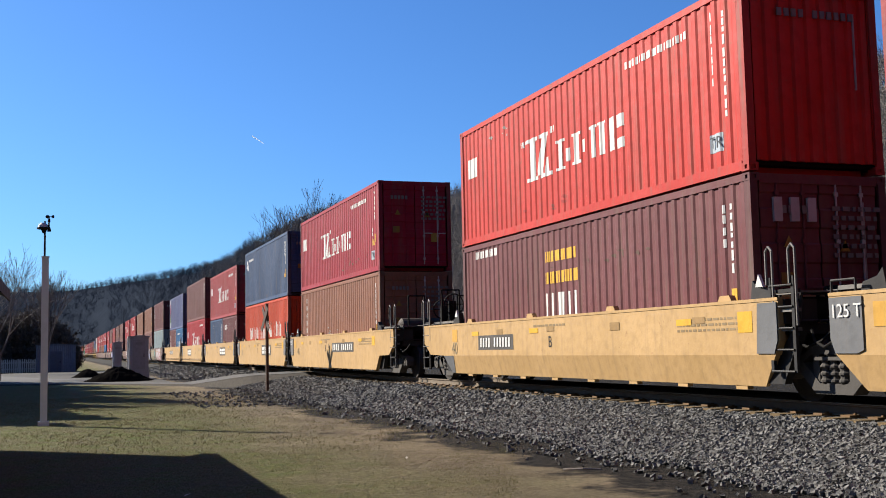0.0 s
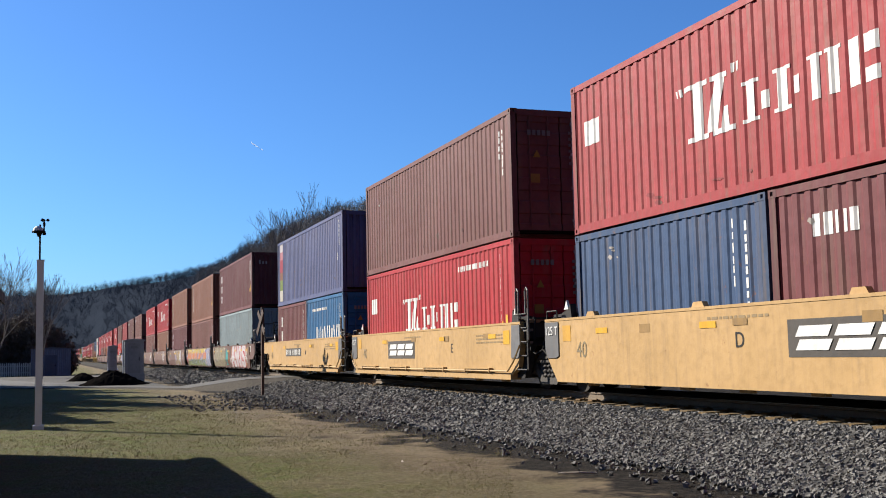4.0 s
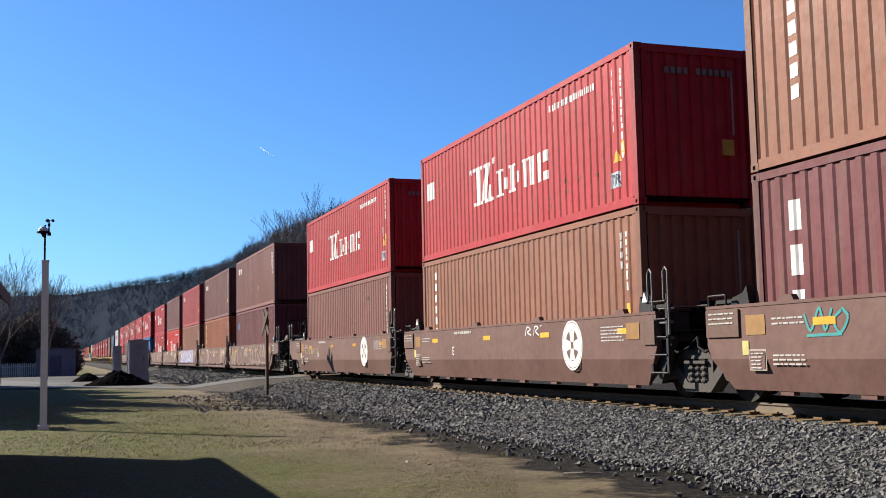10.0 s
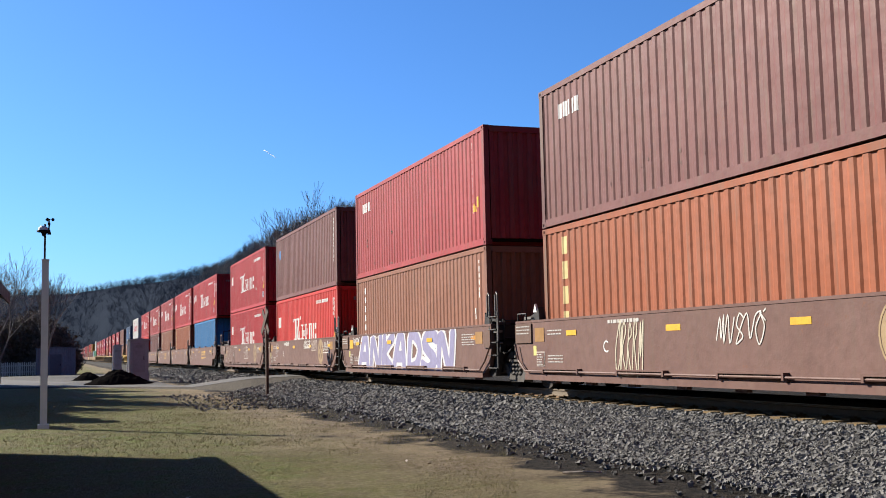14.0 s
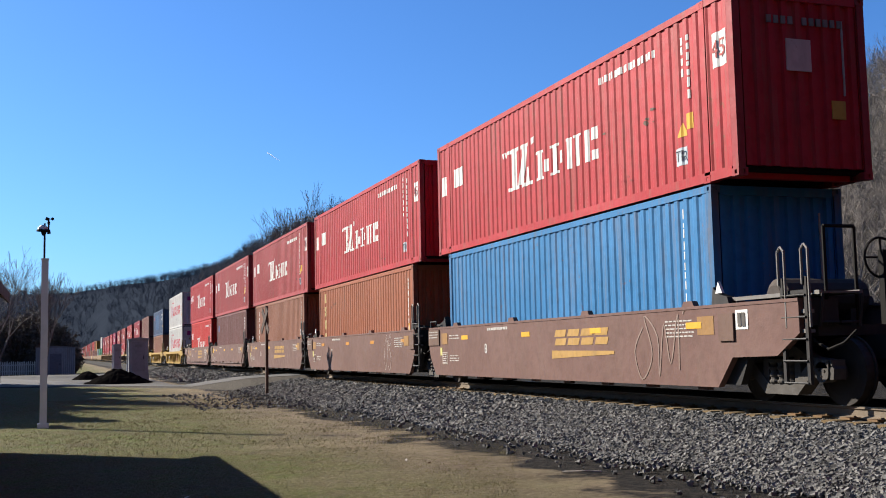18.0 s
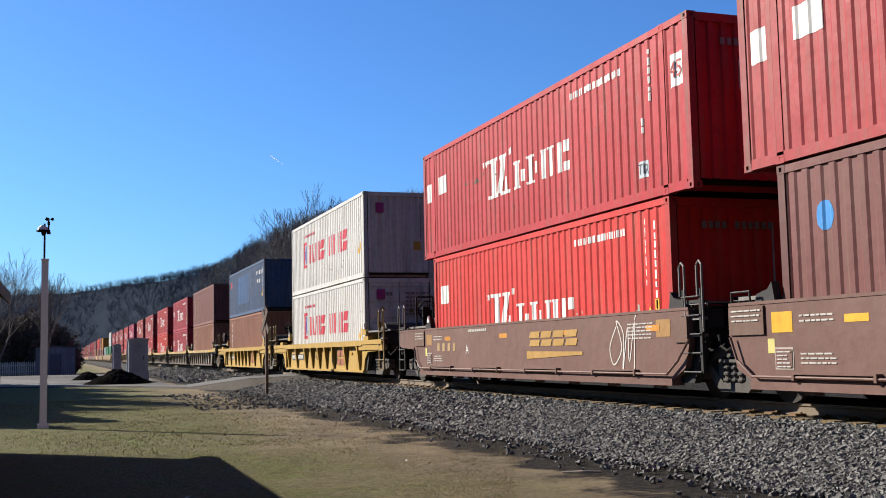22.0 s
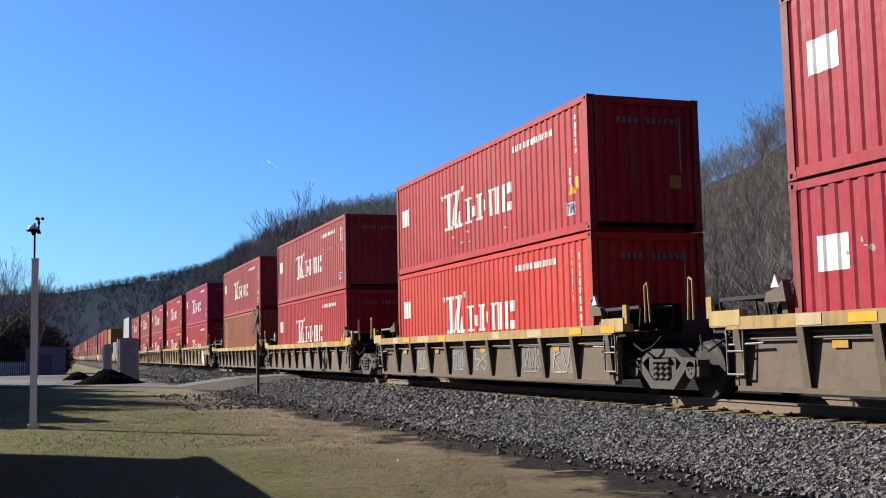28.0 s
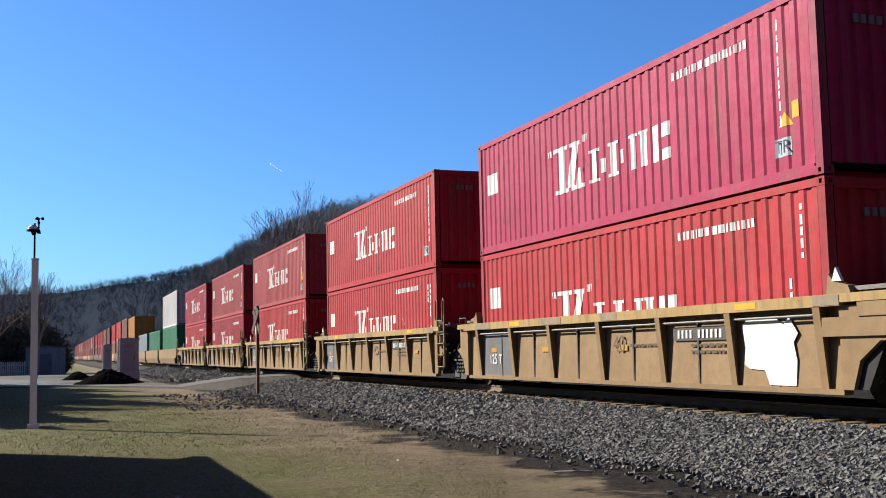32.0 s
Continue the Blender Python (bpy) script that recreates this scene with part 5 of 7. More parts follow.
            if chord == BUFF and rgb == DIRTY:
                for e in (-1, 1):
                    part("end_brace", Shape().box(*sorted((sx * 1.40, sx * 1.30)), *sorted((e * w, e * (w + 0.08))), 0.26, 1.06), m, top)
                    part("end_shelf", Shape().box(*sorted((sx * 1.46, sx * 1.1)), *sorted((e * w, e * (out_n if e < 0 else out_f))), 1.02, 1.1), dark, top)
                ribs_only = True
            else:
                ribs_only = False
            if not ribs_only:
              part("wheel_arch", Shape().prism([(-w, 0.26), (-w - 0.2, 0.26), (-w - 0.34, 0.62), (-w - 0.7, 0.86), (-out_n, 0.90), (-out_n, zc + 0.04), (-w, zc)], "x", *sorted((sx * 1.44, sx * 1.34))), m, top)
              part("wheel_arch", Shape().prism([(w, 0.26), (w + 0.2, 0.26), (w + 0.34, 0.62), (w + 0.7, 0.86), (out_f, 0.90), (out_f, zc + 0.04), (w, zc)], "x", *sorted((sx * 1.44, sx * 1.34))), m, top)
            for z in (0.92, 1.0) if ribs_only else ():
                part("air_pipe", Shape().tube((sx * 1.40, -w, z), (sx * 1.40, w, z), 0.017), DULLPIPE, top)
            if ribs_only:
                rib_ys = [-5.34 + 1.305 * i for i in range(10)] if half < 7.5 else [-w + 0.12 + (2 * w - 0.24) * i / 10 for i in range(11)]
            elif chord:
                rib_ys = [-6.14, -4.17, -2.23, -0.15, 1.93, 3.86, 5.78]
            else:
                rib_ys = [-5.96, -4.16, -2.38, -1.16, 0.02, 1.25, 2.46, 4.24, 5.96]
            for y in rib_ys:
                part("rib", shared(("rib", sx, zc), lambda: Shape().prism([(sx * 1.345, zc), (sx * 1.50, zc), (sx * 1.40, 0.26), (sx * 1.35, 0.26)], "y", -0.025, 0.025).prism([(sx * 1.47, zc), (sx * 1.505, zc), (sx * 1.41, 0.26), (sx * 1.385, 0.26)], "y", -0.07, 0.07)), m, top).location = (0, y, 0)
    part("floor_beam", Shape().box(-0.15, 0.15, -6.0, 6.0, 0.25, 0.31).box(-1.3, 1.3, -0.25, 0.25, 0.24, 0.32).box(-1.3, 1.3, -6.1, -5.5, 0.24, 0.42).box(-1.3, 1.3, 5.5, 6.1, 0.24, 0.42).box(-1.3, 1.3, -3.2, -2.9, 0.24, 0.32).box(-1.3, 1.3, 2.9, 3.2, 0.24, 0.32), dark, top)
    open_ends = chord == BUFF and rgb == DIRTY
    truck(top, -half - 0.65 if not near_end else -7.95 if open_ends else -7.55)
    if far_end:
        truck(top, 7.95 if open_ends else 7.55)
    if lite:
        part("end_deck", Shape().box(-1.2, 1.2, -out_n, -6.2, 0.98, 1.12).box(-1.2, 1.2, 6.2, out_f, 0.98, 1.12), dark, top)
    else:
        bare = chord is not None and rgb == DIRTY
        end_gear(top, -1, out_n, kind, m, dark, seed, near_end, bare)
        end_gear(top, 1, out_f, kind, m, dark, seed + 1, far_end, bare)
    MOVERS.append((top, c, TC, RZ))
    return top


MARK_COUNT = [0]


def flat_marks(car, polys, mat, label="", x=-1.50):
    MARK_COUNT[0] += 1
    x -= 0.0011 * (MARK_COUNT[0] % 6)
    ob = part("lettering" if "lettering" in label else "marking", laid(polys, None, x), mat, car, label)
    if len(polys) > 1:
        ob["kind"] = "stuff"
    return ob


def reflectors(car, ys, z=1.05, x=-1.50, faded=False):
    for y in ys:
        flat_marks(car, [rect(y - 0.22, y + 0.22, z, z + 0.1)], paint((0.55, 0.24, 0.03), 0.3) if faded else YELLOW, "yellow reflector", x)


PANEL = paint((0.085, 0.078, 0.072), 0.2)


def name_plate(car, y0, y1, z0, z1, pattern, x=-1.50):
    """A dark panel with plain white bars on it."""
    flat_marks(car, [rect(y1, y0, z0, z1)], PANEL, "dark grey panel", x)
    d = (z1 - z0) * 0.18
    flat_marks(car, word(0, y0 - 0.12, z0 + d, y1 + 0.12, z1 - d, pattern), WHITE, "white lettering on a dark panel", x - 0.009)


SOOT = paint((0.15, 0.155, 0.165), 0.3)


def end_box(car, body, x=-1.50):
    """The grey end casting with its load figure at the far end of a well."""
    part("end_plate", Shape().prism([(6.5, 0.68), (6.9, 0.68), (6.98, 0.86), (6.98, 1.38), (6.38, 1.38), (6.38, 0.72)], "x", x - 0.02, x - 0.002), SOOT, car, "dark grey end plate")
    letter(car, body, 0.24, x - 0.036, 6.66, 1.2, WHITE, "white figures")


def round_badge(car, y, z, r, mat, x=-1.50):
    s = Shape()
    for i in range(24):
        a, b = 2 * math.pi * i / 24, 2 * math.pi * (i + 1) / 24
        for r0, r1 in ((r * 0.93, r), (r * 0.62, r * 0.9)):
            s.face([(x - 0.004, y + r1 * 0.92 * math.cos(a), z + r1 * math.sin(a)), (x - 0.004, y + r1 * 0.92 * math.cos(b), z + r1 * math.sin(b)),
                    (x - 0.004, y + r0 * 0.92 * math.cos(b), z + r0 * math.sin(b)), (x - 0.004, y + r0 * 0.92 * math.cos(a), z + r0 * math.sin(a))])
    for dy, dz in ((1, 0), (-1, 0), (0, 1), (0, -1)):
        s.face([(x - 0.0045, y + p * 0.92, z + q) for p, q in ((dy * r * 0.58 - dz * r * 0.24, dz * r * 0.58 - dy * r * 0.24), (dy * r * 0.58 + dz * r * 0.24, dz * r * 0.58 + dy * r * 0.24), (dy * r * 0.14 + dz * r * 0.14, dz * r * 0.14 + dy * r * 0.14), (dy * r * 0.14 - dz * r * 0.14, dz * r * 0.14 - dy * r * 0.14))])
    return part("marking", s, mat, car, "round railway badge with a cross")


# ---- colours ----
SCARLET, RED, CRIMSON, PINKRED = (0.54, 0.022, 0.014), (0.41, 0.012, 0.024), (0.34, 0.009, 0.032), (0.35, 0.036, 0.044)
MAROON, BROWN, OXIDE, TAN = (0.150, 0.038, 0.044), (0.203, 0.076, 0.063), (0.16, 0.056, 0.053), (0.262, 0.104, 0.062)
NAVY, BLUE, SLATE, TEAL = (0.028, 0.070, 0.165), (0.011, 0.165, 0.40), (0.080, 0.100, 0.235), (0.008, 0.125, 0.31)
ORANGE, PALEGREY, OFFWHITE, MAGENTA = (0.56, 0.052, 0.01), (0.26, 0.33, 0.355), (0.60, 0.60, 0.59), (0.38, 0.009, 0.075)
RUST, GREEN, BRIGHT = (0.31, 0.088, 0.036), (0.02, 0.2, 0.1), (0.56, 0.018, 0.015)
BUFF, TTYELLOW, BOXCAR, DIRTY = (0.52, 0.335, 0.145), (0.44, 0.28, 0.06), (0.155, 0.082, 0.068), (0.135, 0.103, 0.076)
TANCAR = (0.27, 0.175, 0.085)
ORANGEBOX = (0.50, 0.20, 0.03)

WORDS = {SCARLET: "bright scarlet", RED: "red", CRIMSON: "crimson", PINKRED: "faded pinkish red", MAROON: "maroon", BROWN: "reddish brown", OXIDE: "dark oxide brown", TAN: "faded tan brown",
         NAVY: "dark navy blue", BLUE: "bright blue", SLATE: "slate blue", TEAL: "cobalt blue", ORANGE: "orange red", PALEGREY: "pale blue grey", OFFWHITE: "white", MAGENTA: "magenta red", RUST: "rusty orange brown", GREEN: "green", BRIGHT: "vivid red",
         BUFF: "faded buff yellow", TTYELLOW: "yellow", BOXCAR: "mineral brown", DIRTY: "dirty grey brown", TANCAR: "dusty tan", ORANGEBOX: "amber orange"}
TALE = {"liner": "with large white lettering", "liner_low": "with low-set white lettering", "column": "with white downward lettering", "gold": "with pale yellow lettering", "three": "with white downward lettering", "south": "with white lettering and figure",
        "horse": "with small white emblem", "ming": "with large red lettering", "stripes": "with striped colour panel", "ocean": "with white lettering", "round": "with round blue sticker", "patch": "with repainted patch",
        "rows": "with yellow lettering", "number": "with small white lettering", "": "with plain weathered sides"}
ORDER = [0]


def stack(c, low, high, lite=False):
    """Two layers of containers in the well whose middle lies at c. Each: colour, height, mark, doors[, length]; low may be a pair of short ones."""
    z = BOX_Z
    for tier, spec in (("lower", low), ("upper", high)):
        if spec is None:
            continue
        for s in (spec if isinstance(spec, list) else [spec]):
            rgb, h, mark, doors, *more = s
            length = more[0] if more else L40
            q = c - length / 2
            if length == L20:
                q = c - L40 / 2 if s is spec[0] else c + L40 / 2 - L20
            ORDER[0] += 1
            size = {L20: "short", L40: "long", L45: "extra-long"}[length]
            lab = f"{WORDS[rgb]} {size} {'' if length == L45 else 'corrugated '}container {TALE[mark]}, {tier} tier"
            container(q, z, h, rgb, lab, length, doors, mark, 0.42, lite, ORDER[0])
        z += h + 0.03

# ---- the train, from the leading well to the last that can be told apart ----
TTX = [SLIT, SLIT, SLIT]
CHALK = paint((0.52, 0.50, 0.47), 0.3)
NUMBERS = [BLOCK, BLOCK, BLOCK, BLOCK, [], BLOCK, BLOCK, BLOCK, BLOCK, BLOCK, BLOCK]


def yellow_car(c, seed, badge="ttx", code="B", near_end=False, far_end=False, kind="plate", plate_y=-0.75):
    car = well_car(c, kind, BUFF, "faded buff yellow well car with smooth sides", near_end, far_end, seed)
    if badge == "ttx":
        name_plate(car, plate_y, plate_y - 2.55, 0.68, 1.18, TTX)
    else:
        name_plate(car, plate_y, plate_y - (2.1 if kind == "smooth" else 3.14), 0.79, 1.12, NUMBERS)
    reflectors(car, (4.6, -4.6, 1.2) if seed % 2 else (3.2, -2.0, -5.4), 1.12)
    flat_marks(car, small_rows(-4.4, -6.1, [(1.18, 0.035), (1.10, 0.035), (1.02, 0.035)], seed, 0.04) + small_rows(1.2, -0.3, [(1.24, 0.04)], seed + 1, 0.04), paint((0.29, 0.21, 0.11), 0.2), "faded dark lettering")
    letter(car, code, 0.32, -1.506, -2.73 if kind == "piped" and badge == "ttx" else -1.05 if kind == "piped" else 0.4, 0.92, BLACK)
    letter(car, "40", 0.42, -1.506, 5.4 if not far_end else 6.05, 0.82, paint((0.25, 0.2, 0.12), 0.3), "dark figures")
    flat_marks(car, [rect(-6.4, -6.05, 0.98, 1.28)], YELLOW, "yellow patch")
    if kind == "smooth":
        e = -1 if not far_end else 1
        part("end_cover", Shape().face([(-1.508, e * 6.15, 0.655), (-1.508, e * 6.88, 0.655), (-1.40, e * 6.5, 0.225), (-1.40, e * 6.3, 0.225)][::e]), SOOT, car, "grey painted lower end")
    if not near_end:
        part("end_plate", Shape().prism([(-6.5, 0.68), (-6.9, 0.68), (-6.98, 0.86), (-6.98, 1.38), (-6.55, 1.38)], "x", -1.52, -1.502), SOOT, car, "dark grey end plate")
    flat_marks(car, [rect(5.85, 6.2, 1.0, 1.3)], paint((0.62, 0.34, 0.05), 0.2), "yellow patch")
    for k in range(4):
        flat_marks(car, [rect(-5.2 + 2.7 * k, -4.85 + 2.7 * k, 1.14 - 0.04 * (k % 2), 1.24)], paint((0.34, 0.21, 0.08), 0.3), "faded brown patch")
    if not far_end:
        end_box(car, "125 T")
    return car


def brown_car(c, seed, kind="smooth", near_end=False, far_end=False, code="E", badge="cross", badge_mat=WHITE):
    car = well_car(c, kind, BOXCAR, "mineral brown well car with faded lettering" if seed % 2 else "dusty brown well car with small white lettering", near_end, far_end, seed)
    reflectors(car, (4.3, 0.6, -2.6, -5.9), 1.10, faded=seed % 3 == 0)
    flat_marks(car, small_rows(-5.05, -5.9, [(1.22, 0.022), (1.16, 0.022), (1.10, 0.022), (1.04, 0.022), (0.98, 0.022)], seed, 0.022) + small_rows(2.8, 1.6, [(1.28, 0.06)], seed + 3, 0.03) + small_rows(5.4, 4.7, [(1.2, 0.024), (1.13, 0.024), (0.70, 0.022), (0.64, 0.022), (0.58, 0.022)], seed + 4, 0.022), CHALK, "small white lettering")
    letter(car, code, 0.3, -1.506, 2.9, 0.86, WHITE)
    if badge == "cross":
        round_badge(car, -3.85 if badge_mat is WHITE else -4.48, 0.93, 0.48, badge_mat)
    elif badge == "stripe":
        gold = paint((0.42, 0.25, 0.07), 0.3)
        flat_marks(car, word(0, -0.8, 0.90, -3.1, 1.2, [SLIT, SLIT, SLIT, SLIT]) + [[(-0.7, 0.64), (-3.3, 0.72), (-3.3, 0.78), (-0.7, 0.80)]], gold, "faded gold lettering and stripe")
    elif badge == "name":
        flat_marks(car, word(0, 5.2, 0.88, 2.9, 1.10, NUMBERS), paint((0.42, 0.32, 0.19), 0.3), "pale yellow lettering")
    rim = paint((0.14, 0.08, 0.06), 0.4)
    part("end_plate", Shape().box(-1.53, -1.502, -6.98, -6.6, 0.9, 1.3), rim, car)
    part("end_plate", Shape().box(-1.53, -1.502, 6.15, 6.98, 0.98, 1.38), rim, car)
    gold = paint((0.33, 0.18, 0.06), 0.3)
    flat_marks(car, [rect(-6.45, -6.0, 1.0, 1.28)], gold, "faded gold patch")
    flat_marks(car, [rect(5.55, 6.0, 1.0, 1.28)], gold if seed % 4 != 2 else YELLOW, "gold patch")
    flat_marks(car, [rect(5.95, 6.1, 0.72, 0.92)], paint((0.6, 0.55, 0.2), 0.2), "small yellow tag")
    flat_marks(car, [rect(5.55, 5.95, 0.50, 0.80)], paint((0.42, 0.36, 0.32), 0.2), "white frame of a notice")
    flat_marks(car, [rect(5.575, 5.925, 0.525, 0.775)], paint(BOXCAR, 0.2), "brown notice panel", -1.508)
    flat_marks(car, small_rows(5.89, 5.60, [(0.73 - 0.05 * k, 0.018) for k in range(5)], seed + 9, 0.015), CHALK, "small white lettering", -1.516)
    flat_marks(car, small_rows(6.9, 6.2, [(1.31, 0.022), (1.24, 0.022), (1.17, 0.022)], seed + 6, 0.02), CHALK, "small white lettering", -1.532)
    if near_end:
        flat_marks(car, [rect(-7.32, -7.02, 1.06, 1.34)], WHITE, "white framed placard")
        flat_marks(car, [rect(-7.26, -7.18, 1.10, 1.30), rect(-7.16, -7.08, 1.10, 1.30)], PANEL, "dark panes of a placard", -1.508)
    return car


def ribbed_car(c, seed, rgb, chord, label, near_end, far_end, half=7.0):
    car = well_car(c, "ribbed", rgb, label, near_end, far_end, seed, False, chord, half)
    flat_marks(car, [rect(y, y + 0.3, 0.78, 0.88) for y in (-4.9, -1.0, 2.2, 4.9)], paint((0.5, 0.27, 0.03), 0.4), "yellow reflector", -1.361)
    return car


def tag(car, seed, y0, y1, letters, rgb, width=0.05, z0=0.3, z1=1.34, x=None, bent=False):
    spray(car, scribble(seed, y0, y1, z0, z1, letters), [(width, rgb)], bent, 5, x)


AQUA = (0.05, 0.30, 0.30)

yellow_car(4.45, 2, kind="smooth")
stack(4.45, (MAROON, HC, "", True), (RED, HC, "liner", True))
yellow_car(19.5, 1, "number", "B", far_end=True, kind="smooth", plate_y=4.4)
stack(19.5, (MAROON, HC, "rows", True), (SCARLET, HC, "liner", False))
yellow_car(39.35, 3, "number", "B", near_end=True, plate_y=-0.6)
stack(39.35, (TAN, HC, "column", True), (CRIMSON, HC, "liner", True))
yellow_car(54.45, 5, "ttx", "C")
stack(54.45, (ORANGE, HC, "south", False), (NAVY, HC, "horse", True))
yellow_car(69.8, 7, "ttx", "D", plate_y=-0.7)
stack(69.8, [(MAROON, STD, "number", True, L20), (NAVY, STD, "", True, L20)], (PINKRED, HC, "liner", True))
yellow_car(85.05, 4, "ttx", "E", kind="piped", plate_y=2.83)
stack(85.05, (RED, HC, "liner", True), (OXIDE, HC, "", True))
yellow_car(100.45, 6, "number", "A", far_end=True, kind="piped", plate_y=2.9)
stack(100.45, [(TEAL, STD, "ocean", True, L20), (MAROON, STD, "three", True, L20)], (SLATE, HC, "stripes", False))

car = brown_car(119.8, 1, near_end=True, code="B", badge="")
field(car, 6.75, 1.75, 0.27, 1.37, (0.25, 0.215, 0.14), True, 0.03, 1)
spray(car, figures(("arch", "snake", "fork", "double", "ring"), 6.5, 1.9, 0.34, 1.32), [(0.30, (0.10, 0.085, 0.06)), (0.23, (0.29, 0.25, 0.165))], True)
spray(car, scribble(17, 6.6, 1.8, 0.3, 1.36, 6), [(0.022, (0.62, 0.60, 0.55))], True)
field(car, -0.75, -5.85, 0.3, 1.34, (0.40, 0.135, 0.035), True, 0.09, 2)
spray(car, figures(("arch", "double", "loop", "snake"), -0.85, -5.55, 0.36, 1.30, 0.15), [(0.56, (0.66, 0.63, 0.62)), (0.50, (0.42, 0.018, 0.04)), (0.34, (0.60, 0.58, 0.60)), (0.07, (0.44, 0.43, 0.46))], True)
tag(car, 14, 1.6, 0.7, 3, AQUA, 0.09, 0.42, 1.25, None, True)
tag(car, 18, 0.6, 0.0, 2, (0.36, 0.14, 0.05), 0.06, 0.4, 1.1, None, True)
tag(car, 19, -0.2, -0.7, 3, (0.64, 0.62, 0.60), 0.025, 0.4, 0.75, None, True)
tag(car, 20, -5.3, -5.75, 3, (0.66, 0.64, 0.62), 0.022, 1.16, 1.36, None, True)
tag(car, 15, -5.5, -6.1, 5, (0.66, 0.64, 0.62), 0.02, 0.72, 1.12, None, True)
tag(car, 16, -5.75, -6.4, 4, (0.66, 0.64, 0.62), 0.02, 0.5, 0.75, None, True)
reflectors(car, (6.3, 3.2, -2.3, -4.4), 1.10, -1.524)
stack(119.8, (PALEGREY, HC, "", False), (MAROON, HC, "three", False))
car = brown_car(135.15, 3, code="C", badge="")
for lo, hi, rgb, k in ((0.24, 0.78, (0.155, 0.195, 0.05), 3), (0.70, 1.12, (0.55, 0.16, 0.03), 4), (1.0, 1.39, (0.56, 0.43, 0.06), 5)):
    field(car, 5.85, -4.75, lo, hi, rgb, True, 0.05, k)
field(car, 6.95, 5.75, 0.72, 1.36, (0.30, 0.33, 0.46), True, 0.05, 6)
field(car, -4.25, -6.8, 0.30, 1.37, (0.17, 0.20, 0.36), True, 0.06, 7)
HOLLOWS = [(4.75, 1.06, 0.10, 0.2, -0.11), (4.47, 0.56, 0.10, 0.16, -0.22), (2.98, 1.18, 0.13, 0.17, 0.08), (3.08, 0.56, 0.2, 0.23, -0.26), (3.8, 0.91, 0.09, 0.36, -0.11), (1.89, 0.64, 0.12, 0.32, -0.33),
           (1.35, 1.07, 0.15, 0.25, 0.0), (0.89, 0.43, 0.13, 0.19, -0.5), (0.77, 0.74, 0.13, 0.2, -0.17), (-0.19, 0.89, 0.16, 0.35, 0.08), (-0.86, 1.08, 0.11, 0.23, -0.06), (-1.02, 0.54, 0.11, 0.21, -0.13),
           (-1.73, 1.13, 0.1, 0.2, 0.0), (-1.84, 0.65, 0.11, 0.25, -0.13), (-2.42, 0.68, 0.12, 0.37, 0.1), (-3.04, 0.74, 0.16, 0.34, -0.25), (-3.66, 1.06, 0.12, 0.2, 0.0), (-4.01, 0.45, 0.17, 0.2, -0.57)]
drops(car, HOLLOWS, [(0.075, (0.68, 0.66, 0.62)), (0.028, (0.05, 0.03, 0.08)), (0.0, (0.125, 0.175, 0.37))], True)
spray(car, [[(-3.95, 1.38), (-4.22, 1.2), (-4.28, 0.98), (-4.05, 0.82)], [(-4.05, 0.82), (-4.35, 0.55), (-4.7, 0.4)]], [(0.16, (0.68, 0.66, 0.62)), (0.05, (0.34, 0.05, 0.10))], True)
spray(car, [[(y, 1.36), (y - 0.10, 1.05), (y - 0.02, 0.78)] for y in (4.1, 2.35, 0.45, -0.55, -1.35, -2.75)] + [[(y, 0.62), (y - 0.14, 0.42), (y - 0.22, 0.28)] for y in (3.9, 2.5, 0.1, -0.6, -2.0)],
      [(0.055, (0.68, 0.66, 0.62)), (0.02, (0.05, 0.03, 0.08))], True)
tag(car, 24, 6.75, 5.9, 4, (0.42, 0.05, 0.08), 0.035, 0.42, 0.9, None, True)
tag(car, 25, 6.7, 5.95, 3, (0.60, 0.60, 0.58), 0.03, 1.05, 1.32, None, True)
spray(car, figures(("loop", "fork"), -4.9, -6.7, 0.4, 1.28), [(0.34, (0.56, 0.56, 0.6)), (0.24, (0.24, 0.24, 0.38)), (0.05, (0.5, 0.5, 0.55))], True)
reflectors(car, (2.85, -0.15, -3.05), 1.10, -1.524)
stack(135.15, (BROWN, HC, "", False), (TAN, HC, "column", False))
car = brown_car(150.6, 5, code="D", badge="")
field(car, 0.38, -4.1, 0.25, 1.38, (0.26, 0.24, 0.44), True, 0.02, 8)
for name, ya, yb in (("zig", 0.22, -1.0), ("double", -1.0, -1.92), ("hook", -1.9, -2.85), ("ring", -2.85, -3.75)):
    spray(car, figures((name,), ya, yb, 0.34, 1.26), [(0.36, (0.085, 0.065, 0.05)), (0.32, (0.56, 0.50, 0.36)), (0.275, (0.285, 0.205, 0.095))], True, 1 if name in ("zig", "double") else 5)
round_badge(car, -3.85, 0.93, 0.48, WHITE, -1.522)
letter(car, "2015", 0.2, -1.515, -4.2, 1.32, paint((0.5, 0.56, 0.54), 0.1), "sprayed figures")
tag(car, 33, 4.75, 3.85, 3, AQUA, 0.04, 0.98, 1.3, None, True)
tag(car, 34, 1.35, 0.4, 6, (0.68, 0.66, 0.64), 0.03, 1.2, 1.37, None, True)
tag(car, 35, -3.85, -4.4, 3, (0.42, 0.5, 0.46), 0.03, 0.34, 0.6, None, True)
tag(car, 37, -5.4, -6.3, 3, (0.40, 0.40, 0.44), 0.035, 0.4, 1.0, None, True)
reflectors(car, (-0.2, -3.15), 1.10, -1.524)
stack(150.6, (MAROON, HC, "three", False), (TAN, HC, "column", False))
car = brown_car(166.1, 7, code="E", badge="cross")
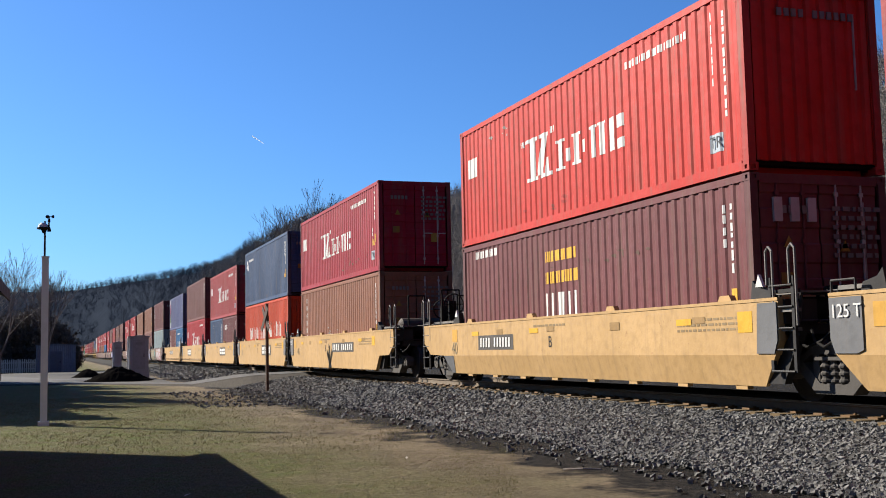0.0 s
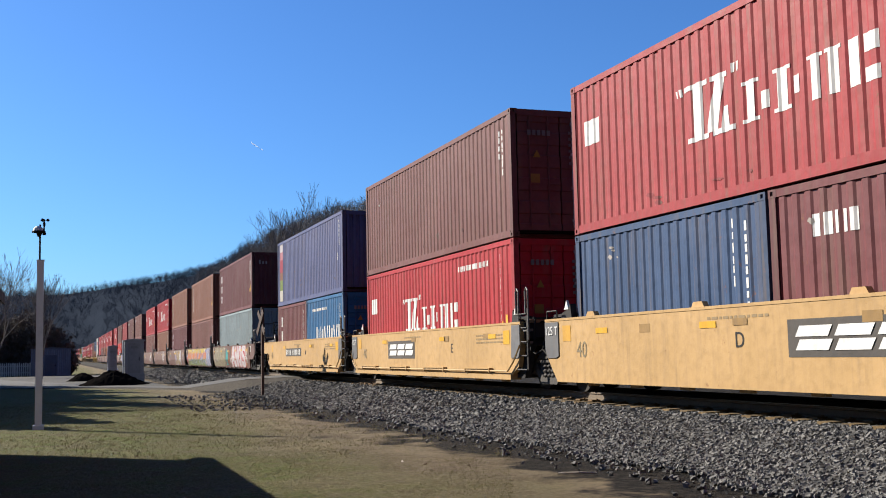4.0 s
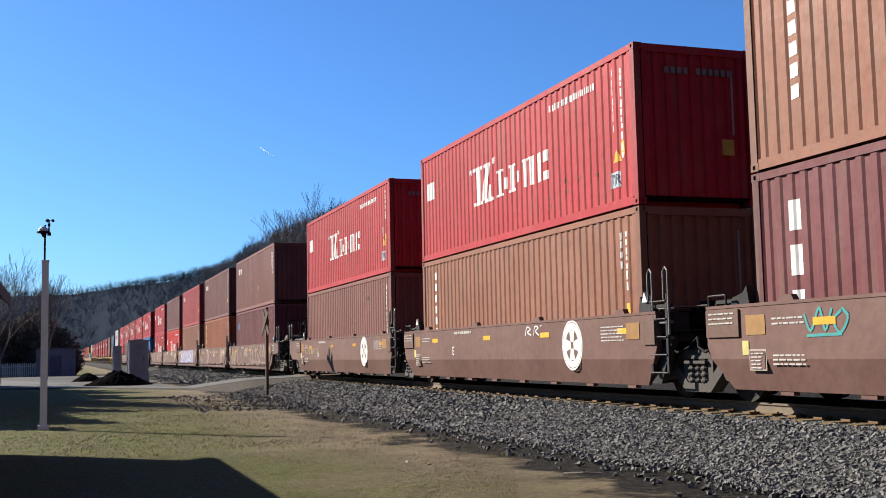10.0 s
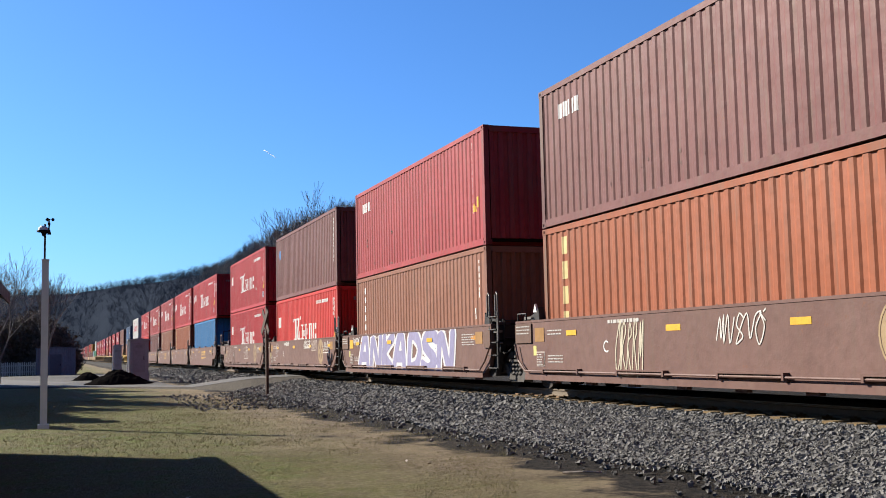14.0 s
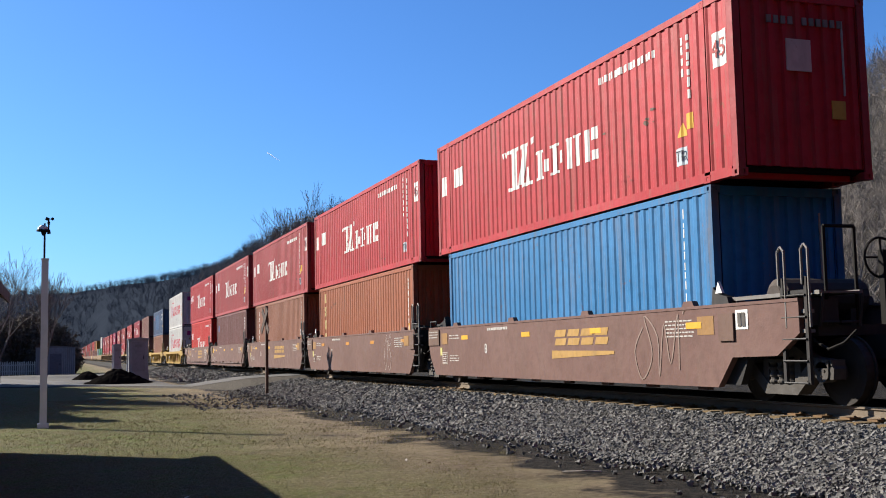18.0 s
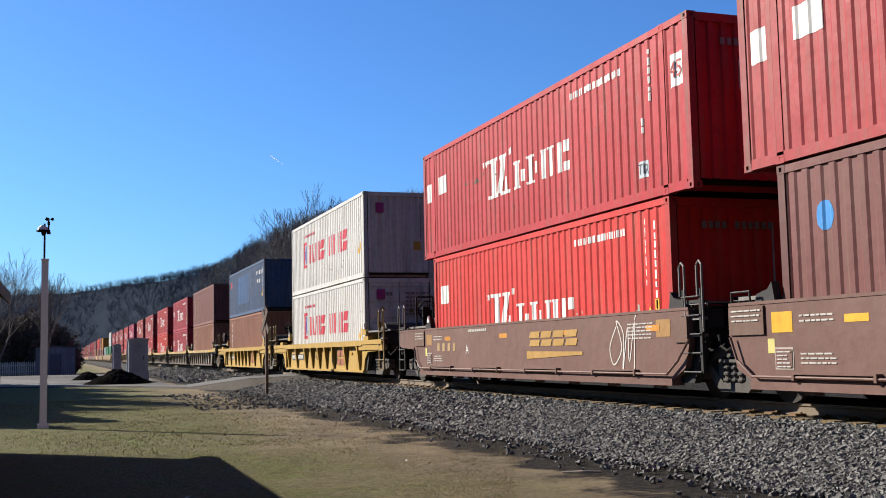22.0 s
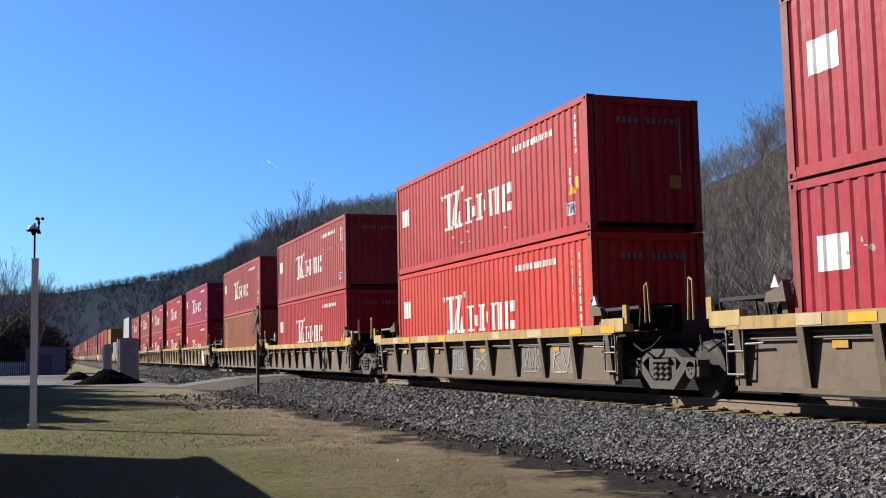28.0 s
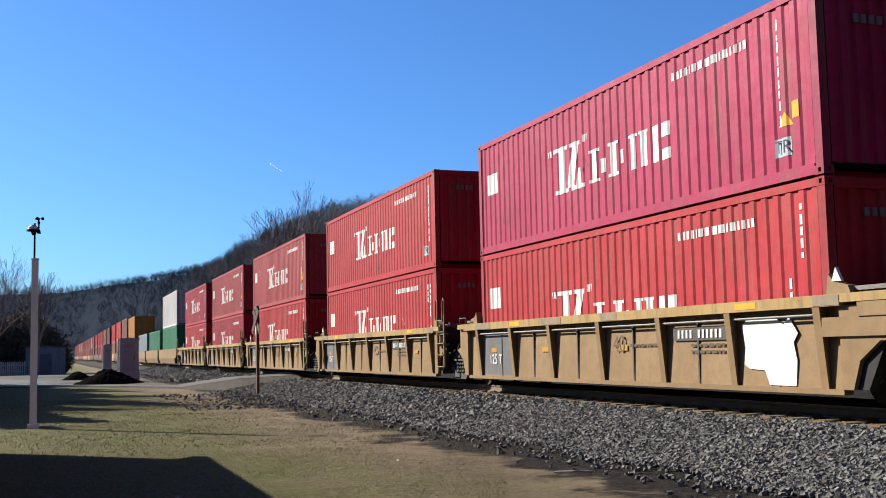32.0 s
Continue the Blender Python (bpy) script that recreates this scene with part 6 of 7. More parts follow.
tag(car, 36, -1.6, -2.4, 2, (0.7, 0.7, 0.7), 0.03, 1.15, 1.33)
stack(166.1, (TAN, HC, "column", False), (RED, HC, "liner", False))
round_badge(brown_car(181.45, 9, far_end=True, code="A", badge="name"), -3.85, 0.93, 0.48, WHITE)
stack(181.45, (BROWN, HC, "", False), (RED, HC, "liner", False))

OLD_GOLD = paint((0.34, 0.24, 0.13), 0.3)
car = brown_car(201.1, 2, "piped", near_end=True, code="B", badge="cross", badge_mat=OLD_GOLD)
spray(car, figures(("bowl", "ring", "double", "bowl", "loop", "ring"), 5.75, 2.3, 0.34, 1.30), [(0.30, (0.62, 0.60, 0.56)), (0.255, BOXCAR)])
tag(car, 46, 5.9, 4.4, 4, (0.55, 0.45, 0.24), 0.03, 0.5, 1.2, -1.506)
tag(car, 47, 1.4, 0.3, 7, (0.66, 0.64, 0.62), 0.018, 0.8, 1.3, -1.506)
spray(car, figures(("fork", "ring", "bowl", "snake", "arch"), -0.1, -4.9, 0.34, 1.30, -0.1), [(0.34, (0.66, 0.64, 0.60)), (0.285, BOXCAR)])
reflectors(car, (4.2, -0.9), 1.10, -1.524)
stack(201.1, (MAROON, HC, "round", False), (BROWN, HC, "number", False))
car = brown_car(216.35, 4, "piped", code="C", badge="cross", badge_mat=OLD_GOLD)
tag(car, 44, 2.6, 1.6, 5, (0.6, 0.55, 0.42), 0.03, 0.4, 1.3)
tag(car, 43, -0.6, -1.8, 5, (0.64, 0.62, 0.58), 0.024, 0.85, 1.3)
tag(car, 45, -4.6, -6.2, 3, (0.7, 0.68, 0.62), 0.03, 0.8, 1.3)
stack(216.35, (RUST, HC, "gold", False), (OXIDE, HC, "number", False))
car = brown_car(231.8, 6, "piped", code="D", badge="")
spray(car, figures(("arch", "double", "fork", "arch", "ring", "snake", "double"), 4.7, -4.5, 0.36, 1.30, 0.22), [(0.54, (0.64, 0.64, 0.66)), (0.34, (0.27, 0.26, 0.42))])
letter(car, "2012", 0.17, -1.53, 4.8, 1.12, paint((0.62, 0.62, 0.62), 0.1), "sprayed figures")
tag(car, 52, 5.6, 4.75, 5, (0.64, 0.62, 0.60), 0.022, 1.14, 1.34)
reflectors(car, (4.9, 1.2, -2.6), 1.10, -1.524)
stack(231.8, (TAN, HC, "column", False), (PINKRED, HC, "number", False))
car = brown_car(246.8, 8, "piped", code="E", badge="cross", badge_mat=OLD_GOLD)
tag(car, 55, -1.4, -2.7, 5, (0.7, 0.68, 0.64), 0.04, 1.1, 1.37)
tag(car, 57, 4.75, 4.1, 3, (0.62, 0.6, 0.58), 0.02, 0.8, 1.36)
tag(car, 53, 2.75, 1.7, 5, (0.68, 0.66, 0.62), 0.028, 1.22, 1.37)
tag(car, 54, -2.85, -3.85, 5, (0.5, 0.42, 0.38), 0.03, 1.0, 1.38)
tag(car, 56, -4.8, -6.0, 3, (0.7, 0.68, 0.64), 0.03, 0.9, 1.3)
stack(246.8, (BRIGHT, HC, "liner", False), (OXIDE, HC, "round", False))
car = brown_car(261.9, 10, "piped", far_end=True, code="A", badge="cross", badge_mat=OLD_GOLD)
spray(car, figures(("snake", "loop", "arch", "double", "ring"), 6.0, 2.6, 0.34, 1.28), [(0.27, (0.60, 0.57, 0.48)), (0.225, BOXCAR)])
tag(car, 59, -0.8, -2.4, 4, (0.62, 0.60, 0.55), 0.025, 0.7, 1.3)
stack(261.9, (RED, HC, "liner", False), (RED, HC, "liner", False))

car = brown_car(281.2, 11, "plate", near_end=True, code="B", badge="stripe")
tag(car, 61, -3.8, -5.6, 2, (0.28, 0.2, 0.17), 0.03)
stack(281.2, (BLUE, HC, "", False), (RED, HC, "liner", False, L45))
car = brown_car(296.5, 12, "plate", code="C", badge="")
tag(car, 63, -3.9, -4.7, 2, (0.5, 0.42, 0.38), 0.02)
stack(296.5, (RUST, HC, "gold", False), (RED, HC, "liner", False, L45))
brown_car(311.6, 13, "plate", code="D", badge="stripe")
stack(311.6, (TAN, HC, "column", False), (PINKRED, HC, "liner", False, L45))
brown_car(326.9, 14, "piped", code="E", badge="")
stack(326.9, (OXIDE, HC, "round", False), (PINKRED, HC, "liner", False, L45))
car = brown_car(342.0, 15, "piped", far_end=True, code="A", badge="stripe")
flat_marks(car, word(0, 5.2, 0.84, 3.6, 1.04, [BLOCK, BLOCK, BLOCK, BLOCK]), paint((0.36, 0.25, 0.12), 0.3), "faded gold lettering")
tag(car, 65, -4.3, -5.3, 2, (0.7, 0.68, 0.64), 0.025, 0.4, 1.3)
stack(342.0, (BRIGHT, HC, "liner_low", False), (RED, HC, "liner", False, L45))

for c, low, high in ((361.45, (OFFWHITE, HC, "ming", True), (OFFWHITE, HC, "ming", False)), (380.7, (TAN, STD, "column", False), (NAVY, STD, "patch", False))):
    car = ribbed_car(c, int(c), TTYELLOW, None, "bright yellow single well car with ribbed sides", True, True)
    flat_marks(car, word(0, -2.7, 0.42, -4.3, 0.95, TTX), paint((0.34, 0.12, 0.06), 0.3), "faded red lettering", -1.36)
    name_plate(car, 5.5, 3.0, 0.60, 0.84, NUMBERS, -1.365)
    letter(car, "40", 0.42, -1.372, 0.62, 0.72, BLACK, "dark figures")
    stack(c, low, high)

for i, (c, low, high) in enumerate(((400.35, (TAN, STD, "column", False), (BROWN, STD, "column", False)), (416.9, (CRIMSON, STD, "liner", False), (CRIMSON, STD, "liner", False)),
                                    (434.95, (SCARLET, STD, "liner", False), (RED, STD, "liner", False)), (453.15, (RED, STD, "liner", False), (PINKRED, STD, "liner", False)), (469.8, (RUST, STD, "column", False), (PINKRED, STD, "liner", False)))):
    car = ribbed_car(c, 30 + i, DIRTY, BUFF, "dirty grey brown ribbed well car with buff top edge", i == 0, i == 4, 7.0 if i in (0, 4) else 7.7)
    for k in range(3 + i % 3):
        bays, w = (9, 6.38) if i in (0, 4) else (10, 7.08)
        bay = (1, 2, 4, 5, 7)[k]
        y = -w + 2 * w / bays * (bay + 0.5)
        flat_marks(car, [rect(y - 0.5, y + 0.5, 0.34 + 0.1 * (k % 2), 0.88)], paint(((0.19, 0.165, 0.125), (0.155, 0.14, 0.115), (0.21, 0.19, 0.16))[(i + k) % 3], 0.5), "faded paint patch", -1.352)
        tag(car, 70 + 5 * i + k, y + 0.42, y - 0.42, 2 + k % 2, ((0.42, 0.41, 0.38), (0.26, 0.31, 0.42))[(i + k) % 2], 0.024, 0.4, 0.88, -1.360)
    flat_marks(car, [rect(y, y + 0.5, 1.09, 1.21) for y in (-7.42, -6.16, 1.3, 4.2)], YELLOW, "yellow reflector", -1.51)
    flat_marks(car, [rect(y, y + l, 1.08, 1.23) for y, l in ((-4.4, 0.7), (-2.2, 0.4), (2.6, 0.9), (5.2, 0.5))], paint((0.52, 0.44, 0.27), 0.4), "pale worn paint patch", -1.51)
    stack(c, low, high)

for i, (c, low, high) in enumerate(((489.4, (RED, STD, "liner_low", False), (MAGENTA, STD, "liner", False)), (504.8, (RED, STD, "liner", False), (RED, STD, "liner", False)), (520.6, (RED, STD, "liner", False), (PINKRED, STD, "liner", False)),
                                    (535.9, (CRIMSON, STD, "liner", False), (PINKRED, STD, "liner", False)), (551.0, (RED, STD, "liner", False), (CRIMSON, STD, "liner", False)))):
    car = ribbed_car(c, 50 + i, TANCAR, BUFF, "dusty tan ribbed well car", i == 0, i == 4)
    letter(car, "40", 0.42, -1.372, -0.72, 0.88, paint((0.12, 0.09, 0.06), 0.2), "dark figures")
    flat_marks(car, [rect(4.0, 5.72, 0.27, 1.25)], SOOT, "dark grey painted bay", -1.352)
    letter(car, "125 T", 0.30, -1.375, 4.95, 0.62, WHITE, "white figures")
    name_plate(car, -2.5, -4.0, 0.92, 1.12, NUMBERS, -1.362)
    flat_marks(car, small_rows(-3.0, -3.9, [(0.82, 0.05), (0.72, 0.05)], 5 + i, 0.03) + small_rows(-1.1, -2.0, [(0.84, 0.05)], 9 + i, 0.03), paint((0.11, 0.08, 0.05), 0.3), "faded dark lettering", -1.36)
    for y in (-5.15, -3.2, -1.2, 0.9, 2.9, 4.6):
        part("panel_seam", Shape().box(-1.372, -1.335, y - 0.018, y + 0.018, 0.27, 1.22), PANEL, car, "dark upright seam")
    part("air_pipe", Shape().tube((-1.44, -6.1, 1.2), (-1.44, 5.8, 1.2), 0.018), WORN, car)
    flat_marks(car, [rect(y, y + 0.5, 1.33, 1.42) for y in (-4.9, 3.3)], YELLOW, "yellow reflector", -1.51)
    flat_marks(car, [rect(y, y + l, 1.31, 1.44) for y, l in ((-6.6, 0.5), (-0.9, 0.6), (1.3, 0.9), (4.9, 0.9))], paint((0.28, 0.22, 0.15), 0.5), "faded paint patch", -1.51)
    if i == 0:
        flat_marks(car, [[(-4.36, 1.12), (-4.5, 1.2), (-5.1, 1.22), (-5.3, 1.1), (-5.42, 1.2), (-5.6, 0.98), (-5.5, 0.86), (-5.56, 0.62), (-5.52, 0.28), (-4.95, 0.28), (-4.85, 0.48), (-4.5, 0.5), (-4.38, 0.56), (-4.42, 0.8)]], WHITE, "white painted patch", -1.366)
    stack(c, low, high)

# the long tail of the train, far off
tail = random.Random(12)
for i, (c, low, high) in enumerate(((569.4, (GREEN, HC, "", False), (OFFWHITE, HC, "number", False)), (584.7, (GREEN, HC, "", False), None), (600.0, (PALEGREY, HC, "", False), None),
                                    (619.4, (BROWN, STD, "", False), (ORANGEBOX, HC, "", False)), (634.7, (BROWN, HC, "", False), (BROWN, HC, "", False)))):
    well_car(c, "smooth", TANCAR, "dusty tan well car with smooth sides", i in (0, 3), i == 2, i, True)
    stack(c, low, high, True)
place = 650.0
for i in range(24):
    near, far = i % 5 == 2, i % 5 == 1
    well_car(place, "smooth", tail.choice((BUFF, BOXCAR, BOXCAR)), "weathered well car far down the train", near, far, i, True)
    stack(place, (tail.choice((RED, BROWN, MAROON, TAN, RUST)), HC, "", False), (tail.choice((RED, RED, CRIMSON, BROWN, MAROON, SCARLET, PALEGREY, RUST)), HC, "", False), True)
    place += 19.4 if far else 15.35

# ---- things beside the track ----
PVC = plain("white_plastic", (0.70, 0.71, 0.74), 0.5, 0, 0.12, 5, 0.1)


def weather_post():
    top = tagged(new("weather_post"), "tall white post carrying a small weather station", "post")
    top.location = (-0.43, 26.3, GZ)
    part("post", Shape().box(-0.075, 0.075, -0.075, 0.075, -0.2, 3.79).box(-0.085, 0.085, -0.085, 0.085, 3.79, 3.82), PVC, top)
    part("base_collar", Shape().box(-0.12, 0.12, -0.12, 0.12, -0.2, 0.1), PVC, top)
    part("mast", Shape().tube((-0.02, 0.1, 2.79), (-0.02, 0.1, 4.64), 0.022, n=8), GRIME, top)
    for z in (2.94, 3.64):
        part("mast_clamp", Shape().box(-0.06, 0.02, 0.06, 0.13, z, z + 0.05), GALV, top)
    housing = part("sensor_housing", Shape().tube((-0.05, 0.1, 4.455), (-0.05, 0.1, 4.49), 0.15, n=16).tube((-0.04, 0.1, 4.36), (-0.04, 0.1, 4.455), 0.035, 0.07, n=12).box(0.03, 0.11, 0.06, 0.14, 4.40, 4.456), GRIME, top)
    part("dome", Shape().tube((-0.06, 0.1, 4.492), (-0.06, 0.1, 4.55), 0.12, 0.105, n=16).tube((-0.06, 0.1, 4.55), (-0.06, 0.1, 4.60), 0.105, 0.05, n=16), PVC, housing, "pale weathered dome")
    part("wind_stem", Shape().tube((0.065, 0.1, 4.45), (0.065, 0.1, 4.76), 0.018, n=8).tube((0.065, 0.1, 4.62), (0.065, 0.1, 4.68), 0.03, n=8), GRIME, top)
    for i in range(3):
        a = 0.15 + 2.1 * i
        u, v = math.cos(a), math.sin(a)
        part("wind_cup", Shape().tube((0.065, 0.1, 4.745), (0.065 + 0.08 * u, 0.1 + 0.08 * v, 4.745), 0.008, n=4)
             .tube((0.065 + 0.08 * u + 0.02 * v, 0.1 + 0.08 * v - 0.02 * u, 4.745), (0.065 + 0.08 * u - 0.03 * v, 0.1 + 0.08 * v + 0.03 * u, 4.745), 0.038, 0.016, n=8), GRIME, top)


weather_post()


def crossing_sign():
    top = tagged(new("crossing_sign"), "weathered crossbuck sign on a slim rusty post", "sign")
    top.location = (7.25, 41.3, -0.72)
    top.rotation_euler = (0, 0, radians(-84))
    m = plain("rusty_post", (0.10, 0.06, 0.045), 0.85)
    part("post", Shape().box(-0.05, 0.05, -0.05, 0.05, -0.3, 3.3), m, top)
    for k in (-1, 1):
        d, w = Vector((0.707, 0, 0.707 * k)), Vector((-0.707 * k, 0, 0.707))
        pts = [(d * a + w * b) for a, b in ((-0.6, -0.11), (0.6, -0.11), (0.6, 0.11), (-0.6, 0.11))]
        part("sign_blade", Shape().prism([(p.x, p.z + 2.72) for p in pts], "y", -0.08 - 0.02 * k, -0.055 - 0.02 * k), plain("aged_board", (0.075, 0.045, 0.038), 0.85), top)
    part("bracket", Shape().box(-0.07, 0.07, -0.06, 0.06, 2.62, 2.82), m, top)


crossing_sign()


def relay_cabinet(x, y, w, d, h, z, label):
    top = tagged(new("relay_cabinet"), label, "cabinet", "railway cabinets")
    top.location = (x, y, z)
    part("body", Shape().box(-w / 2, w / 2, -d / 2, d / 2, 0.1, h).box(-w / 2 - 0.05, w / 2 + 0.05, -d / 2 - 0.05, d / 2 + 0.05, -0.6, 0.1), GALV, top)
    part("roof", Shape().prism([(-w / 2 - 0.08, h), (w / 2 + 0.08, h), (w / 2 + 0.08, h + 0.06), (0, h + 0.14), (-w / 2 - 0.08, h + 0.06)], "y", -d / 2 - 0.08, d / 2 + 0.08), GALV, top)
    dr = part("door", Shape().box(-w * 0.32, w * 0.32, -d / 2 - 0.03, -d / 2 - 0.002, 0.25, h - 0.15), paint((0.42, 0.42, 0.42), 0.2), top)
    part("handle", Shape().box(w * 0.24, w * 0.27, -d / 2 - 0.06, -d / 2 - 0.03, h * 0.45, h * 0.55), GRIME, dr)
    part("vent", Shape().box(-0.2, 0.2, -d / 2 - 0.045, -d / 2 - 0.03, h - 0.45, h - 0.3), GREYISH, dr)
    part("side_pipe", Shape().tube((-w / 2 - 0.07, -d / 2 + 0.1, -0.4), (-w / 2 - 0.07, -d / 2 + 0.1, h), 0.05, n=8), PVC, top)


relay_cabinet(4.32, 70.0, 1.15, 1.0, 2.2, -0.40, "tall galvanised signal cabinet beside the track")
relay_cabinet(3.80, 86.0, 0.55, 0.5, 1.75, -0.12, "small galvanised cabinet behind the larger one")


def mound(x0, y0, half, deep, high, seed, label):
    s = Shape()
    nx, ny = 40, 18
    for j in range(ny + 1):
        for i in range(nx + 1):
            u, v = 2 * i / nx - 1, 2 * j / ny - 1
            k = max(0, 1 - (u * u + v * v))
            x, y = u * half, v * deep
            lump = noise.noise(Vector((x * 1.1, y * 1.1, seed))) * 0.4 + noise.noise(Vector((x * 4, y * 4, seed + 3))) * 0.26
            peak = 0.75 * math.exp(-((u - 0.12) / 0.42) ** 2) + 0.5 * math.exp(-((u + 0.35) / 0.4) ** 2)
            s.v.append((x, y, -0.06 + k ** 0.7 * high * (peak * 1.05 + 0.2 + lump * 0.6)))
    s.f = [(j * (nx + 1) + i, j * (nx + 1) + i + 1, (j + 1) * (nx + 1) + i + 1, (j + 1) * (nx + 1) + i) for j in range(ny) for i in range(nx)]
    ob = part("dirt_mound", s, SOIL, None)
    ob.location = (x0, y0, GZ)
    tagged(ob, label, "heap", "heaps by the road")


SOIL = plain("dark_soil", (0.013, 0.012, 0.0115), 1.0, 0, 0.6, 6, 0.8, 0.0)
mound(3.0, 65.0, 2.5, 2.0, 0.76, 2, "low heap of dark soil beside the road")
mound(1.7, 79.0, 1.7, 1.2, 0.56, 9, "small heap of dark soil behind the larger one")



def shed():
    top = tagged(new("shed"), "blue grey sheet-metal shed with a shallow roof", "shed")
    top.location = (-0.75, 110.0, GZ)
    m = paint((0.17, 0.21, 0.29), 0.3)
    ribs = []
    for i in range(20):
        x = -1.75 + i * 0.175
        ribs += [(x, -1.5), (x + 0.05, -1.53), (x + 0.10, -1.53), (x + 0.155, -1.5)]
    part("wall", Shape().prism([*ribs, (1.75, -1.5), (1.75, 1.5), (-1.75, 1.5)], "z", -0.2, 2.55), m, top)
    part("roof", Shape().prism([(-1.82, 2.55), (1.82, 2.55), (1.82, 2.6), (0, 2.72), (-1.82, 2.6)], "y", -1.56, 1.6), paint((0.13, 0.15, 0.19), 0.3), top)
    d = part("door", Shape().box(-0.5, 0.5, -1.57, -1.532, 0, 2.0), paint((0.10, 0.12, 0.18), 0.3), top)
    part("handle", Shape().box(0.36, 0.42, -1.62, -1.57, 0.95, 1.1), GRIME, d)


shed()


def picket_fence():
    top = tagged(new("picket_fence"), "old white picket fence before dark bushes", "fence")
    top.location = (-4.1, 112.0, GZ)
    m = plain("old_white_paint", (0.75, 0.75, 0.74), 0.8)
    me = Shape().prism([(-0.06, 0), (0.06, 0), (0.06, 1.2), (0, 1.3), (-0.06, 1.2)], "y", -0.015, 0.015).mesh("picket")
    for i in range(60):
        at(part("picket", me, m, top), -9 + i * 0.19, 0, 0.05 + 0.04 * math.sin(i * 2.3))
    for z in (0.35, 0.95):
        part("rail", Shape().box(-9.1, 2.4, 0.017, 0.06, z, z + 0.09), m, top)
    for i in range(6):
        part("post", Shape().box(-9.1 + i * 2.28, -9.0 + i * 2.28, 0.06, 0.16, -0.3, 1.25), m, top)


picket_fence()


def forked(seed, h, levels, spreadw, least, sides=5):
    """A leafless spreading tree whose limbs fork again and again, with short side twigs."""
    r, s = random.Random(seed), Shape()

    def grow(p, d, length, rad, level):
        q = p + d * length
        s.tube(p, q, max(rad, least), max(rad * 0.78, least), n=sides if level < 3 else 3, caps=False)
        if level >= levels:
            return
        if level > 1:
            for _ in range(1 if level < 4 else 2):
                b = p.lerp(q, r.uniform(0.2, 0.9))
                t = (d + Vector((r.uniform(-1, 1), r.uniform(-1, 1), r.uniform(-0.3, 0.8))) * 0.8).normalized()
                s.tube(b, b + t * length * r.uniform(0.4, 0.8), least, least * 0.6, n=3, caps=False)
        turn = r.uniform(0, 6.28)
        kids = 4 if level == 0 else 3 if level == 1 else 2
        for k in range(kids):
            an = turn + 6.28 * k / kids + r.uniform(-0.4, 0.4)
            u = d.cross(Vector((1, 0.3, 0))).normalized()
            side = u * math.cos(an) + d.cross(u) * math.sin(an)
            grow(q, (d + side * spreadw * r.uniform(0.5, 1.25) + Vector((0, 0, 0.14))).normalized(), length * r.uniform(0.7, 0.9), rad * (0.55 if level < 2 else 0.68), level + 1)

    grow(Vector((0, 0, -0.3)), Vector((0, 0, 1)), h * 0.24, h * 0.014, 0)
    return s


def lone_tree(x, y, h, seed, label, levels=7, spreadw=0.55, least=0.02):
    sh = forked(seed, h, levels, spreadw, least)
    top = tagged(new("bare_tree"), label, "tree")
    top.location = (x, y, GZ)
    n = 10
    trunk = Shape()
    trunk.v, trunk.f = sh.v[:n], [f for f in sh.f if max(f) < n]
    crown = Shape()
    crown.v, crown.f = sh.v[n:], [tuple(i - n for i in f) for f in sh.f if min(f) >= n]
    part("trunk", trunk, BARK, top)
    part("crown", crown, BARK, top)


lone_tree(18.8, 90.0, 12.6, 5, "tall bare tree standing behind the track", 8, 0.38, 0.012)
lone_tree(24.0, 104.0, 14.5, 6, "bare tree at the foot of the hill", 6, 0.5, 0.03)
lone_tree(-3.9, 75.0, 7.6, 9, "bare yard tree behind the fence", 7, 0.5, 0.008)
lone_tree(-1.3, 92.0, 7.4, 12, "slim bare yard tree by the shed", 7, 0.28, 0.009)
lone_tree(-6.5, 100.0, 9.2, 15, "bare yard tree behind the fence", 7, 0.5, 0.010)


def thicket(x, y, w, d, h, count, seed, label):
    """A dense tangle of twigs with withered leaves."""
    r, s = random.Random(seed), Shape()
    for _ in range(count):
        u, v = r.uniform(-1, 1), r.uniform(-1, 1)
        edge = math.sqrt(max(0.05, 1 - u * u)) * (0.85 + 0.3 * noise.noise(Vector((u * 2.2, seed, 0))))
        px, py, tall = u * w, v * d, h * edge * r.uniform(0.5, 1.0)
        p = Vector((px, py, 0))
        q = p + Vector((r.uniform(-0.8, 0.8), r.uniform(-0.8, 0.8), tall))
        s.tube(p, q, 0.03, 0.01, n=3, caps=False)
        for _ in range(7):
            b = p.lerp(q, r.uniform(0.3, 1))
            e = b + Vector((r.uniform(-0.7, 0.7), r.uniform(-0.7, 0.7), r.uniform(-0.1, 0.6)))
            s.tube(b, e, 0.012, 0.004, n=3, caps=False)
            for _ in range(5):
                c, k = b.lerp(e, r.uniform(0.2, 1)), r.uniform(0.08, 0.2)
                o = [Vector((r.uniform(-1, 1), r.uniform(-1, 1), r.uniform(-1, 1))) * k for _ in range(3)]
                s.face([c + o[0], c + o[1], c + o[2]])
    ob = part("thicket", s, plain("withered_bush", (0.15, 0.12, 0.095), 0.9, 0, 0.4, 2, 0), None)
    ob.location = (x, y, GZ)
    tagged(ob, label, "bushes", kind="stuff")


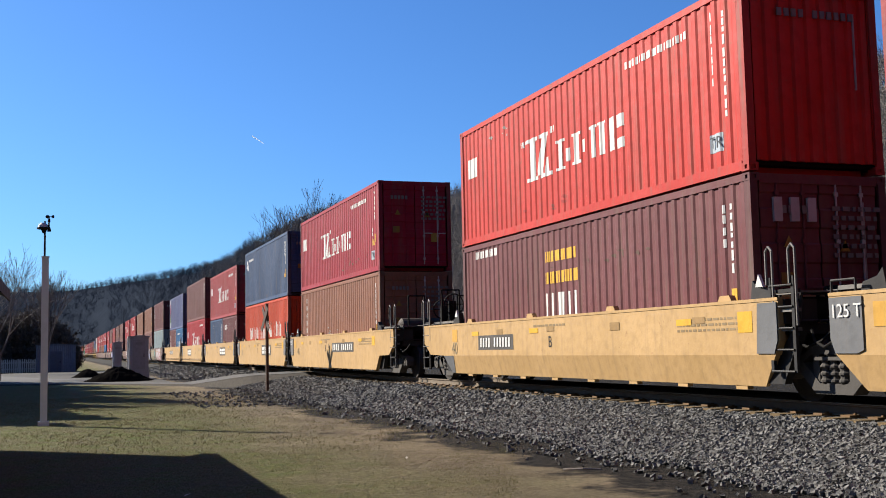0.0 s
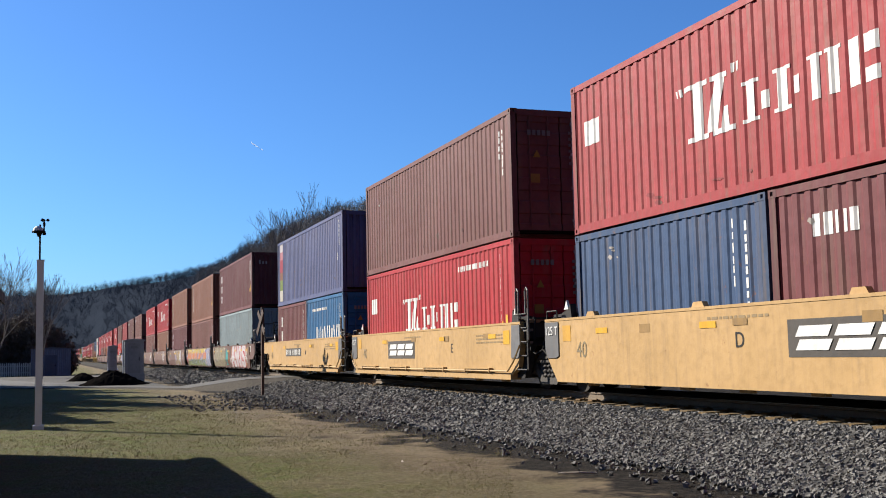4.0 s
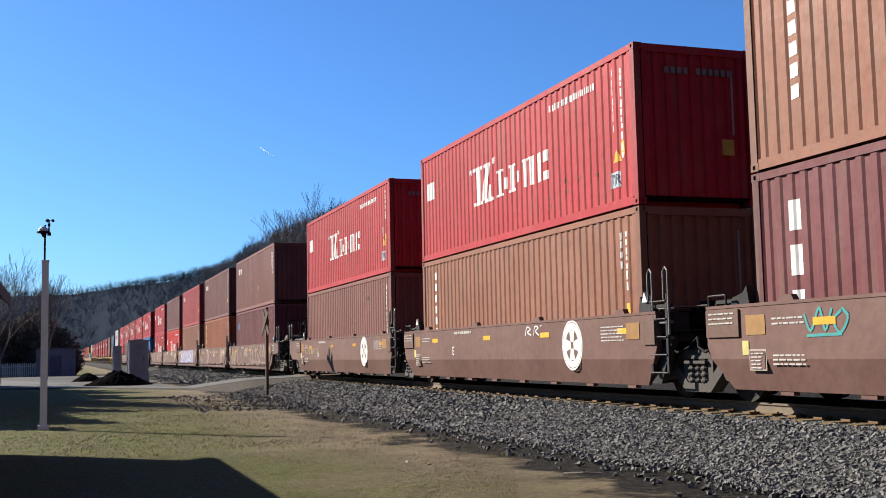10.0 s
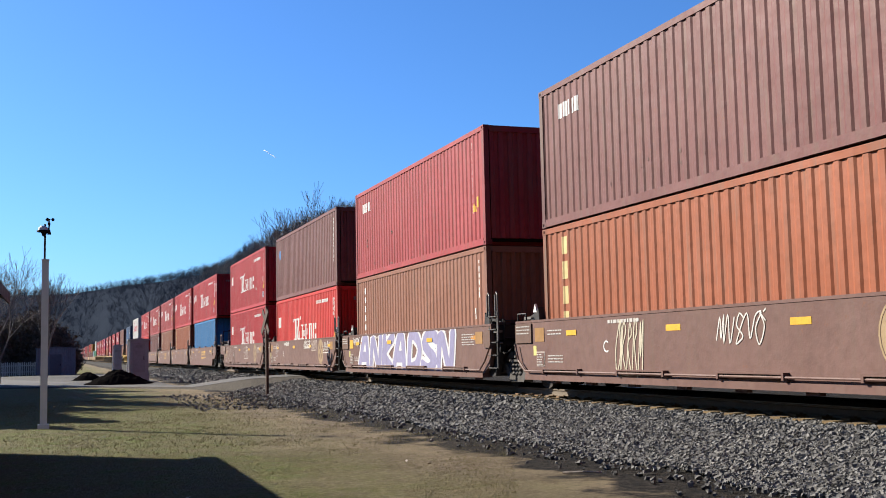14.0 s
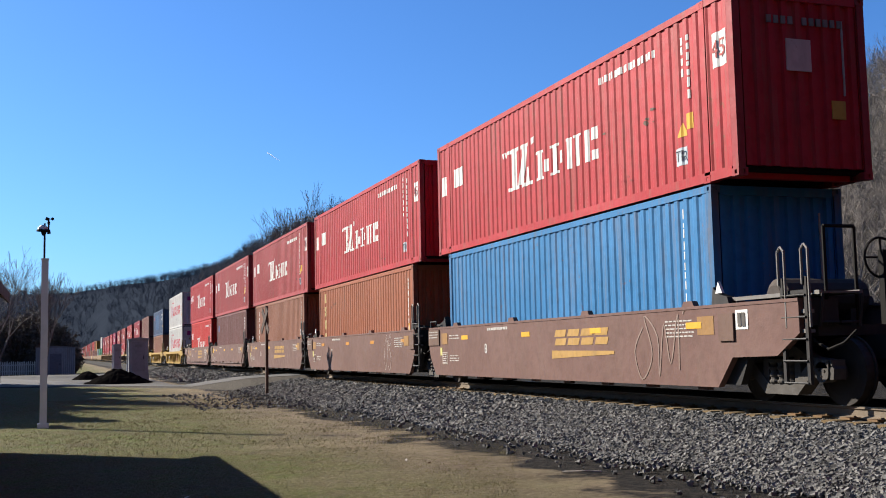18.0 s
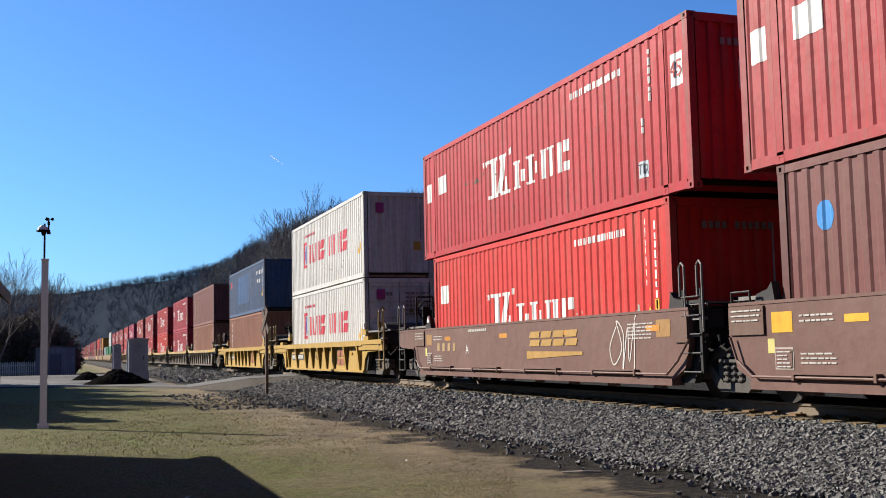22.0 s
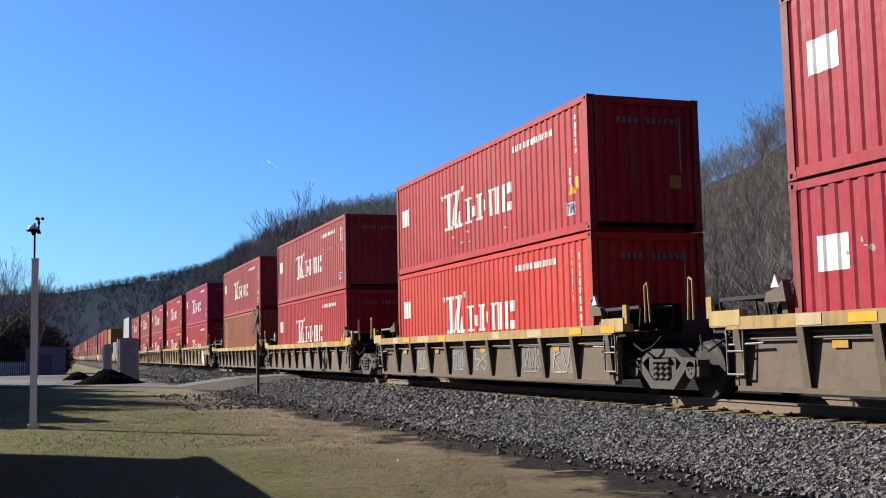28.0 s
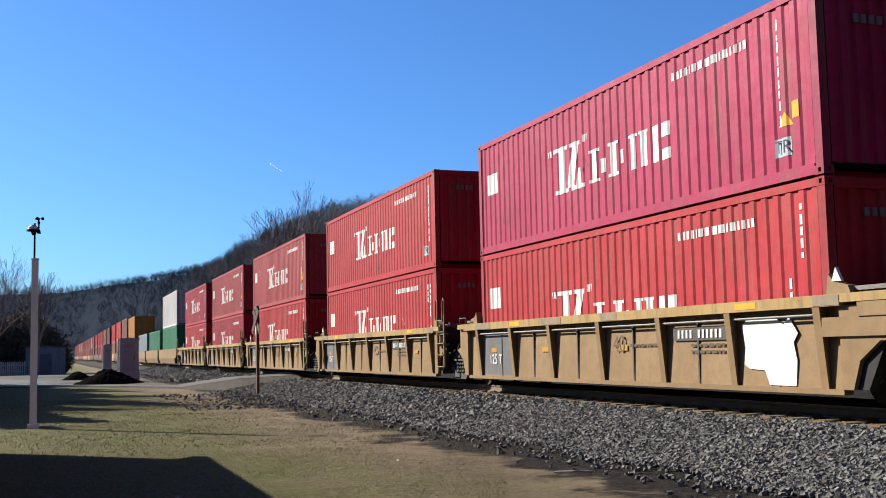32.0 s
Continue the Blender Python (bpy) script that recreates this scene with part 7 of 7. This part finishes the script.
thicket(-3.4, 118, 4.2, 2.5, 8.0, 1300, 3, "dark tangled bushes behind the fence")
thicket(-1.0, 116, 2.1, 2.2, 6.2, 800, 4, "dark tangled bushes beside the shed")
thicket(-9.0, 116, 3.6, 2.5, 6.8, 600, 5, "dark tangled bushes behind the fence")


def yard_house():
    """The low building whose eave and shadow reach into view."""
    top = tagged(new("house"), "low house with a dark shingled roof beside the lawn", "house")
    top.location = (0, 0, GZ)
    x0, x1, y0, y1, h = -9.8, -1.3, 6.0, 20.4, 2.75
    siding = paint((0.42, 0.38, 0.34), 0.3)
    s = Shape()
    for i in range(14):
        z = i * h / 14
        s.box(x1 - 0.12, x1 - 0.015 * (i % 2) - 0.01, y0, y1, z, z + h / 14)
    part("wall", s, siding, top)
    part("wall", Shape().box(x0, x0 + 0.12, y0, y1, -0.3, h), siding, top)
    part("wall", Shape().prism([(x0, -0.3), (x1, -0.3), (x1, h), ((x0 + x1) / 2, h + 2.0), (x0, h)], "y", y1 - 0.12, y1), siding, top)
    part("wall", Shape().prism([(x0, -0.3), (x1, -0.3), (x1, h), ((x0 + x1) / 2, h + 2.0), (x0, h)], "y", y0, y0 + 0.12), siding, top)
    dark = plain("dark_shingles", (0.035, 0.032, 0.032), 0.9, 0, 0.4, 6, 0.5)
    mid, k = (x0 + x1) / 2, 2.0 / ((x1 - x0) / 2)
    for sx in (-1, 1):
        edge = (x1 + 0.35) if sx > 0 else (x0 - 0.35)
        zo = h - 0.35 * k
        part("roof", Shape().prism([(mid, h + 2.0), (mid, h + 2.18), (edge, zo + 0.16), (edge, zo)], "y", y0 - 0.35, y1 + 0.35), dark, top)
    part("fascia", Shape().box(x1 + 0.35, x1 + 0.38, y0 - 0.35, y1 + 0.35, h - 0.35 * k - 0.04, h - 0.35 * k + 0.15), paint((0.035, 0.024, 0.023), 0.2), top)


yard_house()
for k, (x, y, h) in enumerate(((-14.0, 57, 15), (-9.5, 49.5, 13))):
    lone_tree(x, y, h, 21 + 2 * k, "bare yard tree that shades the lawn", 6, 0.55, 0.03)


def evergreen(x, y, h, w, seed):
    """A dark conifer out of view, added to shade the lawn: trunk, and a crown of drooping sprays."""
    r = random.Random(seed)
    top = tagged(new("lawn_shade_tree"), "unseen evergreen tree added to shade the lawn", "tree", "evergreens")
    top.location = (x, y, GZ)
    part("trunk", Shape().tube((0, 0, -0.2), (0, 0, h * 0.97), 0.2, 0.03, n=7), BARK, top)
    s = Shape()
    for _ in range(620):
        z = h * r.uniform(0.10, 0.99)
        reach, a = w * (1.02 - (z / h) ** 2) * r.uniform(0.45, 1.0), r.uniform(0, 6.28)
        if noise.noise(Vector((math.cos(a) * 1.4, math.sin(a) * 1.4, z * 0.7 + seed))) < -0.25:
            continue
        d = Vector((math.cos(a), math.sin(a), -0.25))
        p = Vector((0, 0, z))
        for f in (0.35, 0.6, 0.85):
            c, k = p + d * reach * f, reach * 0.22 + 0.12
            u = Vector((-d.y, d.x, 0)) * k
            s.face([c - d * k, c + u, c + d * k * 1.3, c - u])
            s.face([c - d * k * 0.6 + Vector((0, 0, 0.12)), c + u * 0.5 - Vector((0, 0, 0.15)), c + d * k])
    part("crown", s, plain("conifer_needles", (0.035, 0.055, 0.028), 0.9, 0, 0.4, 3, 0), top)


for k, (x, y, h) in enumerate(((-7.1, 34.0, 6.3), (-7.5, 37.5, 7.6), (-7.9, 41.0, 7.0), (-8.3, 45.0, 9.0), (-7.8, 49.0, 10.5), (-8.7, 52.5, 9.5), (-8.0, 56.0, 11.0), (-9.0, 60.0, 10.0), (-8.8, 64.0, 11.0), (-9.6, 69.0, 11.0), (-10.0, 74.0, 10.5))):
    evergreen(x, y, h, 3.4 + 0.5 * (k % 3), 2 + k)


def fallen_stick():
    ob = part("stick", Shape().pipe([(0, 0, 0.02), (0.2, -0.16, 0.035), (0.42, -0.22, 0.02)], 0.014), plain("pale_dead_wood", (0.5, 0.44, 0.36), 0.8), None)
    ob.location = (5.85, 12.45, GZ + heave(5.85, 12.45))
    tagged(ob, "pale dead stick lying on dark cinders", "stick")


fallen_stick()
leaf_r = random.Random(6)
for i in range(14):
    x, y = (4.2, 16.3) if i == 0 else (leaf_r.uniform(0.5, 6), leaf_r.uniform(9.5, 22))
    k = 0.06 if i == 0 else leaf_r.uniform(0.03, 0.05)
    ob = part("dead_leaf", Shape().face([(-k, 0, 0), (-k * 0.3, -k * 0.5, 0.01), (k, 0, 0.03), (-k * 0.2, k * 0.5, 0.015)]), paint((0.62, 0.56, 0.46), 0.1) if i % 3 == 0 else plain("dead_leaf", (0.2, 0.12, 0.06), 0.8), None)
    ob.location, ob.rotation_euler = (x, y, GZ + heave(x, y) + 0.012), (leaf_r.uniform(-0.5, 0.2), 0, leaf_r.uniform(0, 6))
    tagged(ob, "small dry fallen leaf on the lawn", "leaf", "fallen leaves")

# ---- last details: ballast stones that lie singly ----
sleepers()


def single_stones():
    r = random.Random(8)
    meshes = []
    for k in STONES:
        s = Shape()
        s.v, s.f = [tuple(c * 0.03 for c in v) for v in k], list(STONE_FACES)
        meshes.append(s.mesh("ballast_stone"))
    for i in range(200):
        x, y = r.uniform(TOE - 0.2, 9.3), r.uniform(8.0, 15.0)
        ob = part("ballast_stone", meshes[i % len(meshes)], STONE, ballast)
        ob.location = (x, y, bed_height(x) + 0.05)
        ob.rotation_euler = (r.uniform(-0.6, 0.6), r.uniform(-0.6, 0.6), r.uniform(0, 6.28))


single_stones()


def ice_cloud():
    m, t, b = nodes_of("ice_cloud")
    tr = t.nodes.new("ShaderNodeBsdfTranslucent")
    tr.inputs[0].default_value = (0.9, 0.9, 0.9, 1)
    mx = t.nodes.new("ShaderNodeMixShader")
    mx.inputs[0].default_value = 0.7
    b.inputs["Base Color"].default_value = (0.9, 0.9, 0.9, 1)
    t.links.new(b.outputs[0], mx.inputs[1])
    t.links.new(tr.outputs[0], mx.inputs[2])
    t.links.new(mx.outputs[0], t.nodes["Material Output"].inputs[0])
    return m


contrail = tagged(part("contrail", Shape().tube((-24, 0, 16), (24, 0, -14), 1.6, 0.6, n=6), ice_cloud(), None), "short white vapour trail high in the sky", "contrail")


def motions():
    """The train runs past, its wheels turn, and the vapour trail drifts."""
    walk(contrail, [(0, pose(685, 4066, 799)), (32, pose(788, 4065, 705))])
    steps = [2.0 * i for i in range(17)]
    for ob, q, x, z in MOVERS:
        walk(ob, [(t, pose(x, q - gone(t), z)) for t in steps])
    first = {}
    for ob, k in AXLES:
        if k not in first:
            y, z = ob.location.y, ob.location.z
            walk(ob, [(f / FPS, pose(0, y, z, math.degrees(gone(f / FPS) / 0.457) % 360)) for f in range(32 * FPS + 1)])
            first[k] = ob.animation_data
        else:
            ob.rotation_mode = "QUATERNION"
            data = ob.animation_data_create()
            data.action = first[k].action
            data.action_slot = first[k].action_slot


motions()
